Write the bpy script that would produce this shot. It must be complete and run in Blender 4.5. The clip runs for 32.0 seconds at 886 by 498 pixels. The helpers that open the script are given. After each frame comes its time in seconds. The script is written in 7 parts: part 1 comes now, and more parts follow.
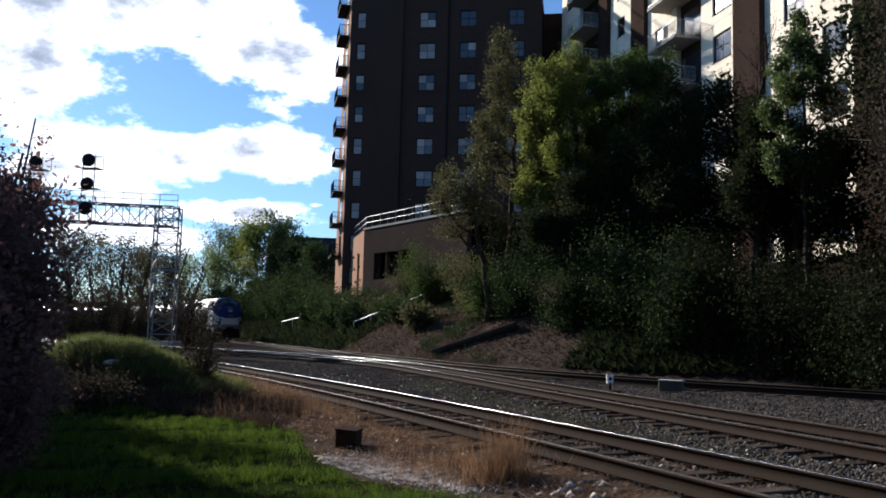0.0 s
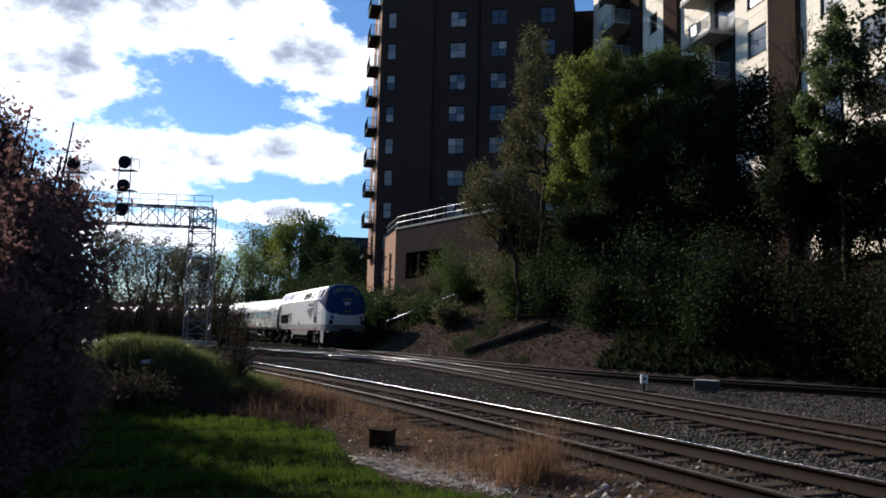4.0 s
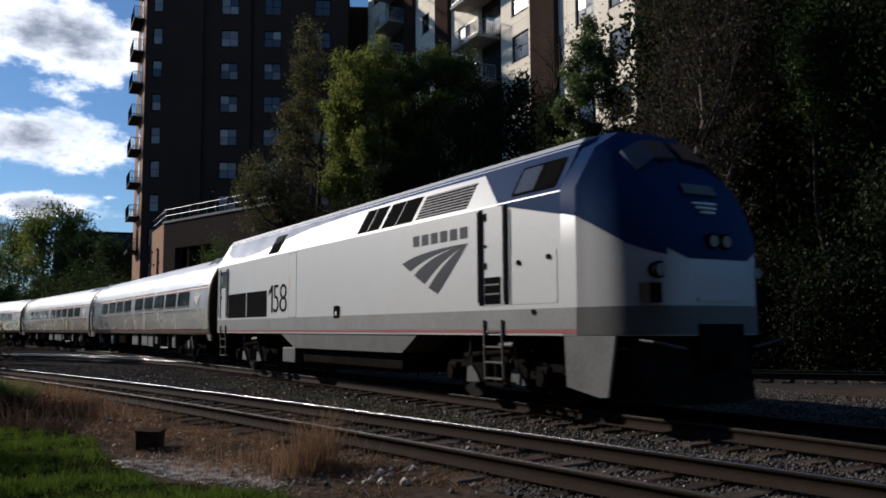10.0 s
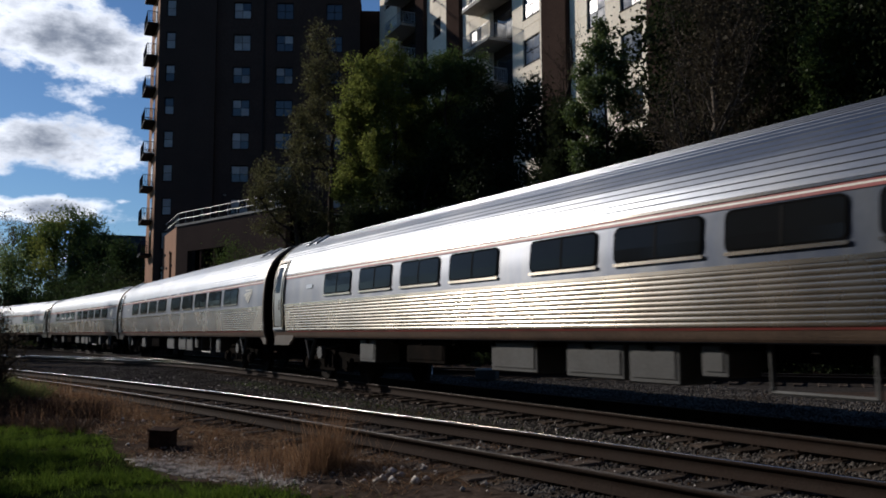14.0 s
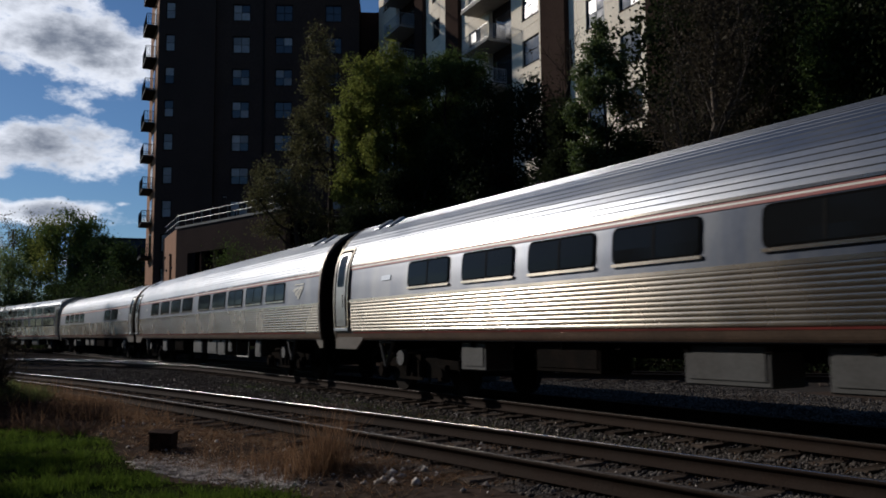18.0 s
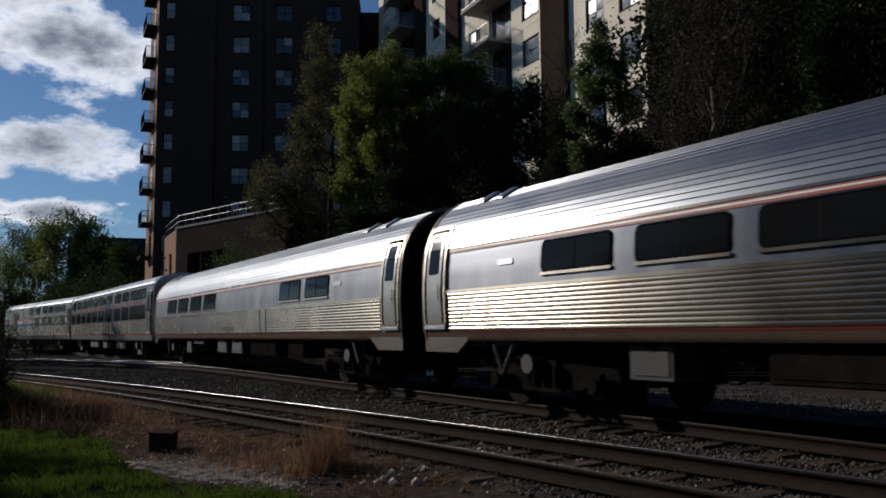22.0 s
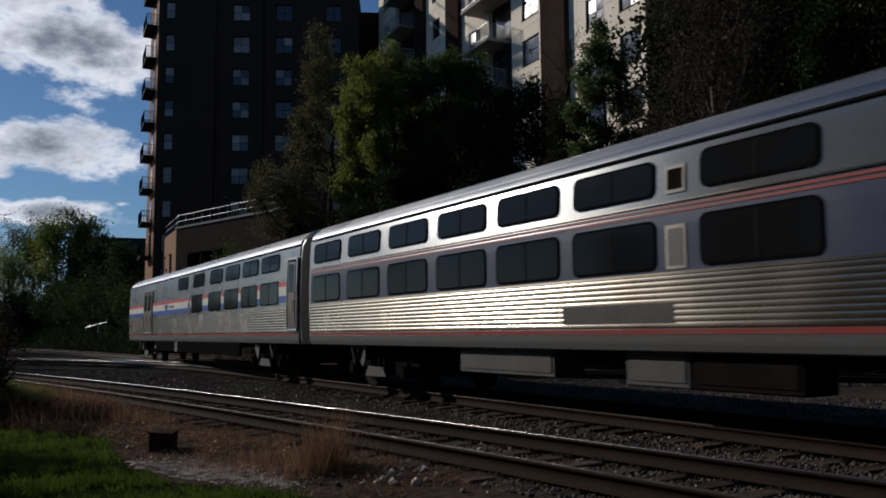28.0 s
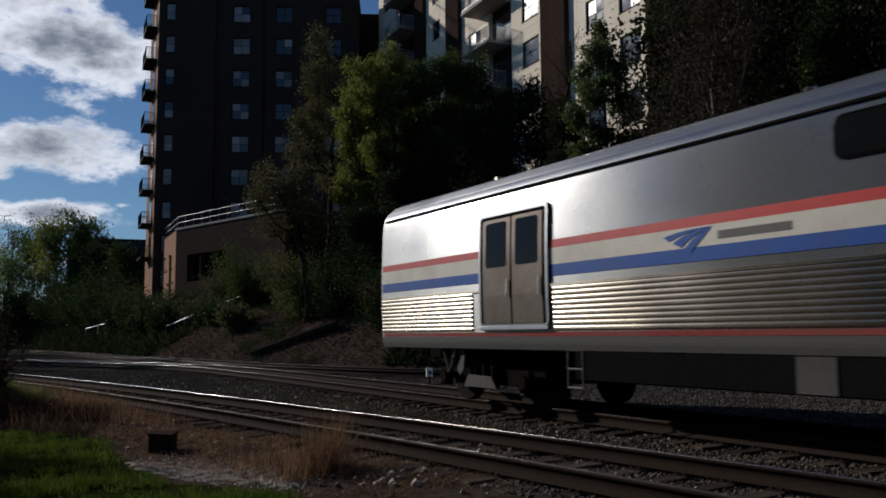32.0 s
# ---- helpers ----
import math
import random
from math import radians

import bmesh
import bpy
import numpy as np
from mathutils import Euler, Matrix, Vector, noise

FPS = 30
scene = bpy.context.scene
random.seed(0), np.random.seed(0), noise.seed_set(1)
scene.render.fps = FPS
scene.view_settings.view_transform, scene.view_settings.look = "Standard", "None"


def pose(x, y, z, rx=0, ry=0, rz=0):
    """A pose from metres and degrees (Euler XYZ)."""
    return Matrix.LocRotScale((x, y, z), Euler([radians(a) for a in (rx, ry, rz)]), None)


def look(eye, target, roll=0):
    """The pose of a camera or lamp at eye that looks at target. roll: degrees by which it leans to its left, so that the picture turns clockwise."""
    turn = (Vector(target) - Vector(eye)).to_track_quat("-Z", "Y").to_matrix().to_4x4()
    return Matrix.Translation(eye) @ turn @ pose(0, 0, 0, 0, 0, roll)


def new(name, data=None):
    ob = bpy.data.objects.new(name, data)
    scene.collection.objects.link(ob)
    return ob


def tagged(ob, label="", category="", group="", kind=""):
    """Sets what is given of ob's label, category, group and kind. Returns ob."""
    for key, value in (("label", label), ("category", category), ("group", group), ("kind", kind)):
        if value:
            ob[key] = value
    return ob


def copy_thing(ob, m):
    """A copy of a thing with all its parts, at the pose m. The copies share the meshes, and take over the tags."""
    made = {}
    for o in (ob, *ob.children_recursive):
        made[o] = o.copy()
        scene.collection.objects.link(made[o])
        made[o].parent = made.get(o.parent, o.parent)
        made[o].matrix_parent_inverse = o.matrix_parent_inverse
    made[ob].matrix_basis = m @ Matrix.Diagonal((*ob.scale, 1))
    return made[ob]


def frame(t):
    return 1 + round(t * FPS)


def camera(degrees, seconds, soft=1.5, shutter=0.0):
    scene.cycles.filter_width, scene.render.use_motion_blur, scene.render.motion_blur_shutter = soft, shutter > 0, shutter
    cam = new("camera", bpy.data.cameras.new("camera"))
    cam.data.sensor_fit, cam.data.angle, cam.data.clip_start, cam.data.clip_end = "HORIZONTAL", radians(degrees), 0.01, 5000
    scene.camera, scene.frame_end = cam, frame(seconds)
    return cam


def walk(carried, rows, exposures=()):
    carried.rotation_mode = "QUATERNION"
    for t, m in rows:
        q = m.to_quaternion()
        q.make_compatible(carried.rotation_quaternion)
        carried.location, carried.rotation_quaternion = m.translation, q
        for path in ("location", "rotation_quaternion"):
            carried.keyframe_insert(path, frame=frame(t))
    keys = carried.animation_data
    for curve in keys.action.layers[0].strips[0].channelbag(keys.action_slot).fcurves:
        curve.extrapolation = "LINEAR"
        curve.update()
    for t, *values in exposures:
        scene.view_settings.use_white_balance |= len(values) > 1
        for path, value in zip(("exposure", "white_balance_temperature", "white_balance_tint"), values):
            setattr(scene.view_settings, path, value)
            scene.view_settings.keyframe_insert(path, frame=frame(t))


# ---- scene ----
# A railway curve below apartment blocks; x right, y ahead, z up from the rail tops; metres.
cam = camera(55.2, 32.0, soft=1.8, shutter=0.25)
CAMERA_ROWS = [  # seconds, x, y, z, yaw, pitch, roll
    (0, 0.011, 0.049, 1.340, 0.64, 5.63, -1.45),
    (0.5, 0.003, 0.045, 1.332, 1.08, 5.64, -1.20),
    (1, 0.003, 0.051, 1.341, 1.94, 5.64, -1.24),
    (1.5, 0.002, 0.049, 1.340, 2.43, 5.68, -1.01),
    (2, 0.003, 0.053, 1.338, 3.32, 5.64, -1.21),
    (2.5, 0.003, 0.052, 1.344, 2.76, 5.62, -1.31),
    (3, -0.009, 0.040, 1.328, 2.74, 5.65, -1.31),
    (3.5, -0.004, 0.058, 1.356, 2.79, 5.51, -1.42),
    (5.5, -0.022, 0.055, 1.362, 2.34, 5.72, 0.26),
    (6, -0.024, 0.045, 1.332, 1.85, 5.88, 1.50),
    (6.5, -0.010, 0.064, 1.342, 0.42, 5.15, -0.87),
    (7, -0.024, 0.056, 1.355, 1.05, 5.44, -0.51),
    (7.5, -0.022, 0.059, 1.344, -0.15, 5.36, -0.45),
    (8, -0.012, 0.050, 1.336, -2.26, 5.41, -0.22),
    (8.5, -0.005, 0.039, 1.318, -5.13, 5.42, -0.06),
    (9, 0.007, 0.039, 1.322, -7.57, 5.42, 0.04),
    (9.5, 0.004, 0.031, 1.311, -9.93, 5.36, 0.02),
    (10, -0.002, 0.019, 1.309, -12.17, 5.30, 0.32),
    (10.5, 0.005, 0.021, 1.312, -11.76, 5.49, 0.27),
    (11, 0.001, 0.019, 1.300, -11.89, 5.40, 0.21),
    (11.5, 0.003, 0.020, 1.307, -11.72, 5.48, 0.21),
    (12, 0.010, 0.022, 1.306, -11.49, 5.53, 0.42),
    (12.5, 0.005, 0.018, 1.290, -11.53, 5.54, 0.51),
    (13, -0.005, -0.010, 1.262, -11.43, 5.65, 0.54),
    (13.5, -0.005, -0.010, 1.258, -11.42, 5.56, 0.15),
    (15.5, 0, 0, 1.258, -11.38, 5.65, 0.44),
    (24, 0, 0, 1.258, -11.39, 5.65, 0.44),
    (31.5, 0, 0, 1.258, -11.39, 5.65, 0.42),
    (32, 0, 0, 1.255, -11.40, 5.75, 0.40),
]
EXPOSURES = [(t, stops, 5900, 12) for t, stops in ((0, 1.2), (3.5, 1.05), (5.5, 0.72), (6.5, 0.47), (8, 0.38), (10, 0.48), (11, 0.3), (13, 0.22), (19, -0.18), (24, -0.21), (27.5, -0.26), (29, -0.36), (30, -0.2), (32, -0.26))]
walk(cam, [(t, pose(x, y, z, 90 + pitch, roll, yaw)) for t, x, y, z, yaw, pitch, roll in CAMERA_ROWS], EXPOSURES)

# The train's line: a curve that eases into a straight; its place at a distance s along it.
LINE_X, LINE_Y, LINE_TURN = -0.279, 31.153, 2.8189
LINE_S = np.arange(-420.0, 261.0, 1.0)
LINE_BEND = np.interp(LINE_S, [-420, -130, -90, -50, -15, 30, 60, 260], [0.0048, 0.0048, 0.0048, 0.00503, 0.00118, -0.0013, 0, 0])
_turn = np.concatenate([[0], np.cumsum((LINE_BEND[1:] + LINE_BEND[:-1]) / 2)])
LINE_A = LINE_TURN + _turn - _turn[420]
_mid = (LINE_A[1:] + LINE_A[:-1]) / 2
LINE_PX = np.concatenate([[0], np.cumsum(np.sin(_mid))])
LINE_PY = np.concatenate([[0], np.cumsum(np.cos(_mid))])
LINE_PX += LINE_X - LINE_PX[420]
LINE_PY += LINE_Y - LINE_PY[420]


def on_line(s, side=0.0):
    """Place on the train's line, side metres to the right of the way it goes."""
    x, y, a = (np.interp(s, LINE_S, v) for v in (LINE_PX, LINE_PY, LINE_A))
    return np.array([x + side * np.cos(a), y - side * np.sin(a)]).T


SPEED = 7.639  # m/s once it has slowed


def run(t):
    """How far along the line the first coupling has come: the train slows a little at first."""
    return 23.677 + SPEED * (t - 13) + float(np.interp(t, [0, 1.5, 3, 4.5, 6, 7.5, 9, 10.5, 13, 28, 28.5, 29, 29.5, 30, 30.5, 31, 31.5, 32], [-6.6, -5.3, -4.0, -2.9, -1.9, -1.1, -0.5, -0.1, 0.0, 0.0, -0.06, 0.0, 0.13, 0.18, 0.14, 0.02, -0.1, -0.18]))

# ---- light ----
SUN_YAW, SUN_UP = 45.0, 23.5
sun = new("sun", bpy.data.lights.new("sun", "SUN"))
sun.data.energy, sun.data.angle, sun.data.color = 3.9, radians(0.6), (1.0, 0.89, 0.74)
_s = Vector((-math.sin(radians(SUN_YAW)) * math.cos(radians(SUN_UP)), math.cos(radians(SUN_YAW)) * math.cos(radians(SUN_UP)), math.sin(radians(SUN_UP))))
sun.matrix_world = look(_s * 100, (0, 0, 0))

world = bpy.data.worlds.new("sky")
scene.world = world
world.use_nodes = True
WN, WL = world.node_tree.nodes, world.node_tree.links
WN.clear()


def wnode(kind, **sets):
    n = WN.new(kind)
    for k, v in sets.items():
        if k == "op":
            n.operation = v
        else:
            n.inputs[int(k[1:])].default_value = v
    return n


def wmath(op, a, b=0.0, c=0.0):
    n = WN.new("ShaderNodeMath")
    n.operation = op
    for i, v in enumerate((a, b, c)):
        if isinstance(v, (int, float)):
            n.inputs[i].default_value = v
        else:
            WL.new(v, n.inputs[i])
    return n.outputs[0]


sky = WN.new("ShaderNodeTexSky")
sky.sky_type, sky.sun_disc = "NISHITA", False
sky.sun_elevation, sky.sun_rotation = radians(SUN_UP), radians(-SUN_YAW)
sky.air_density, sky.dust_density, sky.ozone_density = 1.0, 0.15, 2.2
coords = WN.new("ShaderNodeTexCoord")
axes = WN.new("ShaderNodeSeparateXYZ")
WL.new(coords.outputs["Generated"], axes.inputs[0])
azim = wmath("MULTIPLY", wmath("ARCTAN2", wmath("MULTIPLY", axes.outputs[0], -1.0), axes.outputs[1]), 57.2958)
elev = wmath("MULTIPLY", wmath("ARCSINE", axes.outputs[2]), 57.2958)
# cloud banks: azimuth (left of ahead), elevation, half width, half height, weight
BANKS = [(12.5, 17.5, 7.5, 2.6, 1.0), (21, 22, 9, 4.5, 1.1), (16, 21.5, 6, 3.0, 0.9), (15, 11.2, 9, 1.9, 1.0), (14.5, 7.5, 5.5, 1.05, 1.05), (9.2, 8.3, 1.2, 0.35, 0.6), (24, 10.5, 7, 3.0, 0.95), (21, 5.6, 9, 1.6, 0.75), (13, 4.6, 2.2, 0.7, 0.6), (7.9, 7.4, 0.9, 0.5, 0.6), (7.5, 5.4, 0.8, 0.4, 0.6), (29, 18, 6, 8, 1.0)]
bank = 0.0
for a, e, w, h, k in BANKS:
    da = wmath("DIVIDE", wmath("SUBTRACT", azim, float(a)), float(w))
    de = wmath("DIVIDE", wmath("SUBTRACT", elev, float(e)), float(h))
    r2 = wmath("ADD", wmath("MULTIPLY", da, da), wmath("MULTIPLY", de, de))
    g = wmath("MULTIPLY", wmath("EXPONENT", wmath("MULTIPLY", r2, -0.9)), float(k))
    bank = g if isinstance(bank, float) else wmath("MAXIMUM", bank, g)
stretch = WN.new("ShaderNodeMapping")
stretch.inputs["Scale"].default_value = (1, 1, 1.9)
WL.new(coords.outputs["Generated"], stretch.inputs["Vector"])
puff = WN.new("ShaderNodeTexNoise")
puff.inputs["Scale"].default_value, puff.inputs["Detail"].default_value, puff.inputs["Roughness"].default_value = 9.0, 10.0, 0.63
WL.new(stretch.outputs[0], puff.inputs["Vector"])
lump = WN.new("ShaderNodeTexNoise")
lump.inputs["Scale"].default_value, lump.inputs["Detail"].default_value, lump.inputs["Roughness"].default_value = 15.0, 8.0, 0.55
WL.new(stretch.outputs[0], lump.inputs["Vector"])
near_view = wmath("MULTIPLY", bank, 0.62)
broken = wmath("MULTIPLY", wmath("SUBTRACT", puff.outputs["Fac"], 0.5), 1.25)
dens = wmath("ADD", wmath("SUBTRACT", near_view, 0.27), broken)
cover = WN.new("ShaderNodeMapRange")
cover.interpolation_type = "SMOOTHSTEP"
cover.inputs["From Min"].default_value, cover.inputs["From Max"].default_value = -0.02, 0.17
WL.new(dens, cover.inputs["Value"])
thick = WN.new("ShaderNodeMapRange")
thick.interpolation_type = "SMOOTHSTEP"
thick.inputs["From Min"].default_value, thick.inputs["From Max"].default_value = 0.0, 0.5
WL.new(wmath("ADD", dens, wmath("MULTIPLY", wmath("SUBTRACT", lump.outputs["Fac"], 0.5), 0.7)), thick.inputs["Value"])
cloud = WN.new("ShaderNodeMix")
cloud.data_type = "RGBA"
cloud.inputs["A"].default_value, cloud.inputs["B"].default_value = (1.0, 1.0, 1.0, 1), (0.19, 0.215, 0.26, 1)
WL.new(thick.outputs[0], cloud.inputs["Factor"])
dim = WN.new("ShaderNodeVectorMath")
dim.operation = "SCALE"
dim.inputs["Scale"].default_value = 0.05
deep = WN.new("ShaderNodeVectorMath")
deep.operation = "MULTIPLY"
deep.inputs[1].default_value = (0.80, 1.0, 1.20)
WL.new(sky.outputs[0], deep.inputs[0])
WL.new(deep.outputs[0], dim.inputs[0])
blend = WN.new("ShaderNodeMix")
blend.data_type = "RGBA"
WL.new(cover.outputs[0], blend.inputs["Factor"])
WL.new(dim.outputs[0], blend.inputs["A"])
WL.new(cloud.outputs["Result"], blend.inputs["B"])
back = WN.new("ShaderNodeBackground")
back.inputs["Strength"].default_value = 1.0
WL.new(blend.outputs["Result"], back.inputs["Color"])
WL.new(back.outputs[0], WN.new("ShaderNodeOutputWorld").inputs["Surface"])

# ---- materials ----
def mat(name, color, rough=0.7, metal=0.0, var=0.25, scale=2.0, fine=40.0, bump=0.15, second=None, amount=0.5, each=0.0, spec=0.5, coat=0.0, stretch=(1, 1, 1), bump_scale=None, islands=0.0):
    """A surface with variation at two scales, a second tint in patches, and fine relief."""
    m = bpy.data.materials.new(name)
    m.use_nodes = True
    nt, ln = m.node_tree.nodes, m.node_tree.links
    bsdf = nt["Principled BSDF"]
    bsdf.inputs["Roughness"].default_value, bsdf.inputs["Metallic"].default_value = rough, metal
    bsdf.inputs["Specular IOR Level"].default_value, bsdf.inputs["Coat Weight"].default_value = spec, coat
    tc, mp = nt.new("ShaderNodeTexCoord"), nt.new("ShaderNodeMapping")
    mp.inputs["Scale"].default_value = stretch
    ln.new(tc.outputs["Object"], mp.inputs["Vector"])
    big, small = nt.new("ShaderNodeTexNoise"), nt.new("ShaderNodeTexNoise")
    for n, s, d in ((big, scale, 4.0), (small, fine, 3.0)):
        n.inputs["Scale"].default_value, n.inputs["Detail"].default_value = s, d
        ln.new(mp.outputs[0], n.inputs["Vector"])
    tint = nt.new("ShaderNodeMix")
    tint.data_type = "RGBA"
    tint.inputs["A"].default_value = (*color, 1)
    tint.inputs["B"].default_value = (*(second or [c * 0.6 for c in color]), 1)
    patch = nt.new("ShaderNodeMapRange")
    patch.inputs["From Min"].default_value, patch.inputs["From Max"].default_value = 0.42, 0.68
    patch.inputs["To Max"].default_value = amount
    ln.new(big.outputs["Fac"], patch.inputs["Value"])
    ln.new(patch.outputs[0], tint.inputs["Factor"])
    spread = nt.new("ShaderNodeMapRange")
    spread.inputs["From Min"].default_value, spread.inputs["From Max"].default_value = 0.25, 0.75
    spread.inputs["To Min"].default_value, spread.inputs["To Max"].default_value = 1 - var, 1 + var
    ln.new(small.outputs["Fac"], spread.inputs["Value"])
    last = spread.outputs[0]
    for use, node, out in ((each, "ShaderNodeObjectInfo", "Random"), (islands, "ShaderNodeNewGeometry", "Random Per Island")):
        if use:
            info, rnd, mul = nt.new(node), nt.new("ShaderNodeMapRange"), nt.new("ShaderNodeMath")
            rnd.inputs["To Min"].default_value, rnd.inputs["To Max"].default_value = 1 - use, 1 + use
            ln.new(info.outputs[out], rnd.inputs["Value"])
            mul.operation = "MULTIPLY"
            ln.new(last, mul.inputs[0])
            ln.new(rnd.outputs[0], mul.inputs[1])
            last = mul.outputs[0]
    scaled = nt.new("ShaderNodeVectorMath")
    scaled.operation = "SCALE"
    ln.new(tint.outputs["Result"], scaled.inputs[0])
    ln.new(last, scaled.inputs["Scale"])
    ln.new(scaled.outputs[0], bsdf.inputs["Base Color"])
    if bump:
        b = nt.new("ShaderNodeBump")
        b.inputs["Strength"].default_value, b.inputs["Distance"].default_value = bump, 0.02
        ln.new(small.outputs["Fac"], b.inputs["Height"])
        ln.new(b.outputs[0], bsdf.inputs["Normal"])
    rv = nt.new("ShaderNodeMapRange")
    rv.inputs["To Min"].default_value, rv.inputs["To Max"].default_value = max(rough - 0.08, 0.02), min(rough + 0.1, 1)
    ln.new(big.outputs["Fac"], rv.inputs["Value"])
    ln.new(rv.outputs[0], bsdf.inputs["Roughness"])
    return m


def brushed(m, amount):
    """Sheet metal brushed lengthwise: its shine spreads up and down, across the brush lines."""
    nt, ln = m.node_tree.nodes, m.node_tree.links
    bsdf = nt["Principled BSDF"]
    bsdf.inputs["Anisotropic"].default_value = amount
    along, geo, across = nt.new("ShaderNodeVectorTransform"), nt.new("ShaderNodeNewGeometry"), nt.new("ShaderNodeVectorMath")
    along.vector_type, along.convert_from, along.convert_to = "VECTOR", "OBJECT", "WORLD"
    along.inputs[0].default_value = (1, 0, 0)
    across.operation = "CROSS_PRODUCT"
    ln.new(geo.outputs["Normal"], across.inputs[0])
    ln.new(along.outputs[0], across.inputs[1])
    ln.new(across.outputs[0], bsdf.inputs["Tangent"])
    return m


def leaf_mat(name, color, second, glow=0.5, gloss=0.02):
    """Thin leaves: light comes through them."""
    m = bpy.data.materials.new(name)
    m.use_nodes = True
    nt, ln = m.node_tree.nodes, m.node_tree.links
    nt.clear()
    geo, mix = nt.new("ShaderNodeNewGeometry"), nt.new("ShaderNodeMix")
    mix.data_type = "RGBA"
    mix.inputs["A"].default_value, mix.inputs["B"].default_value = (*color, 1), (*second, 1)
    ln.new(geo.outputs["Random Per Island"], mix.inputs["Factor"])
    dif, tra, gls = nt.new("ShaderNodeBsdfDiffuse"), nt.new("ShaderNodeBsdfTranslucent"), nt.new("ShaderNodeBsdfGlossy")
    gls.inputs["Roughness"].default_value = 0.45
    gls.inputs["Color"].default_value = (0.6, 0.6, 0.6, 1)
    ln.new(mix.outputs["Result"], dif.inputs[0])
    ln.new(mix.outputs["Result"], tra.inputs[0])
    a, b, o = nt.new("ShaderNodeMixShader"), nt.new("ShaderNodeMixShader"), nt.new("ShaderNodeOutputMaterial")
    a.inputs[0].default_value, b.inputs[0].default_value = glow, gloss
    ln.new(dif.outputs[0], a.inputs[1])
    ln.new(tra.outputs[0], a.inputs[2])
    ln.new(a.outputs[0], b.inputs[1])
    ln.new(gls.outputs[0], b.inputs[2])
    ln.new(b.outputs[0], o.inputs[0])
    return m


def glow_mat(name, color, strength):
    m = bpy.data.materials.new(name)
    m.use_nodes = True
    b = m.node_tree.nodes["Principled BSDF"]
    b.inputs["Base Color"].default_value = (*color, 1)
    b.inputs["Emission Color"].default_value = (*color, 1)
    b.inputs["Emission Strength"].default_value = strength
    return m


STEEL = brushed(mat("stainless_steel", (0.41, 0.36, 0.29), 0.25, 1.0, 0.06, 0.8, 30, 0.0, (0.34, 0.295, 0.235), 0.6), 0.75)
STEEL_ROOF = brushed(mat("weathered_steel_roof", (0.22, 0.233, 0.255), 0.34, 1.0, 0.1, 0.7, 25, 0.0, (0.20, 0.205, 0.215), 0.7), 0.45)
RUST_STEEL = mat("rust_stained_steel", (0.13, 0.108, 0.09), 0.45, 0.8, 0.15, 1.2, 20, 0.0, (0.08, 0.062, 0.05), 0.8, spec=0.2)
SILL = mat("grimy_side_sill", (0.13, 0.09, 0.065), 0.5, 0.6, 0.2, 0.9, 20, 0.0, (0.07, 0.05, 0.038), 0.8, spec=0.1)
FADED_RED = mat("faded_red_line", (0.17, 0.032, 0.027), 0.5, 0, 0.2, 1.2, 30, 0.0, (0.09, 0.03, 0.025), 0.7, spec=0.1)
BAND_BLUE = brushed(mat("slate_blue_band", (0.055, 0.07, 0.105), 0.4, 0.3, 0.12, 1.4, 30, 0.0, (0.13, 0.138, 0.145), 0.6, stretch=(1.6, 1, 0.35)), 0.75)
DULL_RED = mat("dulled_red_stripe", (0.27, 0.05, 0.045), 0.45, 0, 0.15, 0.8, 30, 0.0, (0.21, 0.085, 0.075), 0.7, spec=0.2)
WINDOW_BAND = mat("dark_slate_blue_paint", (0.030, 0.040, 0.082), 0.4, 0.1, 0.12, 1.4, 30, 0.0, (0.05, 0.055, 0.085), 0.6, spec=0.25)
NAVY = mat("navy_paint", (0.011, 0.030, 0.088), 0.5, 0.0, 0.1, 1.0, 20, 0.0, (0.015, 0.038, 0.102), 0.5, spec=0.02)
NAVY_ROOF = mat("glossy_navy_roof_paint", (0.014, 0.042, 0.13), 0.22, 0.0, 0.1, 1.0, 20, 0.0, (0.022, 0.06, 0.16), 0.5, spec=0.3)
YELLOW = mat("yellow_mark_paint", (0.55, 0.36, 0.03), 0.5, 0, 0.1, 2, 30, 0.0)
SLAT = mat("sooty_louvre", (0.022, 0.022, 0.022), 0.8, 0, 0.2, 3, 40, 0.0, spec=0.0)
RED = mat("red_stripe_paint", (0.50, 0.045, 0.04), 0.4, 0, 0.1, 1.5, 30, 0.0, spec=0.3)
BLUE = mat("blue_stripe_paint", (0.018, 0.085, 0.36), 0.4, 0, 0.1, 1.5, 30, 0.0, spec=0.3)
CREAM = mat("cream_stripe_paint", (0.62, 0.60, 0.52), 0.45, 0, 0.08, 1.5, 30, 0.02)
SILVER = mat("silver_grey_paint", (0.37, 0.37, 0.37), 0.46, 0.12, 0.04, 0.5, 12, 0.01, (0.32, 0.315, 0.31), 0.6)
SILVER_STEEL = brushed(mat("brushed_silver_side", (0.30, 0.305, 0.305), 0.27, 0.75, 0.06, 0.6, 14, 0.0, (0.24, 0.24, 0.235), 0.6), 0.85)
DOOR_STEEL = mat("dull_door_steel", (0.36, 0.355, 0.34), 0.38, 0.8, 0.1, 0.9, 14, 0.0, (0.25, 0.24, 0.225), 0.7)
BAND_GREY = mat("light_grey_band_paint", (0.175, 0.174, 0.17), 0.45, 0.0, 0.12, 0.8, 15, 0.03, (0.13, 0.126, 0.12), 0.7, spec=0.3)
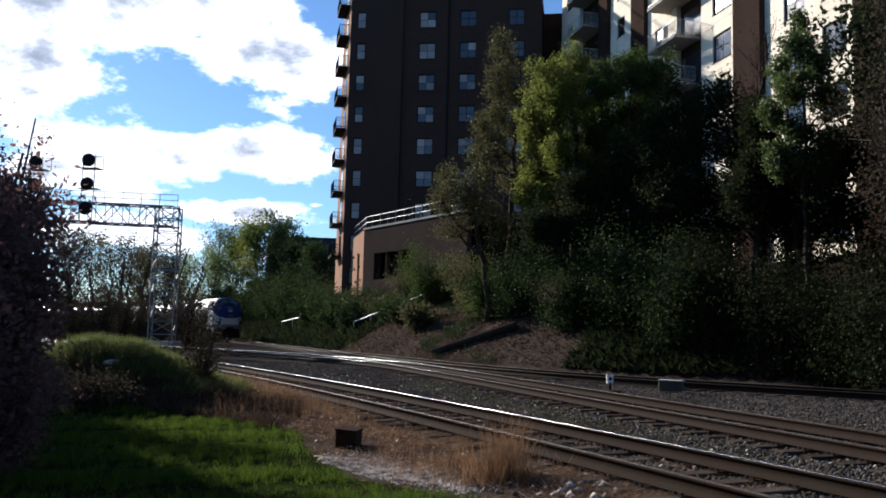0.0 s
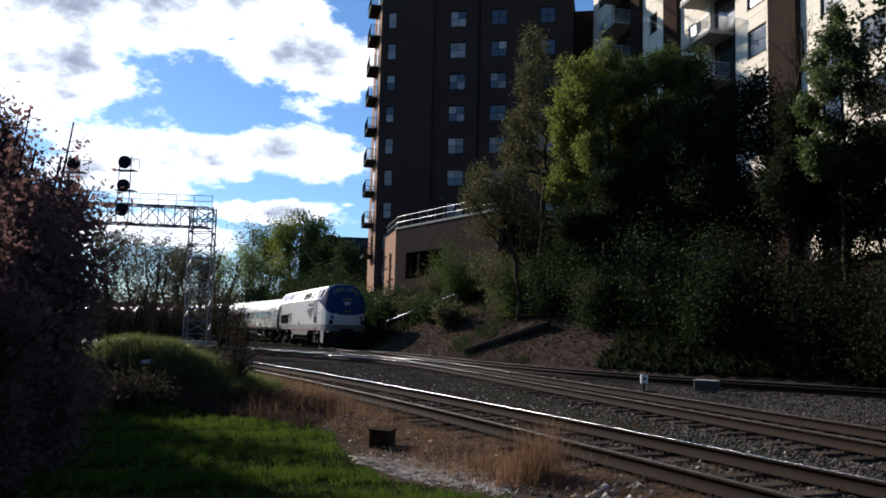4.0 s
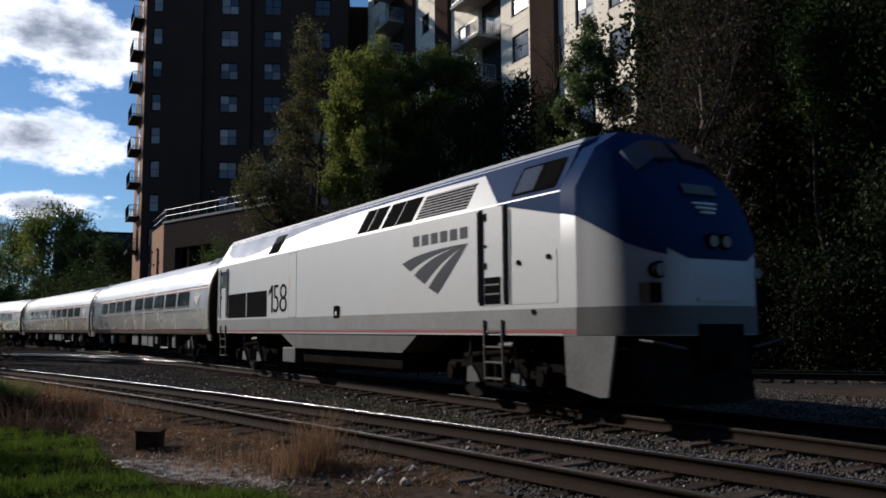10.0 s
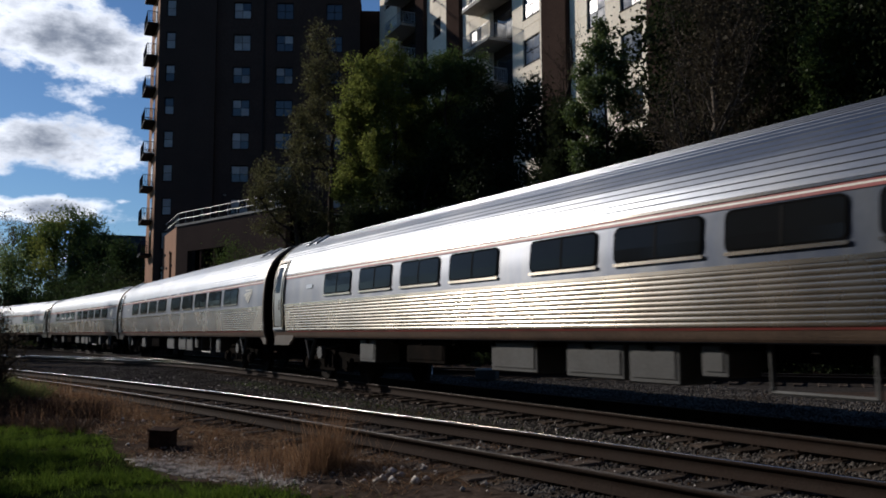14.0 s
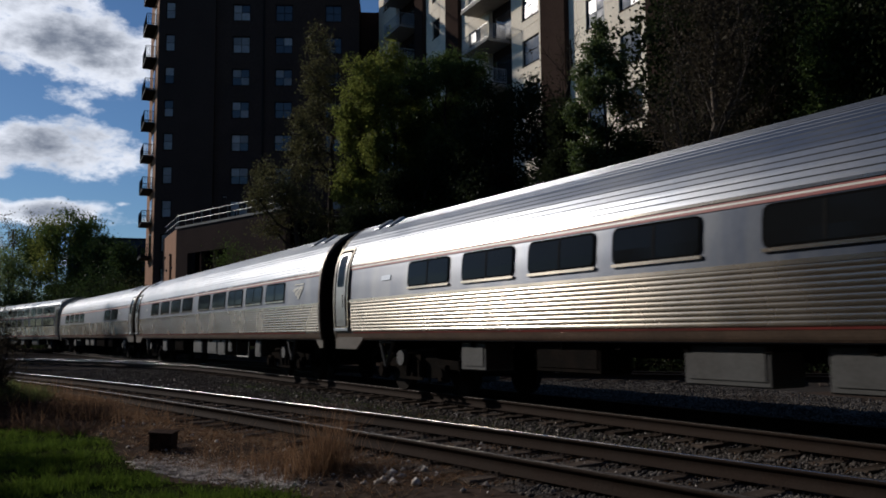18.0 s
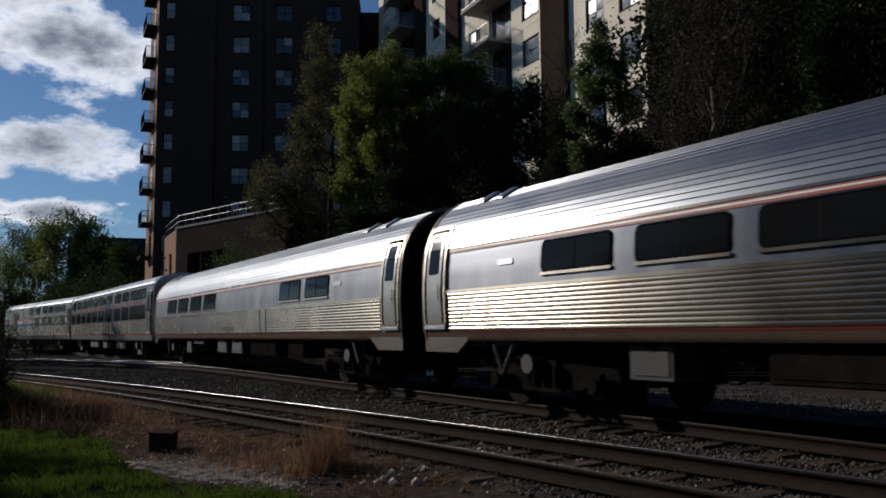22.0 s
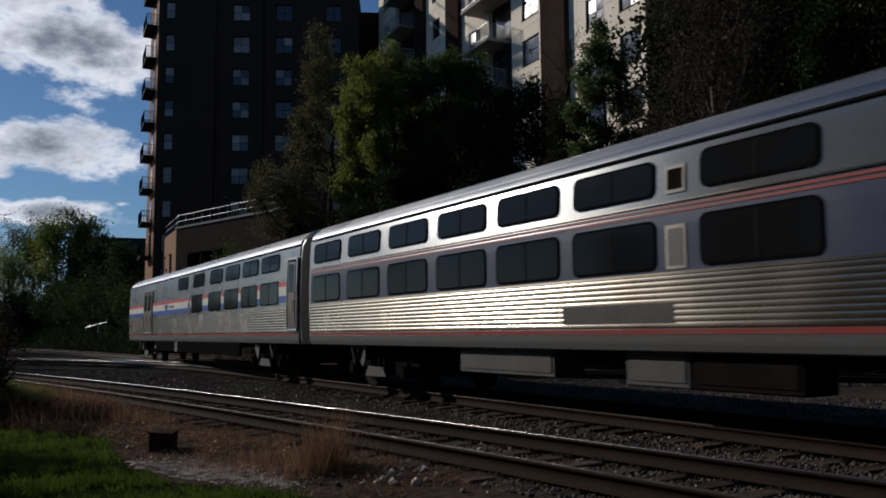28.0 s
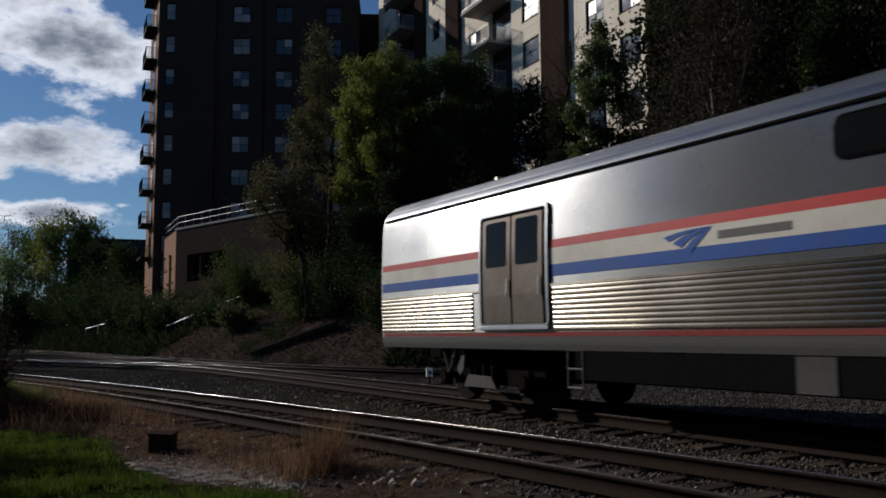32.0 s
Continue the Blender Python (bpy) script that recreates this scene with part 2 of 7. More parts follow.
GREY_PAINT = mat("grey_skirt_paint", (0.09, 0.091, 0.09), 0.5, 0.0, 0.12, 0.8, 15, 0.03, (0.085, 0.082, 0.076), 0.7, spec=0.3)
GLASS = mat("tinted_window_glass", (0.010, 0.011, 0.012), 0.1, 0, 0.05, 0.5, 4, 0.0, spec=0.12)
SCREEN_GLASS = mat("windscreen_glass", (0.05, 0.05, 0.05), 0.12, 0, 0.15, 1.5, 4, 0.0, (0.04, 0.045, 0.05), 0.8, spec=0.6)
# rubber parts, and the black that stands for shade in openings and recesses
RUBBER_AND_SHADE = mat("black_rubber_and_shade", (0.008, 0.008, 0.008), 0.8, 0, 0.2, 3, 40, spec=0.0)
UNDER = mat("grimy_underframe_and_recess", (0.012, 0.011, 0.010), 0.85, 0, 0.3, 2.5, 30, 0.2, (0.022, 0.017, 0.014), 0.6, spec=0.0)
GREY_BOX = mat("grey_equipment_box", (0.075, 0.075, 0.072), 0.6, 0.1, 0.2, 1.5, 25, 0.05, (0.055, 0.052, 0.048), 0.7, spec=0.15)
WHEEL = mat("worn_wheel_steel", (0.022, 0.019, 0.017), 0.7, 0.2, 0.2, 3, 30, spec=0.0)
LAMP = glow_mat("lamp_lens", (0.09, 0.09, 0.085), 0.03)
LENS = mat("clear_lamp_glass", (0.06, 0.06, 0.062), 0.3, 0.1, 0.1, 5, 40, 0.0)
RAIL_RUST = mat("rusty_rail", (0.026, 0.018, 0.014), 0.85, 0.0, 0.3, 3, 60, 0.2, (0.03, 0.024, 0.02), 0.6, spec=0.03)
RAIL_TOP = mat("polished_rail_head", (0.50, 0.48, 0.46), 0.22, 1.0, 0.15, 1.5, 40, 0.03, (0.35, 0.32, 0.30), 0.6)
RAIL_DULL = mat("dull_rail_head", (0.06, 0.052, 0.046), 0.5, 0.5, 0.25, 1.5, 40, 0.05, spec=0.1)
TIE = mat("weathered_tie_timber", (0.066, 0.052, 0.042), 0.9, 0, 0.4, 3, 30, 0.4, (0.026, 0.021, 0.018), 0.7, each=0.45, stretch=(0.3, 3, 3), spec=0.0)
BALLAST = mat("ballast_ground", (0.043, 0.038, 0.034), 0.97, 0, 0.55, 0.35, 14, 0.9, (0.022, 0.018, 0.0155), 0.8, spec=0.0)
STONE = mat("ballast_stone", (0.085, 0.076, 0.068), 0.9, 0, 0.3, 1.0, 30, 0.2, (0.036, 0.03, 0.025), 0.7, islands=0.8, spec=0.0)
SAND = mat("pale_gravel", (0.55, 0.50, 0.45), 0.95, 0, 0.45, 6.0, 40, 0.8, (0.06, 0.048, 0.038), 0.95, spec=0.0)
SOIL = mat("leaf_litter_soil", (0.058, 0.043, 0.034), 0.97, 0, 0.55, 0.6, 9, 0.9, (0.034, 0.026, 0.02), 0.8, spec=0.0)
# straw brightened beyond DRY so that its colour gives the sun glints
STRAW = leaf_mat("bright_straw", (0.52, 0.42, 0.30), (0.24, 0.17, 0.11), 0.35, 0.01)
TURF = mat("turf_soil", (0.016, 0.024, 0.007), 0.97, 0, 0.5, 1.4, 14, 0.9, (0.02, 0.017, 0.009), 0.6, spec=0.0)
GRASS_PALE = leaf_mat("pale_mound_grass", (0.075, 0.10, 0.03), (0.16, 0.175, 0.065), 0.45, 0.01)
GRASS = leaf_mat("grass_blade", (0.030, 0.062, 0.008), (0.12, 0.17, 0.025), 0.42, 0.004)
DEAD = leaf_mat("dead_leaf", (0.13, 0.086, 0.06), (0.04, 0.027, 0.02), 0.2, 0.008)
DRY = leaf_mat("dry_grass_blade", (0.28, 0.17, 0.095), (0.09, 0.05, 0.032), 0.4, 0.01)
TWIG_PALE = mat("grey_brown_twigs", (0.085, 0.072, 0.06), 0.9, 0, 0.3, 2, 20, 0.0, islands=0.4, spec=0.0)
BARK = mat("bark", (0.04, 0.032, 0.026), 0.95, 0, 0.35, 3, 25, 0.6, (0.06, 0.048, 0.038), 0.6, stretch=(1, 1, 0.3), spec=0.0)
TWIG = mat("brown_twigs", (0.035, 0.025, 0.02), 0.9, 0, 0.3, 2, 20, 0.0, islands=0.3, spec=0.0)
LEAF_SPRING = leaf_mat("spring_leaf", (0.10, 0.125, 0.026), (0.18, 0.195, 0.045), 0.55, 0.01)
LEAF_DEEP = leaf_mat("deep_green_leaf", (0.026, 0.044, 0.015), (0.044, 0.066, 0.021), 0.35, 0.012)
LEAF_MID = leaf_mat("mid_green_leaf", (0.05, 0.078, 0.02), (0.075, 0.105, 0.03), 0.45, 0.012)
LEAF_OLIVE = leaf_mat("olive_leaf", (0.07, 0.07, 0.03), (0.095, 0.09, 0.04), 0.45)
LEAF_BROWN = leaf_mat("bronze_leaf", (0.075, 0.060, 0.042), (0.045, 0.040, 0.026), 0.25, 0.003)
# leaves of shaded plants: the shade is put into this near-black green
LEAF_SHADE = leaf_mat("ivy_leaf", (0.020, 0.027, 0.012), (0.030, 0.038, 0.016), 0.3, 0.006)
LEAF_GLOSSY = leaf_mat("glossy_ivy_leaf", (0.055, 0.085, 0.022), (0.10, 0.13, 0.04), 0.4, 0.05)
LEAF_RED = leaf_mat("copper_leaf", (0.20, 0.105, 0.09), (0.12, 0.078, 0.068), 0.55, 0.012)
LEAF_PALE = leaf_mat("pale_leaf", (0.20, 0.24, 0.09), (0.14, 0.19, 0.06), 0.6, 0.012)
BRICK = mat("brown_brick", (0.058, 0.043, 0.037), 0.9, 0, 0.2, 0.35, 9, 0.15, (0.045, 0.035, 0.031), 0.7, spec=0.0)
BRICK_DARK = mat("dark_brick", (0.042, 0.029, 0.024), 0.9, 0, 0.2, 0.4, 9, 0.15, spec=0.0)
# brick of the sunward sides, paler than BRICK: sunlight put into the colour
TAN = mat("sunlit_tan_brick", (0.30, 0.175, 0.115), 0.85, 0, 0.2, 0.5, 8, 0.1, (0.22, 0.135, 0.09), 0.6, spec=0.02)
BEIGE = mat("beige_panel", (0.82, 0.74, 0.60), 0.8, 0, 0.1, 0.3, 6, 0.05, (0.70, 0.62, 0.50), 0.6, each=0.06, spec=0.02)
SLATE_WALL = mat("slate_blue_cladding", (0.035, 0.047, 0.07), 0.8, 0, 0.15, 0.4, 9, 0.1, spec=0.05)
TRIM = mat("dark_metal_trim", (0.022, 0.022, 0.024), 0.6, 0.0, 0.2, 2, 20, 0.03, spec=0.02)
WHITE = mat("white_frame_paint", (0.72, 0.71, 0.68), 0.5, 0, 0.06, 2, 20, 0.02)
# pale panes: the bright sky's reflection is put into the base colour
PALE_PANE = mat("pale_sky_sheen_pane", (0.32, 0.32, 0.325), 0.35, 0, 0.1, 2, 20, 0.0, spec=0.6, each=0.35)
PANE = mat("house_window_glass", (0.02, 0.024, 0.03), 0.04, 0, 0.05, 1, 5, 0.0, spec=0.9)
CONCRETE = mat("concrete", (0.36, 0.34, 0.31), 0.85, 0, 0.2, 0.6, 10, 0.15, (0.25, 0.23, 0.2), 0.6, spec=0.02)
LATTICE = mat("dull_grey_lattice", (0.17, 0.17, 0.175), 0.6, 0.3, 0.2, 1, 15, 0.03, spec=0.2)
SKIRT_GREY = mat("grey_pilot_paint", (0.10, 0.10, 0.10), 0.6, 0.0, 0.2, 0.8, 12, 0.0, (0.05, 0.048, 0.045), 0.7, spec=0.2)
EMBLEM = mat("dark_navy_emblem_paint", (0.010, 0.014, 0.024), 0.5, 0.0, 0.1, 1.0, 20, 0.0, spec=0.1)
SKIRT = mat("sooty_grey_skirt", (0.010, 0.010, 0.010), 0.85, 0.0, 0.2, 0.8, 12, 0.0, (0.012, 0.0115, 0.011), 0.7, spec=0.0)
GALV = mat("galvanised_lattice", (0.42, 0.42, 0.42), 0.5, 0.6, 0.15, 1, 15, 0.03)
RUSTED = mat("rusted_iron", (0.055, 0.033, 0.024), 0.8, 0.2, 0.4, 6, 40, 0.3, (0.016, 0.012, 0.01), 0.7, spec=0.0)

# ---- building tools ----
def part(name, bm, material, parent=None, label="", smooth=False):
    """Link a bmesh as one mesh object under a thing or a part."""
    me = bpy.data.meshes.new(name)
    bm.to_mesh(me)
    bm.free()
    return part_of(name, me, material, parent, label, smooth)


def part_of(name, me, material, parent=None, label="", smooth=False):
    if material and not me.materials:
        me.materials.append(material)
    if smooth:
        me.polygons.foreach_set("use_smooth", [True] * len(me.polygons))
    ob = new(name, me)
    if parent:
        ob.parent = parent
    if label:
        tagged(ob, label)
    return ob


def soup(name, verts, faces_n, material):
    """A mesh out of unconnected faces of faces_n corners each, from an array of corners."""
    verts = np.asarray(verts, dtype=np.float32).reshape(-1, 3)
    n = len(verts) // faces_n
    me = bpy.data.meshes.new(name)
    me.vertices.add(len(verts))
    me.vertices.foreach_set("co", verts.ravel())
    me.loops.add(len(verts))
    me.loops.foreach_set("vertex_index", np.arange(len(verts), dtype=np.int32))
    me.polygons.add(n)
    me.polygons.foreach_set("loop_start", np.arange(0, len(verts), faces_n, dtype=np.int32))
    me.update(calc_edges=True)
    me.materials.append(material)
    return me


def indexed(name, verts, faces, material):
    """A mesh from arrays of places and of equal-sided faces."""
    verts, faces = np.asarray(verts, dtype=np.float32), np.asarray(faces, dtype=np.int32)
    me = bpy.data.meshes.new(name)
    me.vertices.add(len(verts))
    me.vertices.foreach_set("co", verts.ravel())
    me.loops.add(faces.size)
    me.loops.foreach_set("vertex_index", faces.ravel())
    me.polygons.add(len(faces))
    me.polygons.foreach_set("loop_start", np.arange(0, faces.size, faces.shape[1], dtype=np.int32))
    me.update(calc_edges=True)
    me.materials.append(material)
    return me


def box(bm, x0, x1, y0, y1, z0, z1, bevel=0.0, turn=None):
    """A box between two corners, its edges rounded by bevel."""
    vs = [bm.verts.new((x, y, z)) for x in (x0, x1) for y in (y0, y1) for z in (z0, z1)]
    fs = [bm.faces.new([vs[i] for i in q]) for q in ((0, 1, 3, 2), (4, 6, 7, 5), (0, 4, 5, 1), (2, 3, 7, 6), (0, 2, 6, 4), (1, 5, 7, 3))]
    if bevel:
        r = bmesh.ops.bevel(bm, geom=list({e for f in fs for e in f.edges}), offset=bevel, segments=1, affect="EDGES", profile=0.5)
        vs = list({v for f in r["faces"] for v in f.verts} | {v for v in vs if v.is_valid})
    if turn:
        bmesh.ops.transform(bm, matrix=turn, verts=[v for v in vs if v.is_valid])
    return bm


def boxed(*a, **k):
    return box(bmesh.new(), *a, **k)


def tube(bm, p, q, r0, r1=None, n=8, caps=True):
    """A round bar from p to q."""
    p, q = Vector(p), Vector(q)
    m = (q - p).to_track_quat("Z", "Y").to_matrix()
    rings = [[bm.verts.new(c + m @ Vector((r * math.cos(2 * math.pi * i / n), r * math.sin(2 * math.pi * i / n), 0))) for i in range(n)] for c, r in ((p, r0), (q, r0 if r1 is None else r1))]
    for i in range(n):
        bm.faces.new((rings[0][i], rings[0][(i + 1) % n], rings[1][(i + 1) % n], rings[1][i]))
    if caps:
        bm.faces.new(rings[0][::-1])
        bm.faces.new(rings[1])
    return bm


def prism(bm, outline, axis, a, b):
    """An outline of two coordinates, drawn out from a to b along an axis."""
    def at(u, v, w):
        return {"x": (w, u, v), "y": (u, w, v), "z": (u, v, w)}[axis]
    lo, hi = [[bm.verts.new(at(u, v, w)) for u, v in outline] for w in (a, b)]
    n = len(outline)
    for i in range(n):
        bm.faces.new((lo[i], lo[(i + 1) % n], hi[(i + 1) % n], hi[i]))
    bm.faces.new(lo[::-1])
    bm.faces.new(hi)
    bmesh.ops.recalc_face_normals(bm, faces=bm.faces)
    return bm


def rounded(x0, x1, z0, z1, r, n=3):
    """Corners of a rectangle with rounded corners."""
    if r <= 0:
        return [(x0, z0), (x1, z0), (x1, z1), (x0, z1)]
    out = []
    for cx, cz, a in ((x1 - r, z0 + r, -90), (x1 - r, z1 - r, 0), (x0 + r, z1 - r, 90), (x0 + r, z0 + r, 180)):
        for i in range(n + 1):
            t = radians(a + 90 * i / n)
            out.append((cx + r * math.cos(t), cz + r * math.sin(t)))
    return out


def sweep(name, path, profile, material, closed=True):
    """A profile (side, up) swept along a level path of (x, y) places."""
    path = np.asarray(path, float)
    d = np.gradient(path, axis=0)
    d /= np.linalg.norm(d, axis=1)[:, None]
    right = np.stack([d[:, 1], -d[:, 0]], 1)
    n, k = len(path), len(profile)
    v = np.zeros((n, k, 3))
    for j, (s, z) in enumerate(profile):
        v[:, j, :2] = path + right * s
        v[:, j, 2] = z
    f = []
    idx = np.arange(n * k).reshape(n, k)
    for j in range(k if closed else k - 1):
        j2 = (j + 1) % k
        f.append(np.stack([idx[:-1, j], idx[:-1, j2], idx[1:, j2], idx[1:, j]], 1))
    return indexed(name, v.reshape(-1, 3), np.concatenate(f), material)


def thing(name, label, category, group="", at=None):
    ob = new(name)
    ob.empty_display_size = 0.3
    if at is not None:
        ob.matrix_world = at
    return tagged(ob, label, category, group)


def smoothstep(a, b, x):
    t = np.clip((x - a) / (b - a), 0, 1)
    return t * t * (3 - 2 * t)


def wobble(x, y, seed=0):
    """Cheap smooth unevenness for many places at once, about -1 to 1."""
    r = np.random.RandomState(seed)
    out = 0.0
    for i in range(7):
        f, a, p = 2.0 ** (i * 0.6), r.uniform(0, 2 * np.pi), r.uniform(0, 6.28)
        out = out + np.sin((x * np.cos(a) + y * np.sin(a)) * f + p) / (1 + i * 0.45)
    return out / 3.2

# ---- ground ----
TOE = np.array([(-95, 215), (-45, 140), (-17, 84), (-6.3, 53), (-1.8, 46), (2.7, 41), (7.2, 35.6), (11.2, 33), (15.5, 30), (24, 23.5), (40, 10), (90, -60), (130, -140)], float)


def behind_toe(x, y):
    """Signed distance from the foot of the bank, positive on the bank."""
    best = np.full(np.shape(x), 1e9)
    sign = np.ones(np.shape(x))
    for (ax, ay), (bx, by) in zip(TOE[:-1], TOE[1:]):
        dx, dy = bx - ax, by - ay
        t = np.clip(((x - ax) * dx + (y - ay) * dy) / (dx * dx + dy * dy), 0, 1)
        px, py = x - ax - t * dx, y - ay - t * dy
        d = np.hypot(px, py)
        near = d < best
        sign = np.where(near, np.sign(dx * py - dy * px), sign)
        best = np.where(near, d, best)
    return best * sign


def near_line_x(y):
    return 6.962 - 0.41077 * y - 0.003281 * y * y


LAWN_Y = [-40, 0, 4, 6.5, 8.2, 9.0, 9.46, 9.96, 10.96, 12.5, 14.3, 15.2, 16.0, 16.8, 17.6, 60]
LAWN_X = [9, 6, 3, 1.8, 0.7, 0.0, -0.55, -1.08, -1.7, -2.0, -2.6, -3.3, -4.3, -6.1, -9, -30]
MOUND = (-7.6, 18.5)


def mound_z(x, y):
    deep = np.where(y < MOUND[1], 1.35, 2.4)
    return (1.2 + 0.16 * wobble(x * 1.7, y * 1.7, 45)) * np.exp(-(((x - MOUND[0]) / 2.5) ** 2 + ((y - MOUND[1]) / deep) ** 2))


def ground_z(x, y):
    x, y = np.asarray(x, float), np.asarray(y, float)
    d = behind_toe(x, y)
    z = -0.24 + 0.025 * wobble(x * 1.6, y * 1.6, 3)
    bank = 8.5 * (1 - np.exp(-np.maximum(d, 0) / 13.0)) * (1 + 0.06 * wobble(x * 0.25, y * 0.25, 5))
    bank = bank + np.minimum(np.maximum(d, 0), 4) * 0.04 * wobble(x, y, 6)
    left = np.maximum(-d - 24, 0) * 0.01
    trough = near_line_x(y) - x
    fall = -0.12 * smoothstep(1.6, 3.2, trough) * smoothstep(60, 30, y)
    return z + bank + np.minimum(left, 1.2) + mound_z(x, y) + fall


def axis_steps(*runs):
    out = []
    for a, b, s in runs:
        out += list(np.arange(a, b, s))
    return np.array(out + [runs[-1][1]])


GX = axis_steps((-3000, -400, 400), (-400, -100, 30), (-100, -30, 5), (-30, -14, 1), (-14, -4, 0.22), (-4, 3, 0.1), (3, 14, 0.22), (14, 34, 0.7), (34, 100, 5), (100, 400, 30), (400, 3000, 400))
GY = axis_steps((-3000, -400, 400), (-400, -60, 30), (-60, -10, 5), (-10, 5, 1), (5, 8, 0.22), (8, 13, 0.1), (13, 30, 0.22), (30, 60, 0.6), (60, 120, 3), (120, 400, 30), (400, 3000, 400))
gx, gy = np.meshgrid(GX, GY)
gz = ground_z(gx, gy)
gi = np.arange(gx.size).reshape(gx.shape)
quads = np.stack([gi[:-1, :-1], gi[:-1, 1:], gi[1:, 1:], gi[1:, :-1]], -1).reshape(-1, 4)
ground_mesh = indexed("ground", np.stack([gx, gy, gz], -1).reshape(-1, 3), quads, SOIL)
for m in (BALLAST, TURF, SAND):
    ground_mesh.materials.append(m)
cx, cy = (gx[:-1, :-1] + gx[1:, 1:]).ravel() / 2, (gy[:-1, :-1] + gy[1:, 1:]).ravel() / 2
rough = wobble(cx * 1.9, cy * 1.9, 8)
d_toe = behind_toe(cx, cy)
to_near = near_line_x(cy) - cx
kind = np.zeros(len(cx), np.int32)
kind[(d_toe < 0.3 * rough - 0.2) & (to_near < 1.5 + 0.35 * rough)] = 1
lawn = cx < np.interp(cy, LAWN_Y, LAWN_X) + 0.16 * rough
kind[lawn] = 2
kind[mound_z(cx, cy) > 0.05] = 2
kind[(mound_z(cx, cy) < 0.4) & (cy < MOUND[1]) & (cy > 15.2) & ~lawn] = 0
along, across = 0.63 * (cx + 0.75) - 0.777 * (cy - 10.5), 0.777 * (cx + 0.75) + 0.63 * (cy - 10.5)
pale = (along / 1.5) ** 2 + (across / 0.4) ** 2 < 0.8 + 0.5 * rough + 0.7 * wobble(cx * 7, cy * 7, 9)
kind[pale & ~lawn] = 3
kind[(cy > 150) & (kind == 0) & (d_toe < 0)] = 2
ground_mesh.polygons.foreach_set("material_index", kind)
ground_mesh.polygons.foreach_set("use_smooth", np.ones(len(kind), bool))
ground = tagged(new("ground", ground_mesh), "gravel railway ground with lawn, dry verge and wooded bank", "ground", kind="structure")

# ---- tracks ----
RAIL = [(-0.07, -0.175), (0.07, -0.175), (0.07, -0.165), (0.012, -0.14), (0.012, -0.045), (0.037, -0.035), (0.037, -0.008), (0.028, 0.0), (-0.028, 0.0), (-0.037, -0.008), (-0.037, -0.035), (-0.012, -0.045), (-0.012, -0.14), (-0.07, -0.165)]
HEAD = [(-0.034, -0.006), (0.034, -0.006), (0.03, -0.001), (0.02, 0.0025), (0.01, 0.004), (0.0, 0.0045), (-0.01, 0.004), (-0.02, 0.0025), (-0.03, -0.001)]
tie_bm = box(bmesh.new(), -1.3, 1.3, -0.115, 0.115, -0.36, -0.178, bevel=0.012)
tie_mesh = bpy.data.meshes.new("tie")
tie_bm.to_mesh(tie_mesh)
tie_bm.free()
tie_mesh.materials.append(TIE)
plate_bm = box(bmesh.new(), -0.17, 0.17, -0.1, 0.1, -0.178, -0.166)
for sx in (-0.13, 0.13):
    for sy in (-0.05, 0.05):
        box(plate_bm, sx - 0.018, sx + 0.018, sy - 0.014, sy + 0.014, -0.166, -0.143)
plate_mesh = bpy.data.meshes.new("tie_plate")
plate_bm.to_mesh(plate_mesh)
plate_bm.free()
plate_mesh.materials.append(RAIL_RUST)


def offset_path(path, side):
    d = np.gradient(path, axis=0)
    d /= np.linalg.norm(d, axis=1)[:, None]
    return path + np.stack([d[:, 1], -d[:, 0]], 1) * side


def resample(path, step):
    seg = np.concatenate([[0], np.cumsum(np.linalg.norm(np.diff(path, axis=0), axis=1))])
    s = np.arange(0, seg[-1], step)
    return np.stack([np.interp(s, seg, path[:, 0]), np.interp(s, seg, path[:, 1])], 1)


def railway(path, label, head, near, other=None, tie_step=0.56, skip=None, rails=(-0.755, 0.755)):
    """Two rails on timber ties along a path of places; ties only within reach of near."""
    top = tagged(new("railway_track"), label, "railway track", "railway tracks", "structure")
    for side in rails:
        p = offset_path(path, side)
        rail = part_of("rail", sweep("rail", p, RAIL, RAIL_RUST), None, top)
        part_of("rail_head", sweep("rail_head", p, HEAD, other if other and side > 0 else head), None, rail, "worn bright running surface")
    pts = resample(path, tie_step)
    d = np.gradient(pts, axis=0)
    rnd = random.Random(len(pts))
    for (x, y), (dx, dy) in zip(pts, d):
        if math.hypot(x - near[0], y - near[1]) > near[2] or (skip and skip(x, y)):
            continue
        tie = new("tie", tie_mesh)
        tie.parent = top
        tie.matrix_local = pose(x + rnd.uniform(-0.03, 0.03), y, rnd.uniform(-0.035, -0.008), 0, 0, math.degrees(math.atan2(dy, dx)) + 90 + rnd.uniform(-1.2, 1.2))
        if math.hypot(x, y) < 24:
            for side in rails:
                plate = new("tie_plate", plate_mesh)
                plate.parent = tie
                plate.matrix_local = pose(side, 0, 0)
    return top


main_path = on_line(np.arange(-330, 215, 1.0))
main_track = railway(main_path, "main railway track on timber ties and ballast", RAIL_DULL, (4, 20, 34))
ny = np.arange(62, -45, -1.0)
near_path = np.stack([near_line_x(ny), ny], 1)
near_track = railway(near_path, "siding track with bright rail heads and old ties", RAIL_TOP, (0, 16, 24), RAIL_DULL)


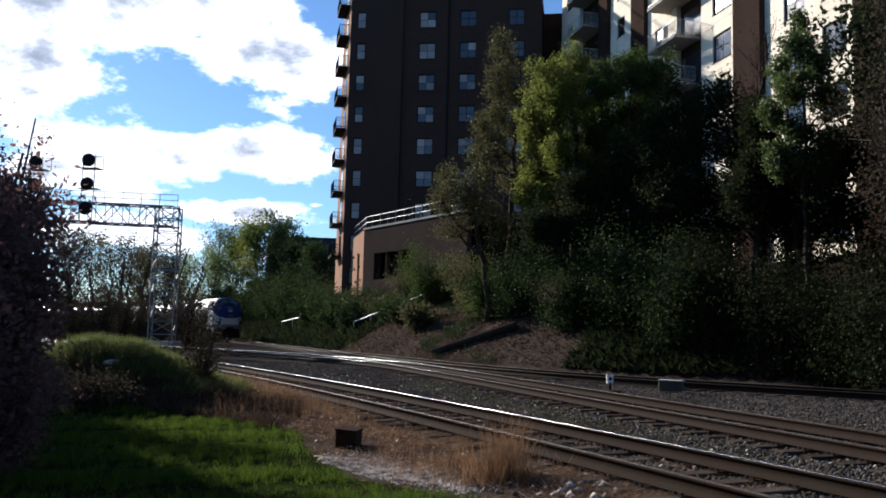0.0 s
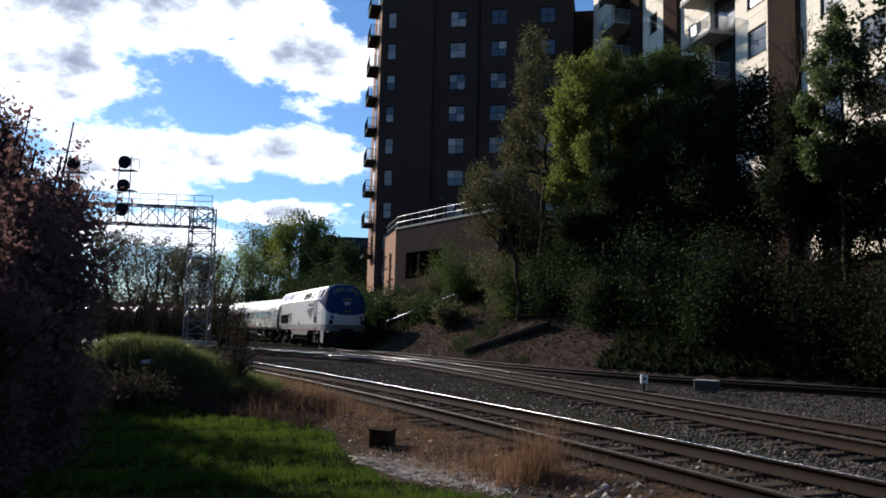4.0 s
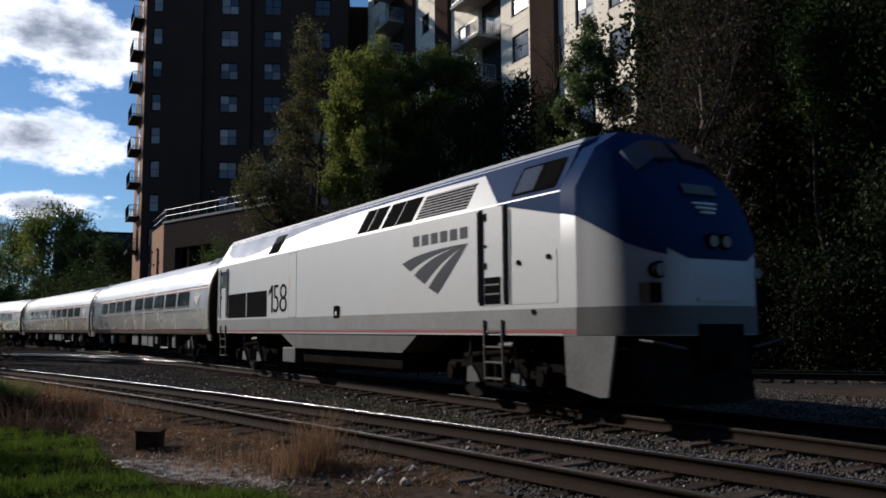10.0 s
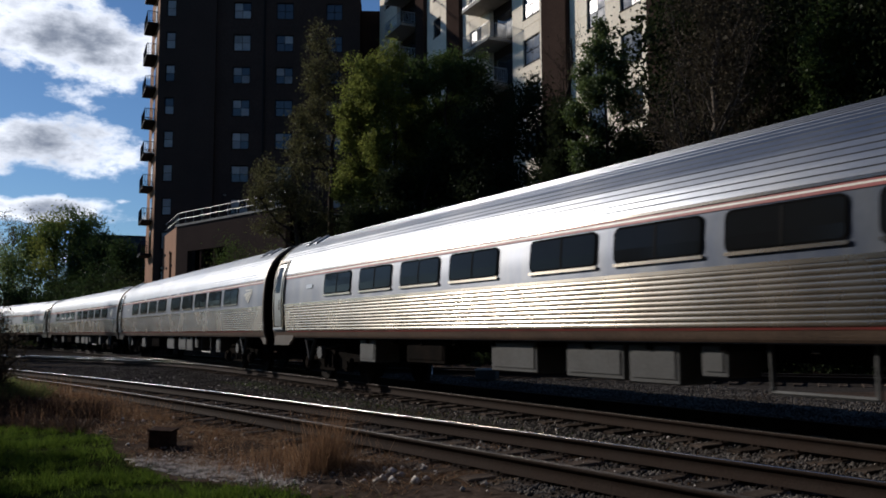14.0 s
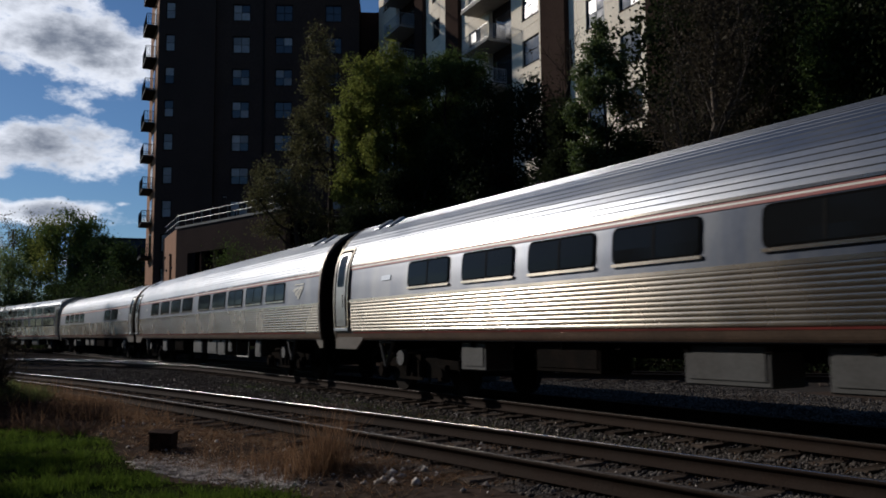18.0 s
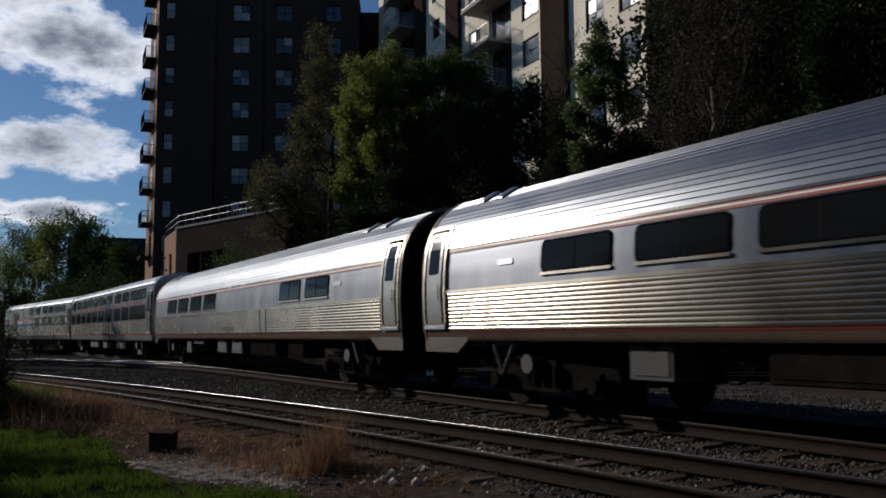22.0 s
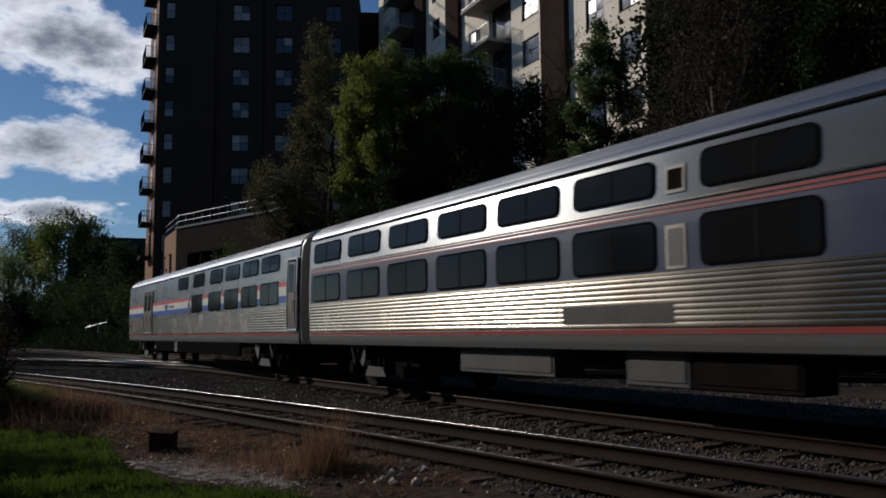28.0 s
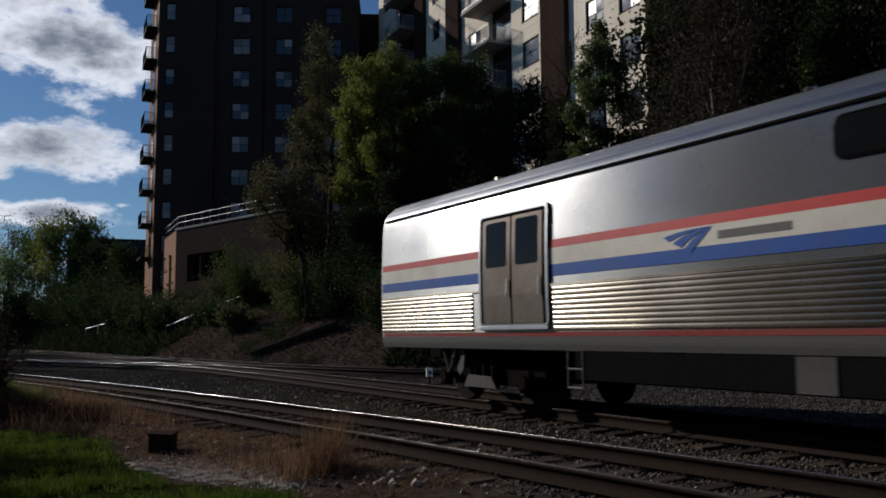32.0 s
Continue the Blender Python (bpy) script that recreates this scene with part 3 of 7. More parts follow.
def bend(points, n=60):
    """A smooth curve through a few places."""
    p = np.asarray(points, float)
    t = np.linspace(0, len(p) - 1, n * (len(p) - 1))
    m = np.gradient(p, axis=0)
    i = np.minimum(t.astype(int), len(p) - 2)
    u = (t - i)[:, None]
    return (2 * u**3 - 3 * u**2 + 1) * p[i] + (u**3 - 2 * u**2 + u) * m[i] + (-2 * u**3 + 3 * u**2) * p[i + 1] + (u**3 - u**2) * m[i + 1]


a, b = on_line(2.0), on_line(-6.0)
branch_path = bend([a, b + (-0.35, -0.1), (-6.6, 43.2), (-11.0, 48.6), (-16.5, 53.8), (-26, 61), (-45, 74)], 14)
branch_track = railway(branch_path, "branch track leaving the main line at a turnout", RAIL_TOP, (-8, 44, 14), skip=lambda x, y: y < 42)
c = on_line(-26.0)
back_path = bend([c, (-4.2, 47.2), (0.3, 37.2), (5.4, 29.6), (12.3, 23.6), (22, 16.5), (36, 5.0), (60, -20)], 14)
back_track = railway(back_path, "rusty rear track below the wooded bank", RAIL_DULL, (10, 26, 16), skip=lambda x, y: y > 38)

# ---- the train; each vehicle: x ahead, y to its left, z up from the rails ----
COACH_SIDE = [(1.10, 1.49), (1.16, 1.52), (1.30, 1.55), (1.65, 1.575), (2.0, 1.585), (2.4, 1.572), (2.75, 1.535), (2.9, 1.505), (3.1, 1.44), (3.32, 1.335), (3.54, 1.17), (3.71, 0.97), (3.86, 0.71), (3.945, 0.42), (3.985, 0.0)]
TALL_SIDE = [(0.98, 1.50), (1.1, 1.53), (1.30, 1.55), (1.9, 1.57), (2.6, 1.57), (3.3, 1.545), (3.6, 1.525), (3.68, 1.51), (3.85, 1.43), (4.02, 1.22), (4.15, 0.88), (4.24, 0.45), (4.27, 0.0)]


def side_at(shape, z):
    return float(np.interp(z, [p[0] for p in shape], [p[1] for p in shape]))


def shell(shape, x0, x1, z0=None, inset=0.0, n=3):
    """A closed body with the cross-section of shape."""
    half = []
    for (za, ya), (zb, yb) in zip(shape[:-1], shape[1:]):
        for i in range(n):
            half.append((ya + (yb - ya) * i / n, za + (zb - za) * i / n))
    half.append((0.0, shape[-1][0]))
    half = [(max(y - inset, 0), z - (inset if z > 2.5 else 0)) for y, z in half]
    outline = [(-y, z) for y, z in half] + [(y, z) for y, z in half[-2::-1]]
    bm = bmesh.new()
    prism(bm, outline, "x", x0, x1)
    return bm


def panel(shape, outline, out0, out1, side=-1):
    """A plate with an (x, z) outline that follows the side of a body, between two heights off it."""
    bm = bmesh.new()
    bm.faces.new([bm.verts.new((x, 0, z)) for x, z in outline])
    zs = [z for x, z in outline]
    for i in range(1, int((max(zs) - min(zs)) / 0.16) + 1):
        z = min(zs) + 0.16 * i
        if z < max(zs) - 0.02:
            bmesh.ops.bisect_plane(bm, geom=bm.verts[:] + bm.edges[:] + bm.faces[:], plane_co=(0, 0, z), plane_no=(0, 0, 1))
    low = bm.verts[:]
    r = bmesh.ops.extrude_face_region(bm, geom=bm.faces[:])
    high = [v for v in r["geom"] if isinstance(v, bmesh.types.BMVert)]
    for vs, out in ((low, out0), (high, out1)):
        for v in vs:
            v.co.y = side * (side_at(shape, v.co.z) + out)
    bmesh.ops.recalc_face_normals(bm, faces=bm.faces)
    return bm


def sleek(ob):
    """Smooth shading along a body, its ends kept flat."""
    for f in ob.data.polygons:
        f.use_smooth = abs(f.normal.x) < 0.5
    co = ob.data.vertices
    for e in ob.data.edges:
        e.use_edge_sharp = abs(co[e.vertices[0]].co.x - co[e.vertices[1]].co.x) < 1e-4
    return ob


def band(shape, x0, x1, z0, z1, out0, out1, side=-1, n=5):
    """A long strip of plate along a side."""
    zs = [z0 + (z1 - z0) * i / n for i in range(n + 1)]
    outline = [(side * (side_at(shape, z) + out1), z) for z in zs] + [(side * (side_at(shape, z) + out0), z) for z in zs[::-1]]
    return prism(bmesh.new(), outline, "x", x0, x1)


def fluted(shape, x0, x1, z0, z1, count, depth, side=-1, lift=0.004):
    """Corrugated sheet: rounded flutes along the body, following its curve."""
    zz = np.linspace(z0, z1, count * 6 + 1)
    outer = []
    for i, z in enumerate(zz):
        k = i % 6
        up = (0.0, 0.82, 1.0, 1.0, 1.0, 0.82)[k]
        dz, dy = side_at(shape, z + 0.02) - side_at(shape, z - 0.02), 0.04
        nl = math.hypot(dz, dy)
        oy, oz = dy / nl, -dz / nl
        outer.append((side * (side_at(shape, z) + (lift + depth * up) * oy), z + (lift + depth * up) * oz))
    inner = [(side * max(side_at(shape, z) - 0.02, 0.0), z - 0.01) for z in (z1, (z0 + z1) / 2, z0)]
    bm = bmesh.new()
    lo, hi = [[bm.verts.new((x, y, z)) for y, z in outer + inner] for x in (x0, x1)]
    n = len(lo)
    for i in range(n):
        bm.faces.new((lo[i], lo[(i + 1) % n], hi[(i + 1) % n], hi[i]))
    bm.faces.new(lo[::-1])
    bm.faces.new(hi)
    bmesh.ops.recalc_face_normals(bm, faces=bm.faces)
    return bm


def roof_flutes(shape, x0, x1, z0, count, depth):
    """Fluted roof sheet from one eave over the top to the other."""
    pts = [(-side_at(shape, z), z) for z in np.linspace(z0, shape[-1][0], 90)]
    pts = pts + [(-y, z) for y, z in pts[-2::-1]]
    p = np.array(pts)
    seg = np.concatenate([[0], np.cumsum(np.linalg.norm(np.diff(p, axis=0), axis=1))])
    s = np.array([k + f for k in range(count) for f in (0.0, 0.11, 0.5, 0.89)] + [count]) * seg[-1] / count
    y, z = np.interp(s, seg, p[:, 0]), np.interp(s, seg, p[:, 1])
    ty, tz = np.interp(s + 0.02, seg, p[:, 0]) - np.interp(s - 0.02, seg, p[:, 0]), np.interp(s + 0.02, seg, p[:, 1]) - np.interp(s - 0.02, seg, p[:, 1])
    l = np.hypot(ty, tz)
    up = np.array([(0.0, 1.0, 1.0, 1.0)[i % 4] for i in range(len(s))]) * depth + 0.004
    oy, oz = y - up * tz / l, z + up * ty / l
    bm = bmesh.new()
    rows = [[bm.verts.new((x, a, b)) for a, b in zip(oy, oz)] for x in (x0, x1)]
    for i in range(len(s) - 1):
        bm.faces.new((rows[0][i], rows[0][i + 1], rows[1][i + 1], rows[1][i]))
    cap = [[bm.verts.new((x, a, b)) for a, b in zip(y[::8] * 0.985, z[::8] - 0.03)] for x in (x0, x1)]
    for row, c in zip(rows, cap):
        bm.faces.new(row + c[::-1])
    bmesh.ops.recalc_face_normals(bm, faces=bm.faces)
    return bm


def wheelset(parent, x, radius=0.457):
    """Two flanged wheels on an axle, its middle at the hub."""
    bm = bmesh.new()
    for s in (-1, 1):
        for r, a, b in ((radius, 0.69, 0.80), (radius + 0.028, 0.665, 0.69), (radius * 0.35, 0.80, 0.84)):
            tube(bm, (0, s * a, 0), (0, s * b, 0), r, n=28)
        for k in range(6):
            t = 2 * math.pi * k / 6
            tube(bm, (radius * 0.6 * math.cos(t), s * 0.8, radius * 0.6 * math.sin(t)), (radius * 0.6 * math.cos(t), s * 0.808, radius * 0.6 * math.sin(t)), 0.05, n=8)
    tube(bm, (0, -0.7, 0), (0, 0.7, 0), 0.085, n=12)
    ob = part("wheelset", bm, WHEEL, parent, "worn steel wheels on an axle")
    ob.location = (x, 0, radius)
    return ob


def bogie(parent, x, base=2.59, loco=False, pale=False):
    """A two-axle bogie: side frames, bolster, springs, axle boxes, brake gear and wheelsets."""
    h, r = base / 2, (0.508 if loco else 0.457)
    bm = bmesh.new()
    for s in (-1, 1):
        y0, y1 = (s * 1.02, s * 1.14) if s > 0 else (s * 1.14, s * 1.02)
        prism(bm, [(-h - 0.42, 0.42), (-h - 0.36, 0.70), (-h + 0.42, 0.74), (-h + 0.62, 0.92), (h - 0.62, 0.92), (h - 0.42, 0.74), (h + 0.36, 0.70), (h + 0.42, 0.42), (h - 0.3, 0.42), (h - 0.55, 0.34), (-h + 0.55, 0.34), (-h + 0.3, 0.42)], "y", y0, y1)
        for k in (-0.28, 0, 0.28):
            tube(bm, (k, s * 1.18, 0.36), (k, s * 1.18, 0.70), 0.1, n=10)
        box(bm, -0.5, 0.5, s * 1.28 - 0.02, s * 1.28 + 0.02, 0.30, 0.36)
        tube(bm, (-h + 0.3, s * 1.2, 0.8), (h - 0.3, s * 1.2, 0.95), 0.05, n=8)
    box(bm, -0.25, 0.25, -1.2, 1.2, 0.62, 0.86)
    fr = part("bogie", bm, UNDER, parent, "dark cast steel bogie frame")
    fr.location = (x, 0, 0)
    for s in (-1,):
        for k in (-h, h):
            b = boxed(k - 0.17, k + 0.17, s * 1.26 - 0.06, s * 1.26 + 0.06, r - 0.17, r + 0.17, bevel=0.03)
            tube(b, (k, s * 1.3, r), (k, s * 1.36, r), 0.11, n=12)
            part("axle_box", b, UNDER, fr)
        if not loco:
            q = 1 if x > 0 else -1
            v = bmesh.new()
            for (xa, za), (xb, zb) in (((0.05, 1.08), (0.72, 1.08)), ((0.07, 1.08), (0.42, 0.54)), ((0.70, 1.08), (0.42, 0.54))):
                tube(v, (q * (xa + h - 0.77), s * 1.40, za), (q * (xb + h - 0.77), s * 1.40, zb), 0.045, n=6)
            part("bracket", v, GREY_BOX, fr, "pale grey triangular bracket")
            if pale:
                v = prism(bmesh.new(), [(-0.55, 0.30), (0.5, 0.30), (0.35, 0.50), (-0.4, 0.52)], "y", s * 1.34, s * 1.29)
                part("spring_plank", v, GREY_BOX, fr, "pale grey spring plank")
                v = prism(bmesh.new(), [(-1.0, 1.0), (-0.45, 1.0), (-0.5, 0.62), (-0.62, 0.5), (-0.78, 0.66)], "y", s * 1.38, s * 1.33)
                part("hanger", v, GREY_BOX, fr)
            else:
                v = bmesh.new()
                tube(v, (q * (h - 1.05), s * 1.30, 0.74), (q * (h - 1.05), s * 1.42, 0.74), 0.16, n=14)
                part("brake_cylinder", v, GREY_BOX, fr)
    if loco:
        for q in (-1, 1):
            k = q * h * 0.5
            v = bmesh.new()
            tube(v, (k, -1.3, 0.55), (k + 0.02, -1.36, 1.16), 0.018, n=6)
            tube(v, (k - 0.14, -1.34, 0.72), (k + 0.05, -1.36, 0.92), 0.016, n=6)
            part("brake_rod", v, GREY_BOX, fr)
            v = prism(bmesh.new(), [(k - 0.1, 0.34), (k + 0.32, 0.36), (k + 0.22, 0.5), (k + 0.05, 0.64), (k - 0.08, 0.60)], "y", -1.36, -1.30)
            part("brake_shoe", v, GREY_BOX, fr, "scuffed grey brake gear")
        v = bmesh.new()
        tube(v, (0.25, -1.36, 1.0), (0.7, -1.36, 1.02), 0.05, n=10)
        part("damper", v, GREY_BOX, fr)
    for k in (-h, h):
        wheelset(fr, k, r)
    return fr


def swoosh_logo(shape, parent, x, z, w, h, material, out=0.012, side=-1):
    """Three tapering curved bars that sweep up to one point."""
    def curve(p, k, q, n=7):
        return [tuple((1 - t) ** 2 * a + 2 * t * (1 - t) * b + t * t * c for a, b, c in zip(p, k, q)) for t in (i / n for i in range(n + 1))]
    bars = (((0, 0.76), (0.3, 1.0), (0.13, 0.56), (0.46, 0.92)), ((0.2, 0.46), (0.46, 0.88), (0.37, 0.24), (0.66, 0.80)), ((0.43, 0.15), (0.68, 0.74), (0.57, 0.0), (0.84, 0.6)))
    for a, ka, b, kb in bars:
        outline = curve(a, ka, (1.0, 1.0)) + curve(b, kb, (0.995, 0.985))[::-1]
        outline = [(x + w * (u - 0.5), z + h * (v - 0.5)) for u, v in outline]
        part("emblem_bar", panel(shape, outline[::-1], out - 0.003, out, side), material, parent)


def coupling(parent, x, s):
    bm = boxed(min(x, x + s * 0.52), max(x, x + s * 0.52), -0.13, 0.13, 0.72, 0.96, bevel=0.02)
    tube(bm, (x, -0.45, 0.9), (x + s * 0.45, -0.35, 0.55), 0.03, n=6)
    tube(bm, (x, 0.45, 0.9), (x + s * 0.45, 0.35, 0.55), 0.03, n=6)
    part("coupler", bm, UNDER, parent)


def diaphragm(parent, x, s, top=3.1):
    bm = bmesh.new()
    a, b = sorted((x, x + s * 0.46))
    for y in (-0.62, 0.5):
        box(bm, a, b, y, y + 0.12, 1.15, top)
    box(bm, a, b, -0.62, 0.62, top - 0.12, top + 0.05)
    box(bm, a, b, -0.5, 0.5, 1.1, 1.2)
    part("gangway", bm, RUBBER_AND_SHADE, parent, "black rubber gangway between coaches")


def coach_window(shape, parent, x0, x1, z0, z1, r, mullion=True, sill=True, side=-1, rim=RUBBER_AND_SHADE):
    m = 0.035
    fr = part("window", panel(shape, rounded(x0 - m, x1 + m, z0 - m, z1 + m, r + m * 0.6, 3), 0.004, 0.016, side), rim, parent)
    part("pane", panel(shape, rounded(x0, x1, z0, z1, r, 3), 0.016, 0.019, side), GLASS, fr, "tinted glass")
    if mullion:
        xm = (x0 + x1) / 2
        part("mullion", panel(shape, [(xm - 0.02, z0), (xm + 0.02, z0), (xm + 0.02, z1), (xm - 0.02, z1)], 0.019, 0.024, side), SLAT, fr)
    if sill:
        part("sill", panel(shape, [(x0 - m, z0 - 0.075), (x1 + m, z0 - 0.075), (x1 + m, z0 - 0.03), (x0 - m, z0 - 0.03)], 0.006, 0.03, side), STEEL, fr, "bright steel sill")


def end_door(shape, parent, x0, x1, z0, z1, leaves=1, trim=None, leaf_m=None):
    """A steel side door with a tall window, in a bright frame."""
    fr = part("door", panel(shape, rounded(x0 - 0.06, x1 + 0.06, z0 - 0.03, z1 + 0.06, 0.08), 0.0, 0.045), trim or STEEL, parent, "steel door surround")
    # flat near-black plate: the door recess is drawn by its dark colour as shade
    part("recess", panel(shape, rounded(x0, x1, z0, z1, 0.05), 0.0455, 0.0475), UNDER, fr, "dark plate round the leaf, recess shade put into its colour")
    w = (x1 - x0 - 0.1) / leaves
    for i in range(leaves):
        a = x0 + 0.05 + i * w + 0.01
        b = a + w - 0.03
        leaf = part("door_leaf", panel(shape, rounded(a + 0.06 * w / leaves, b, z0 + 0.01, z1 - 0.06, 0.03), 0.048, 0.052), leaf_m or DOOR_STEEL, fr, "dull steel door leaf")
        part("pane", panel(shape, rounded(a + 0.14 * w, b - 0.12 * w, z0 + (z1 - z0) * 0.52, z1 - 0.12, 0.06), 0.0525, 0.056), GLASS, leaf)
        hb = bmesh.new()
        tube(hb, (b - 0.06, -side_at(shape, 2.0) - 0.08, z0 + 0.45), (b - 0.06, -side_at(shape, 2.0) - 0.08, z0 + 0.75), 0.014, n=6)
        part("door_handle", hb, STEEL, leaf)
    st = boxed(x0 - 0.05, x1 + 0.05, -side_at(shape, z0) - 0.06, -side_at(shape, z0) - 0.005, z0 - 0.1, z0 - 0.035, bevel=0.008)
    part("threshold", st, STEEL_ROOF, fr)
    return fr


def roof_hatch(parent, x, y, z, tilt):
    bm = boxed(-0.13, 0.13, -0.22, 0.22, -0.02, 0.045, bevel=0.015)
    ob = part("roof_vent", bm, STEEL_ROOF, parent)
    ob.matrix_local = pose(x, y, z, tilt, 0, 0)


UNDER_BOXES = [(-6.95, -6.1, 0.57, 1), (-4.6, -3.0, 0.62, 0), (-1.37, 0.0, 0.57, 1), (0.75, 2.07, 0.56, 1), (2.16, 3.14, 0.54, 1), (3.5, 3.95, 0.67, 1), (6.52, 7.09, 0.55, 1)]


def coach_base(name, label, group=""):
    """What all the low, round-sided coaches share."""
    car = thing(name, label, "railway coach", group)
    sleek(part("body", shell(COACH_SIDE, -12.48, 12.48, inset=0.004), BAND_BLUE, car, "slate blue and steel coach body"))
    part("roof", roof_flutes(COACH_SIDE, -12.46, 12.46, 2.86, 44, 0.012), STEEL_ROOF, car, "fluted stainless steel roof")
    for s in (-1, 1):
        part("belt_rail", band(COACH_SIDE, -12.47, 12.47, 1.985, 2.045, 0.0, 0.022, s), STEEL, car, "bright belt rail")
        part("red_stripe", band(COACH_SIDE, -12.47, 12.47, 2.735, 2.775, 0.0, 0.006, s), DULL_RED, car)
        part("pale_stripe", band(COACH_SIDE, -12.47, 12.47, 2.775, 2.80, 0.0, 0.005, s), CREAM, car)
        part("red_stripe", band(COACH_SIDE, -12.47, 12.47, 2.80, 2.83, 0.0, 0.006, s), DULL_RED, car)
        part("eave_rail", band(COACH_SIDE, -12.47, 12.47, 2.832, 2.868, 0.0, 0.02, s), STEEL, car)
        part("side_sill", band(COACH_SIDE, -12.47, 12.47, 1.12, 1.285, 0.0, 0.012, s), SILL, car, "grimy steel side sill")
        part("sill_stripe", band(COACH_SIDE, -11.4, 11.4, 1.262, 1.29, 0.012, 0.017, s), FADED_RED, car, "faded red line")
    for s in (-1, 1):
        end = part("end_wall", shell(COACH_SIDE, min(s * 12.475, s * 12.52), max(s * 12.475, s * 12.52), inset=0.03), UNDER, car, "dark end wall")
        part("end_rim", shell(COACH_SIDE, min(s * 12.40, s * 12.50), max(s * 12.40, s * 12.50), inset=-0.022), RUST_STEEL, car, "rust-stained rolled steel rim")
        diaphragm(car, s * 12.5, s)
        coupling(car, s * 12.4, s)
        bogie(car, s * 9.07)
        for q in (-1, 1):
            sk = prism(bmesh.new(), [(s * 11.95, 1.15), (s * 12.5, 1.15), (s * 12.52, 0.9), (s * 12.3, 0.9)], "y", q * 1.44, q * 1.50)
            part("corner_skirt", sk, RUST_STEEL, car, "rust-stained corner skirt")
    bm = boxed(-11.9, 11.9, -0.5, 0.5, 0.85, 1.12)
    for x in np.arange(-6.5, 6.6, 1.3):
        box(bm, x - 0.05, x + 0.05, -1.4, 1.4, 1.0, 1.12)
    part("underframe", bm, UNDER, car)
    return car


def underboxes(car, rows, s=-1):
    for x0, x1, z0, pale in rows:
        b = boxed(x0, x1, s * 1.36 - 0.0, s * 0.75, z0, 1.08, bevel=0.02)
        box(b, x0 + 0.08, x1 - 0.08, s * 1.375, s * 1.36, z0 + 0.08, 1.0)
        part("equipment_box", b, GREY_BOX if pale else UNDER, car, "pale grey equipment box" if pale else "")


def apron(car, x0, x1):
    """The deeper side skirt below a vestibule, cut away towards the bogie."""
    c = 0.35
    pts = [(x0, 1.2), (x1, 1.2), (x1, 1.12), (x1 - c, 0.9), (x0, 0.9)] if x0 < 0 else [(x0, 1.2), (x1, 1.2), (x1, 0.9), (x0 + c, 0.9), (x0, 1.12)]
    part("apron", prism(bmesh.new(), pts, "y", -1.535, -1.47), RUST_STEEL, car, "rust-stained vestibule skirt")


def coach():
    """A round-sided coach with nine windows a side and one end vestibule."""
    car = coach_base("passenger_coach", "stainless steel passenger coach with fluted sides and slate blue window band", "coaches of the train")
    for s in (-1, 1):
        sleek(part("fluted_side", fluted(COACH_SIDE, -11.5, 12.47, 1.295, 1.99, 10, 0.015, s), STEEL, car, "fluted stainless steel lower side"))
    for x in (8.98, 6.97, 4.97, 2.97, 0.95, -1.63, -3.66, -5.72, -7.84):
        coach_window(COACH_SIDE, car, x - 0.79, x + 0.79, 2.23, 2.68, 0.08)
        coach_window(COACH_SIDE, car, x - 0.79, x + 0.79, 2.23, 2.68, 0.03, False, False, 1)
    end_door(COACH_SIDE, car, -12.36, -11.66, 1.42, 3.24)
    apron(car, -12.48, -10.95)
    for x in (-11.2, -10.6, 10.6, 11.4):
        roof_hatch(car, x, -0.86, 3.79, 32)
    swoosh_logo(COACH_SIDE, car, 10.9, 2.36, 0.8, 0.36, CREAM)
    part("name_bar", panel(COACH_SIDE, [(10.6, 2.575), (11.3, 2.575), (11.3, 2.61), (10.6, 2.61)], 0.004, 0.008), CREAM, car)
    part("light_bar", panel(COACH_SIDE, rounded(-9.9, -9.45, 2.40, 2.50, 0.04), 0.004, 0.012), STEEL_ROOF, car)
    underboxes(car, UNDER_BOXES)
    fr = bmesh.new()
    for a, b in (((4.58, 1.1), (4.6, 0.54)), ((5.9, 1.1), (5.9, 0.54)), ((4.6, 0.54), (5.9, 0.54))):
        tube(fr, (a[0], -1.36, a[1]), (b[0], -1.36, b[1]), 0.03, n=6)
    part("pipe_frame", fr, GREY_BOX, car)
    return car


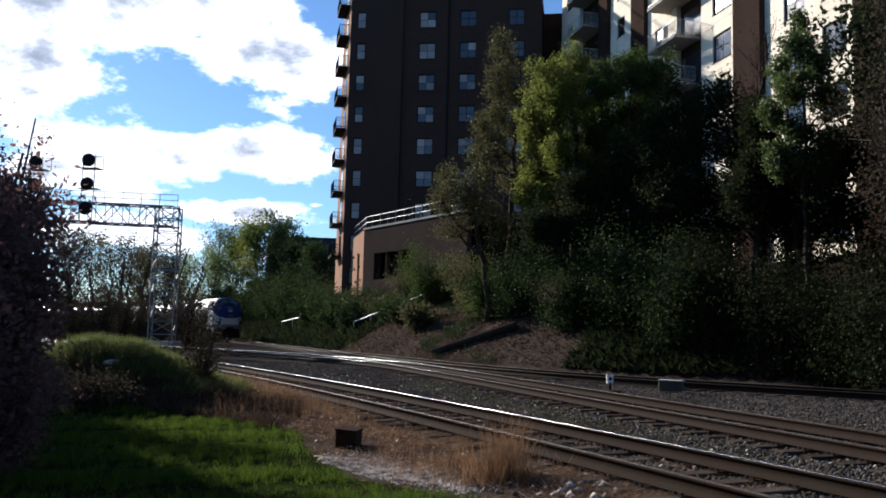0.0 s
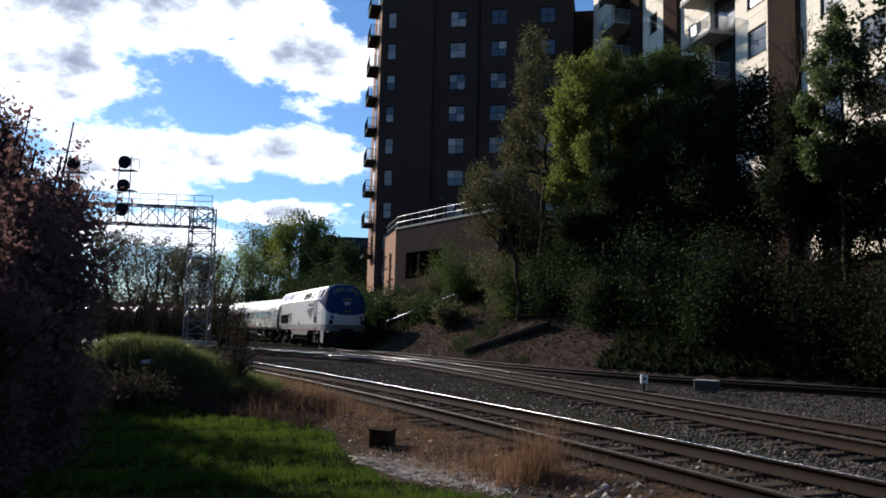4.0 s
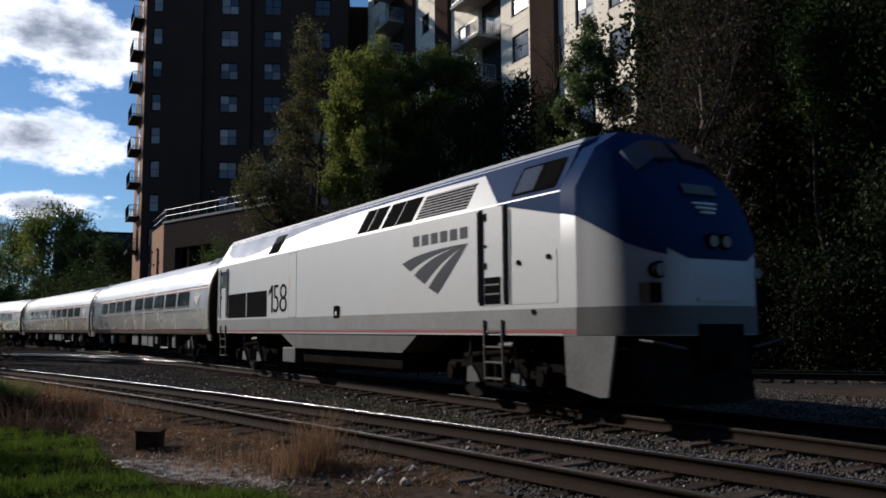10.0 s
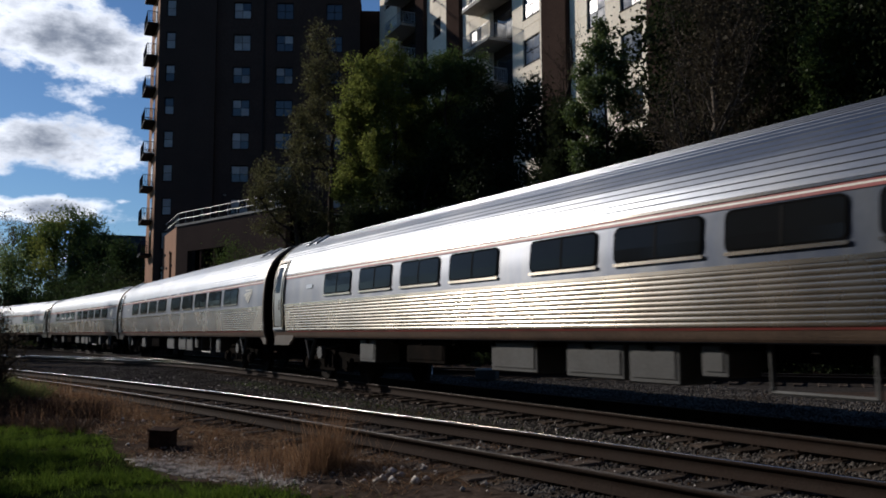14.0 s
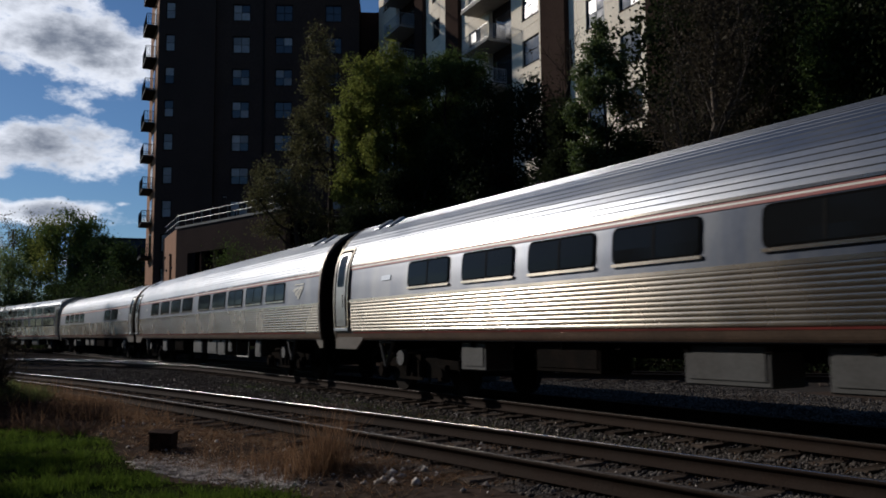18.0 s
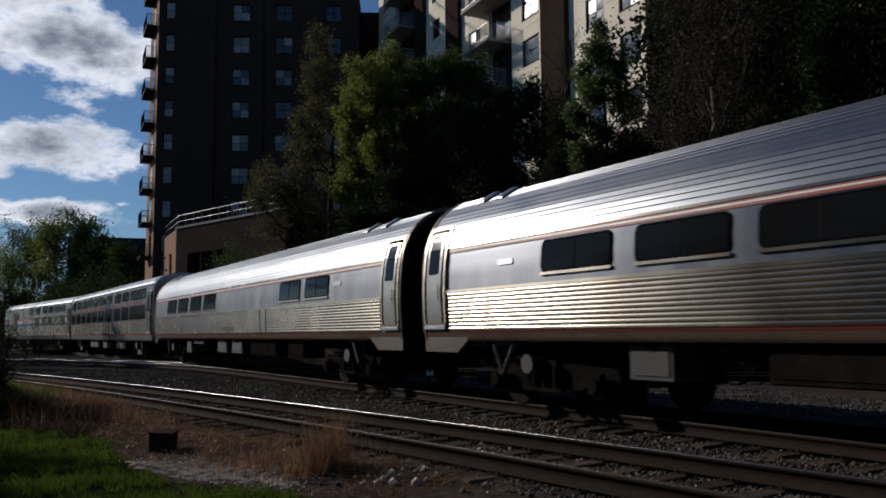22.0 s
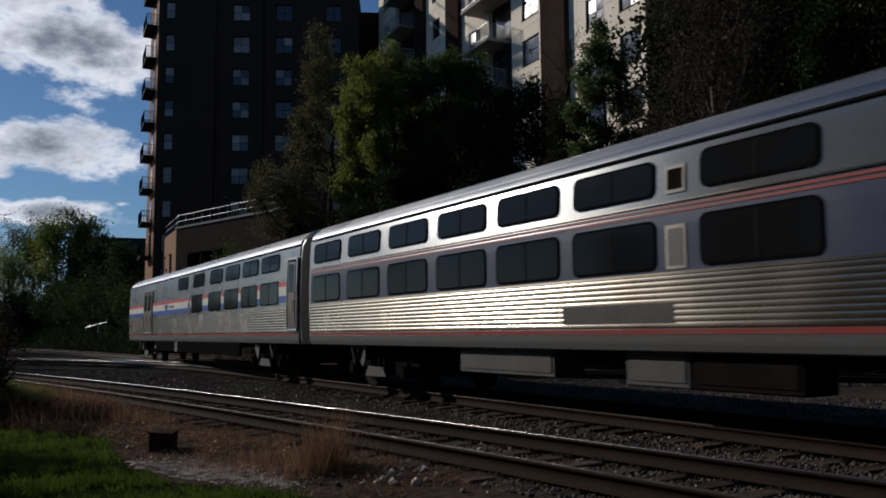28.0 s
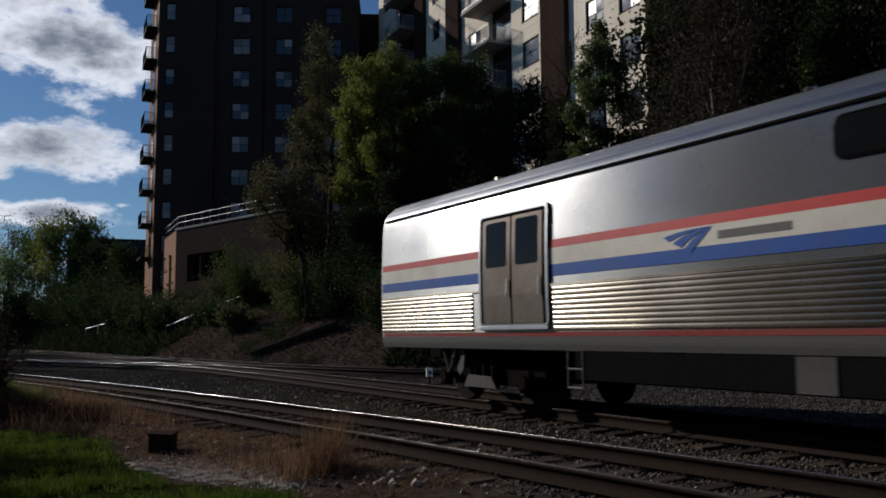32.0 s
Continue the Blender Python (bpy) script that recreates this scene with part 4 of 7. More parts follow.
def lounge():
    car = coach_base("lounge_coach", "stainless steel lounge coach with few windows and a slate blue band", "coaches of the train")
    for s in (-1, 1):
        sleek(part("fluted_side", fluted(COACH_SIDE, -12.47, 11.5, 1.295, 1.99, 10, 0.015, s), STEEL, car, "fluted stainless steel lower side"))
    for x in (7.70, 5.68, -2.88, -4.90, -6.95, -9.0):
        coach_window(COACH_SIDE, car, x - 0.79, x + 0.79, 2.22, 2.69, 0.08)
        coach_window(COACH_SIDE, car, x - 0.79, x + 0.79, 2.22, 2.69, 0.03, False, False, 1)
    end_door(COACH_SIDE, car, 11.66, 12.36, 1.42, 3.24)
    apron(car, 10.95, 12.48)
    for x in (-11.2, -10.5, 9.6, 10.6):
        roof_hatch(car, x, -0.86, 3.79, 32)
    part("light_bar", panel(COACH_SIDE, rounded(8.85, 9.3, 2.42, 2.53, 0.04), 0.004, 0.012), STEEL_ROOF, car)
    for x in (3.1, 3.66):
        part("hatch_rail", panel(COACH_SIDE, [(x, 1.32), (x + 0.05, 1.32), (x + 0.05, 1.98), (x, 1.98)], 0.018, 0.026), SILL, car, "rusty hatch rail")
    part("grab_panel", panel(COACH_SIDE, [(-1.2, 1.42), (0.4, 1.42), (0.4, 1.52), (-1.2, 1.52)], 0.018, 0.024), STEEL, car)
    underboxes(car, [(-7.0, -6.2, 0.55, 1), (-5.9, -4.4, 0.9, 1), (-2.4, -1.2, 0.62, 1), (-0.6, 0.6, 0.62, 1), (1.5, 4.0, 0.6, 0), (5.0, 6.3, 0.6, 0)])
    return car


def tall_base(name, label, flutes):
    car = thing(name, label, "railway coach", "coaches of the train")
    sleek(part("body", shell(TALL_SIDE, -12.6, 12.5, inset=0.004), SILVER_STEEL, car, "smooth silver upper body"))
    sleek(part("roof", roof_flutes(TALL_SIDE, -12.58, 12.48, 3.71, 3, 0.002), STEEL_ROOF, car, "smooth grey steel roof"))
    for s in (-1, 1):
        for a, b in flutes:
            sleek(part("fluted_side", fluted(TALL_SIDE, a, b, 1.30, 1.99, 9, 0.014, s), STEEL, car, "fluted stainless steel lower side"))
        part("gutter", band(TALL_SIDE, -12.5, 12.45, 3.665, 3.70, 0.0, 0.03, s), UNDER, car, "dark drip rail")
        part("side_sill", band(TALL_SIDE, -12.58, 12.48, 1.0, 1.21, 0.0, 0.012, s), GREY_PAINT, car, "grimy steel side sill")
        part("sill_stripe", band(TALL_SIDE, -12.5, 12.4, 1.215, 1.285, 0.0, 0.008, s), DULL_RED, car, "faded red sill stripe")
        end = shell(TALL_SIDE, min(s * 12.5, s * 12.62), max(s * 12.5, s * 12.62), inset=0.03)
        part("end_wall", end, DOOR_STEEL if s > 0 else SILVER_STEEL, car)
        coupling(car, s * 12.5, s)
        bogie(car, s * 9.07, pale=True)
    diaphragm(car, 12.5, 1)
    bm = boxed(-11.9, 11.9, -0.5, 0.5, 0.8, 1.02)
    part("underframe", bm, UNDER, car)
    return car


def sleeper():
    car = tall_base("sleeping_car", "tall silver sleeping car with two rows of windows and red stripes", [(-12.55, 11.55)])
    for s in (-1, 1):
        part("belt_rail", band(TALL_SIDE, -12.5, 12.4, 1.99, 2.03, 0.0, 0.022, s), STEEL, car)
        part("blue_band", band(TALL_SIDE, -12.5, 12.4, 2.03, 2.79, 0.0, 0.003, s), WINDOW_BAND, car, "dark blue window band")
        for z in (2.80, 2.865):
            part("red_stripe", band(TALL_SIDE, -12.5, 12.4, z, z + 0.034, 0.0, 0.006, s), DULL_RED, car)
        part("belt_moulding", band(TALL_SIDE, -12.5, 12.4, 2.935, 2.96, 0.0, 0.02, s), STEEL, car)
    for x in (1.67, -0.85, -2.93, -5.01, -7.13, -9.28, -11.45, 4.2, 6.3, 8.4, 10.2):
        coach_window(TALL_SIDE, car, x - 0.82, x + 0.82, 3.09, 3.52, 0.1, True, False)
        coach_window(TALL_SIDE, car, x - 0.84, x + 0.84, 2.10, 2.70, 0.1, True, False)
    for z0, z1 in ((2.06, 2.64), (3.06, 3.43)):
        v = part("vent_panel", panel(TALL_SIDE, [(0.2, z0), (0.56, z0), (0.56, z1), (0.2, z1)], 0.004, 0.012), STEEL, car)
        part("vent_grille", panel(TALL_SIDE, [(0.25, z0 + 0.05), (0.51, z0 + 0.05), (0.51, z1 - 0.05), (0.25, z1 - 0.05)], 0.013, 0.016), GREY_PAINT if z0 < 3 else UNDER, v)
    end_door(TALL_SIDE, car, 11.6, 12.35, 1.42, 3.3, 1, STEEL_ROOF, RUST_STEEL)
    part("name_plate", panel(TALL_SIDE, [(-2.0, 1.36), (0.3, 1.36), (0.3, 1.62), (-2.0, 1.62)], 0.016, 0.020), GREY_BOX, car, "plain grey plate on the fluted side")
    underboxes(car, [(-5.38, -2.5, 0.53, 1), (-0.87, 0.35, 0.5, 1), (0.36, 2.06, 0.5, 0), (3.2, 5.6, 0.52, 1)])
    return car


def baggage_dorm():
    car = tall_base("baggage_dormitory_car", "tall silver dormitory and luggage car with red, cream and blue stripes", [(-12.55, -8.95), (-6.6, 11.55)])
    for s in (-1, 1):
        for z0, z1, m in ((2.59, 2.72, RED), (2.33, 2.59, CREAM), (2.15, 2.33, BLUE)):
            part("side_stripe", band(TALL_SIDE, -12.55, 12.4, z0, z1, 0.0, 0.004 + (0.001 if m is CREAM else 0), s), m, car)
        part("belt_rail", band(TALL_SIDE, -12.5, 12.4, 1.99, 2.03, 0.0, 0.022, s), STEEL, car)
    for x in (-0.87, 1.67, 4.12, 6.14, 8.12, 10.08):
        coach_window(TALL_SIDE, car, x - 0.78, x + 0.78, 3.11, 3.54, 0.1, True, False)
    for x in (1.52, 4.03, 6.08, 8.08, 10.05):
        coach_window(TALL_SIDE, car, x - 0.80, x + 0.80, 2.14, 2.74, 0.1, True, False)
    v = part("vent_panel", panel(TALL_SIDE, [(0.12, 2.04), (0.46, 2.04), (0.46, 2.74), (0.12, 2.74)], 0.006, 0.014), STEEL, car)
    end_door(TALL_SIDE, car, 11.7, 12.4, 1.42, 3.3, 1, STEEL_ROOF, RUST_STEEL)
    end_door(TALL_SIDE, car, -8.6, -6.74, 1.42, 3.28, 2, STEEL_ROOF, RUST_STEEL)
    swoosh_logo(TALL_SIDE, car, -3.8, 2.42, 0.82, 0.3, BLUE)
    part("name_bar", panel(TALL_SIDE, [(-3.3, 2.40), (-2.24, 2.40), (-2.24, 2.50), (-3.3, 2.50)], 0.006, 0.009), GREY_PAINT, car)
    for x in (-9.0, -2.4):
        b = bmesh.new()
        tube(b, (x, -0.9, 4.02), (x, -0.9, 4.16), 0.09, n=10)
        part("roof_vent", b, STEEL, car)
    lad = bmesh.new()
    for x in (-6.35, -6.0):
        tube(lad, (x, -1.5, 1.15), (x, -1.5, 0.42), 0.018, n=6)
    for z in (0.44, 0.72, 1.0):
        tube(lad, (-6.35, -1.5, z), (-6.0, -1.5, z), 0.018, n=6)
    part("step_ladder", lad, GREY_BOX, car)
    part("skirt", boxed(-6.2, 6.9, -1.5, -1.4, 0.55, 1.0, bevel=0.02), SKIRT, car, "long dark equipment skirt")
    part("hatch", boxed(-2.32, -1.82, -1.515, -1.5, 0.57, 0.98), GREY_BOX, car)
    for y in (-1.1, 1.1):
        b = bmesh.new()
        tube(b, (-12.6, y, 2.5), (-12.68, y, 2.5), 0.08, n=12)
        part("tail_lamp", b, RED, car)
    return car


# ---- locomotive ----
LOCO_SIDE = [(1.18, 1.50), (1.3, 1.50), (2.5, 1.50), (3.38, 1.50), (3.40, 1.495), (4.14, 1.09), (4.27, 0.98), (4.36, 0.6), (4.39, 0.0)]


def crease(bm):
    """Smooth shading, kept sharp at the cab's corner and at strong bends."""
    for f in bm.faces:
        f.smooth = True
    for e in bm.edges:
        e.smooth = not (all(abs(v.co.x - 8.80) < 0.02 for v in e.verts) or len(e.link_faces) < 2 or e.calc_face_angle(0) > 0.6)
    return bm


def locomotive():
    car = thing("locomotive", "silver and navy diesel locomotive with a sloping nose", "locomotive")
    part("body", shell(LOCO_SIDE, -10.04, 8.45), SILVER, car, "silver-grey painted body")
    # cab and nose: rings from the cab's back to the tip
    rings = []
    for x, top, w, zs in ((8.45, 4.40, 1.50, 3.40), (8.80, 4.36, 1.50, 3.38), (9.05, 4.19, 1.44, 3.26), (9.35, 3.89, 1.39, 3.06), (9.65, 3.52, 1.28, 2.82), (9.88, 3.14, 1.12, 2.58), (10.05, 2.78, 0.90, 2.40), (10.16, 2.48, 0.60, 2.26)):
        k = (top - zs) / 0.93
        rings.append([(x, -w, 1.18), (x, -w, 1.60), (x, -w, (1.60 + zs) / 2), (x, -w, zs), (x, -w + 0.42 * min(1, k) * w / 1.5, zs + 0.68 * (top - zs)), (x, -0.40 * w, top - 0.03), (x, 0, top)])
    bm = bmesh.new()
    grid = []
    for r in rings:
        full = r + [(x, -y, z) for x, y, z in r[-2::-1]]
        grid.append([bm.verts.new(p) for p in full])
    for a, b in zip(grid[:-1], grid[1:]):
        for i in range(len(a) - 1):
            bm.faces.new((a[i], a[i + 1], b[i + 1], b[i]))
        bm.faces.new((a[0], b[0], b[-1], a[-1]))
    bm.faces.new(grid[-1])
    bm.faces.new(grid[0][::-1])
    bmesh.ops.recalc_face_normals(bm, faces=bm.faces)
    nose = part("nose", crease(bm), SILVER, car, "sloped nose, silver below and navy above")
    # navy upper nose: a skin a little proud of the nose, down to a shallow V
    def skin(low, high, grow=0.007):
        bm = bmesh.new()
        rows = []
        for r in rings:
            full = r + [(px, -y, z) for px, y, z in r[-2::-1]]
            lo, hi = low(r[0][0]), high
            pts = [(x + grow, y * (1 + grow / 1.4), min(max(z, lo), hi) + (grow if lo < z < hi else 0)) for x, y, z in full]
            rows.append([bm.verts.new(p) for p in pts])
        for a, b in zip(rows[:-1], rows[1:]):
            for i in range(len(a) - 1):
                if len({tuple(round(c, 4) for c in v.co) for v in (a[i], a[i + 1], b[i + 1], b[i])}) == 4:
                    bm.faces.new((a[i], a[i + 1], b[i + 1], b[i]))
        tip = [v for v in rows[-1]]
        bm.faces.new(tip)
        bmesh.ops.remove_doubles(bm, verts=bm.verts, dist=0.001)
        bmesh.ops.dissolve_degenerate(bm, edges=bm.edges, dist=0.001)
        return crease(bm)
    part("nose_cap", skin(lambda x: float(np.interp(x, [8.45, 8.8, 9.3, 9.65, 10.16], [3.04, 2.96, 2.70, 2.49, 2.26])), 9.0), NAVY, nose, "navy painted upper nose")
    part("nose_band", skin(lambda x: 1.19, 1.60, 0.006), GREY_PAINT, nose, "mid grey lower nose band")
    # navy roof, dipping down the sloping side towards the rear and on the cab side
    def slope_panel(pts, m, name="roof_paint", out=0.006):
        part(name, panel(LOCO_SIDE, pts, 0.001, out), m, car)
    part("roof_paint", roof_flutes(LOCO_SIDE, -9.9, 8.46, 4.07, 2, 0.001), NAVY_ROOF, car, "navy painted roof")
    slope_panel([(-9.8, 4.13), (-9.6, 3.80), (-8.8, 3.60), (-7.4, 3.52), (-6.0, 3.60), (-4.4, 3.78), (-2.6, 3.95), (0.0, 4.04), (3.0, 4.08), (5.85, 4.06), (5.85, 4.13)], NAVY_ROOF)
    slope_panel([(6.75, 3.41), (8.45, 3.41), (8.45, 4.13), (5.85, 4.13), (5.85, 4.06)], NAVY)
    slope_panel([(6.72, 3.38), (8.45, 3.03), (8.45, 3.38)], NAVY)
    for s in (-1, 1):
        part("lower_band", band(LOCO_SIDE, -10.0, 8.79, 1.27, 1.60, 0.0, 0.009, s), BAND_GREY, car, "light grey lower band")
        part("red_stripe", band(LOCO_SIDE, -10.0, 8.79, 1.215, 1.265, 0.0, 0.010, s), DULL_RED, car)
    bm = prism(bmesh.new(), [(-4.07, 1.22), (-2.88, 0.80), (3.2, 0.80), (3.95, 1.22)], "y", -1.47, 1.47)
    part("fuel_tank_skirt", bm, GREY_BOX, car, "grey trapezoid tank skirt")
    part("fuel_tank", boxed(-2.7, 3.0, -1.3, 1.3, 0.38, 0.82, bevel=0.08), UNDER, car)
    part("tool_box", boxed(-3.9, -2.95, -1.42, -0.9, 0.40, 0.80, bevel=0.02), GREY_BOX, car, "grey box")
    # grilles
    def grille(x0, x1, z0, z1, slats, frame_m=SILVER):
        g = part("grille", panel(LOCO_SIDE, [(x0, z0), (x1, z0), (x1, z1), (x0, z1)], 0.001, 0.006), RUBBER_AND_SHADE, car, "black louvred grille")
        bm = bmesh.new()
        for i in range(slats):
            z = z0 + (z1 - z0) * (i + 0.5) / slats
            y = -side_at(LOCO_SIDE, z) - 0.006
            vs = [bm.verts.new(p) for p in ((x0, y, z - 0.012), (x1, y, z - 0.012), (x1, y - 0.008, z + 0.004), (x0, y - 0.008, z + 0.004), (x1, y, z + 0.016), (x0, y, z + 0.016))]
            bm.faces.new((vs[0], vs[1], vs[2], vs[3]))
            bm.faces.new((vs[3], vs[2], vs[4], vs[5]))
        part("louvre_screen", bm, frame_m, g)
        xm = (x0 + x1) / 2
        if z0 > 3 and x0 > 0 and frame_m is not SILVER:
            part("grille_post", panel(LOCO_SIDE, [(xm - 0.015, z0), (xm + 0.015, z0), (xm + 0.015, z1), (xm - 0.015, z1)], 0.016, 0.022), GREY_PAINT, g)
    grille(-8.79, -6.98, 1.65, 2.41, 16, SLAT)
    grille(-6.88, -5.04, 1.65, 2.41, 16, SLAT)
    grille(-5.05, -4.2, 3.44, 3.99, 10, SLAT)
    grille(1.05, 2.15, 3.44, 3.99, 9, SLAT)
    grille(2.28, 3.65, 3.44, 3.99, 9, SLAT)
    grille(3.8, 5.7, 3.46, 3.96, 8, SILVER)
    # doors, rails and ladders
    def loco_door(x0, x1, z0, z1):
        d = part("door", panel(LOCO_SIDE, rounded(x0, x1, z0, z1, 0.04), 0.001, 0.01), SILVER, car, "silver side door")
        part("door_seam", panel(LOCO_SIDE, [(x0 - 0.03, z0), (x0, z0), (x0, z1), (x0 - 0.03, z1)], 0.001, 0.008), UNDER, d)
        if x0 < 0:
            part("pane", panel(LOCO_SIDE, rounded(x0 + 0.1, x1 - 0.1, z1 - 0.62, z1 - 0.08, 0.05), 0.011, 0.018), GLASS, d)
        for k, z in enumerate((z0 + 0.62, z0 + 1.0, z1 - 0.22)):
            part("latch", panel(LOCO_SIDE, rounded(x0 + 0.03, x0 + 0.10, z, z + (0.12, 0.05, 0.14)[k], 0.015), 0.011, 0.02), RUBBER_AND_SHADE, d)
        for x in (x0 - 0.10, x1 + 0.10):
            # flat black strip: the recess shade behind the handrail is in its colour
            part("handrail_recess", panel(LOCO_SIDE, rounded(x - 0.06, x + 0.06, z0, z1 + 0.0, 0.04), 0.001, 0.006), RUBBER_AND_SHADE, d)
            b = bmesh.new()
            tube(b, (x, -1.56, z0 + 0.05), (x, -1.56, z1 - 0.04), 0.014, n=8)
            part("handrail", b, GREY_PAINT, d)
        b = bmesh.new()
        for x in (x0 + 0.02, x1 - 0.02):
            tube(b, (x, -1.53, z0 - 0.25), (x, -1.50, 0.42), 0.022, n=6)
        for z in (0.45, 0.72, 0.98, 1.24):
            box(b, x0 + 0.02, x1 - 0.02, -1.53, -1.42, z - 0.014, z + 0.014)
        part("ladder", b, GREY_BOX, car, "steel step ladder")
    loco_door(-9.62, -9.0, 1.66, 3.28)
    loco_door(6.32, 6.9, 1.68, 3.36)
    # flat black plate; the shade of the step recess is its colour
    part("door_window_low", panel(LOCO_SIDE, rounded(6.36, 6.84, 1.70, 2.16, 0.03), 0.012, 0.016), RUBBER_AND_SHADE, car, "black plate below the door, step recess shade in its colour")
    for z in (1.86, 2.02):
        part("step", boxed(6.38, 6.82, -1.53, -1.516, z, z + 0.025), GREY_PAINT, car)
    w = part("cab_window", panel(LOCO_SIDE, rounded(7.1, 8.3, 3.47, 3.99, 0.05), 0.0065, 0.012), RUBBER_AND_SHADE, car, "cab side window in a dark frame")
    part("pane", panel(LOCO_SIDE, rounded(7.16, 7.68, 3.52, 3.95, 0.03), 0.0125, 0.016), SCREEN_GLASS, w)
    part("pane", panel(LOCO_SIDE, rounded(7.74, 8.24, 3.52, 3.95, 0.03), 0.015, 0.019), RUBBER_AND_SHADE, w)
    part("access_panel", panel(LOCO_SIDE, rounded(7.15, 8.35, 1.68, 2.5, 0.02), 0.001, 0.006), SILVER, car)
    for x, z in ((7.35, 2.36), (8.15, 2.4), (7.75, 1.55)):
        b = bmesh.new()
        tube(b, (x, -1.505, z), (x, -1.53, z), 0.045, n=10)
        part("latch", b, UNDER, car)
    part("panel_seam", panel(LOCO_SIDE, rounded(-3.265, -2.685, 1.605, 3.325, 0.02), 0.0005, 0.0025), GREY_PAINT, car)
    part("side_panel", panel(LOCO_SIDE, rounded(-3.25, -2.70, 1.62, 3.31, 0.02), 0.001, 0.005), SILVER, car)
    part("yellow_mark", panel(LOCO_SIDE, [(-3.21, 2.38), (-3.16, 2.38), (-3.16, 2.68), (-3.21, 2.68)], 0.006, 0.009), YELLOW, car)
    # flat black plate; the shade of the filler recess is its colour
    f = part("fuel_filler", panel(LOCO_SIDE, rounded(-0.2, 0.16, 1.54, 1.84, 0.05), 0.006, 0.01), RUBBER_AND_SHADE, car, "black plate with the fuel filler, recess shade in its colour")
    b = bmesh.new()
    tube(b, (-0.02, -1.505, 1.66), (-0.02, -1.53, 1.66), 0.06, n=12)
    part("filler_cap", b, STEEL, f)
    # road number and emblem
    part("road_number", panel(LOCO_SIDE, [(-4.64, 1.76), (-4.525, 1.76), (-4.525, 2.53), (-4.62, 2.53), (-4.85, 2.37), (-4.85, 2.25), (-4.64, 2.38)], 0.001, 0.009), SLAT, car, "dark painted figure of the number 158")
    for digit, x0, x1 in (("5", -4.47, -4.05), ("8", -3.96, -3.40)):
        cu = bpy.data.curves.new("number", "FONT")
        cu.body, cu.size, cu.extrude, cu.offset = digit, 1.0, 0.004, -0.012
        tmp = new("number_text", cu)
        me = bpy.data.meshes.new_from_object(tmp.evaluated_get(bpy.context.evaluated_depsgraph_get()))
        bpy.data.objects.remove(tmp)
        bpy.data.curves.remove(cu)
        us, vs = [v.co.x for v in me.vertices], [v.co.y for v in me.vertices]
        for v in me.vertices:
            v.co.x = x0 + (v.co.x - min(us)) / (max(us) - min(us)) * (x1 - x0)
            v.co.y = (v.co.y - min(vs)) / (max(vs) - min(vs)) * 0.77
        num = part_of("road_number", me, SLAT, car, "dark painted figure of the number 158")
        num.matrix_local = pose(0, -1.506, 1.76, 90, 0, 0)
    swoosh_logo(LOCO_SIDE, car, 4.55, 2.38, 2.5, 0.87, EMBLEM, out=0.006)
    for i in range(6):
        x = 3.76 + i * 0.355
        part("name_bar", panel(LOCO_SIDE, [(x, 2.91), (x + 0.26, 2.91), (x + 0.26, 3.12), (x, 3.12)], 0.001, 0.005), EMBLEM, car, "plain dark bar above the emblem")
    # nose details
    for k in (-1, 1):
        bm = bmesh.new()
        up = [bm.verts.new((9.12, k * y, z)) for y, z in ((0.07, 4.12), (0.52, 4.09), (0.90, 3.90))]
        dn = [bm.verts.new((9.43, k * y, z)) for y, z in ((0.07, 3.80), (0.52, 3.77), (0.90, 3.53))]
        for i in range(2):
            bm.faces.new((up[i], up[i + 1], dn[i + 1], dn[i]))
        bmesh.ops.translate(bm, vec=(0.055, 0, 0.055), verts=bm.verts)
        r = bmesh.ops.extrude_face_region(bm, geom=bm.faces[:])
        bmesh.ops.translate(bm, vec=(-0.03, 0, -0.03), verts=[v for v in r["geom"] if isinstance(v, bmesh.types.BMVert)])
        bmesh.ops.recalc_face_normals(bm, faces=bm.faces)
        part("windscreen", bm, SCREEN_GLASS, nose, "dark windscreen pane")
        bm = bmesh.new()
        tube(bm, (9.5, k * 0.4, 3.74), (9.3, k * 0.25, 4.0), 0.012, n=5)
        part("wiper", bm, RUBBER_AND_SHADE, nose)
    bm = boxed(-0.015, 0.015, -0.33, 0.33, -0.09, 0.09)
    ob = part("number_board", bm, GREY_PAINT, nose, "pale number board")
    ob.matrix_local = pose(9.82, 0, 3.32, 0, -31, 0)
    for i, (w0, z0) in enumerate(((0.5, 3.10), (0.42, 3.03), (0.3, 2.96))):
        bm = boxed(-0.012, 0.012, -w0 / 2, w0 / 2, -0.018, 0.018)
        ob = part("emblem_bar", bm, CREAM, nose)
        ob.matrix_local = pose(9.925 + 0.034 * i, 0, z0, 0, -26, 0)
    for y in (-0.13, 0.13):
        b = bmesh.new()
        tube(b, (10.08, y, 2.52), (10.21, y, 2.52), 0.115, n=16)
        hl = part("headlight", b, RUBBER_AND_SHADE, nose)
        b = bmesh.new()
        tube(b, (10.21, y, 2.52), (10.222, y, 2.52), 0.085, n=16)
        part("lens", b, LAMP, hl, "dim headlight")
    for y in (-1.0, 1.0):
        b = bmesh.new()
        tube(b, (9.82, y, 2.10), (10.02, y, 2.10), 0.12, n=16)
        dl = part("ditch_light", b, RUBBER_AND_SHADE, nose)
        b = bmesh.new()
        tube(b, (10.02, y, 2.10), (10.03, y, 2.10), 0.09, n=16)
        part("lens", b, LENS, dl)
        part("vent", boxed(9.8, 10.0, y - 0.2, y + 0.2, 1.64, 1.92), RUBBER_AND_SHADE, nose)
        b = bmesh.new()
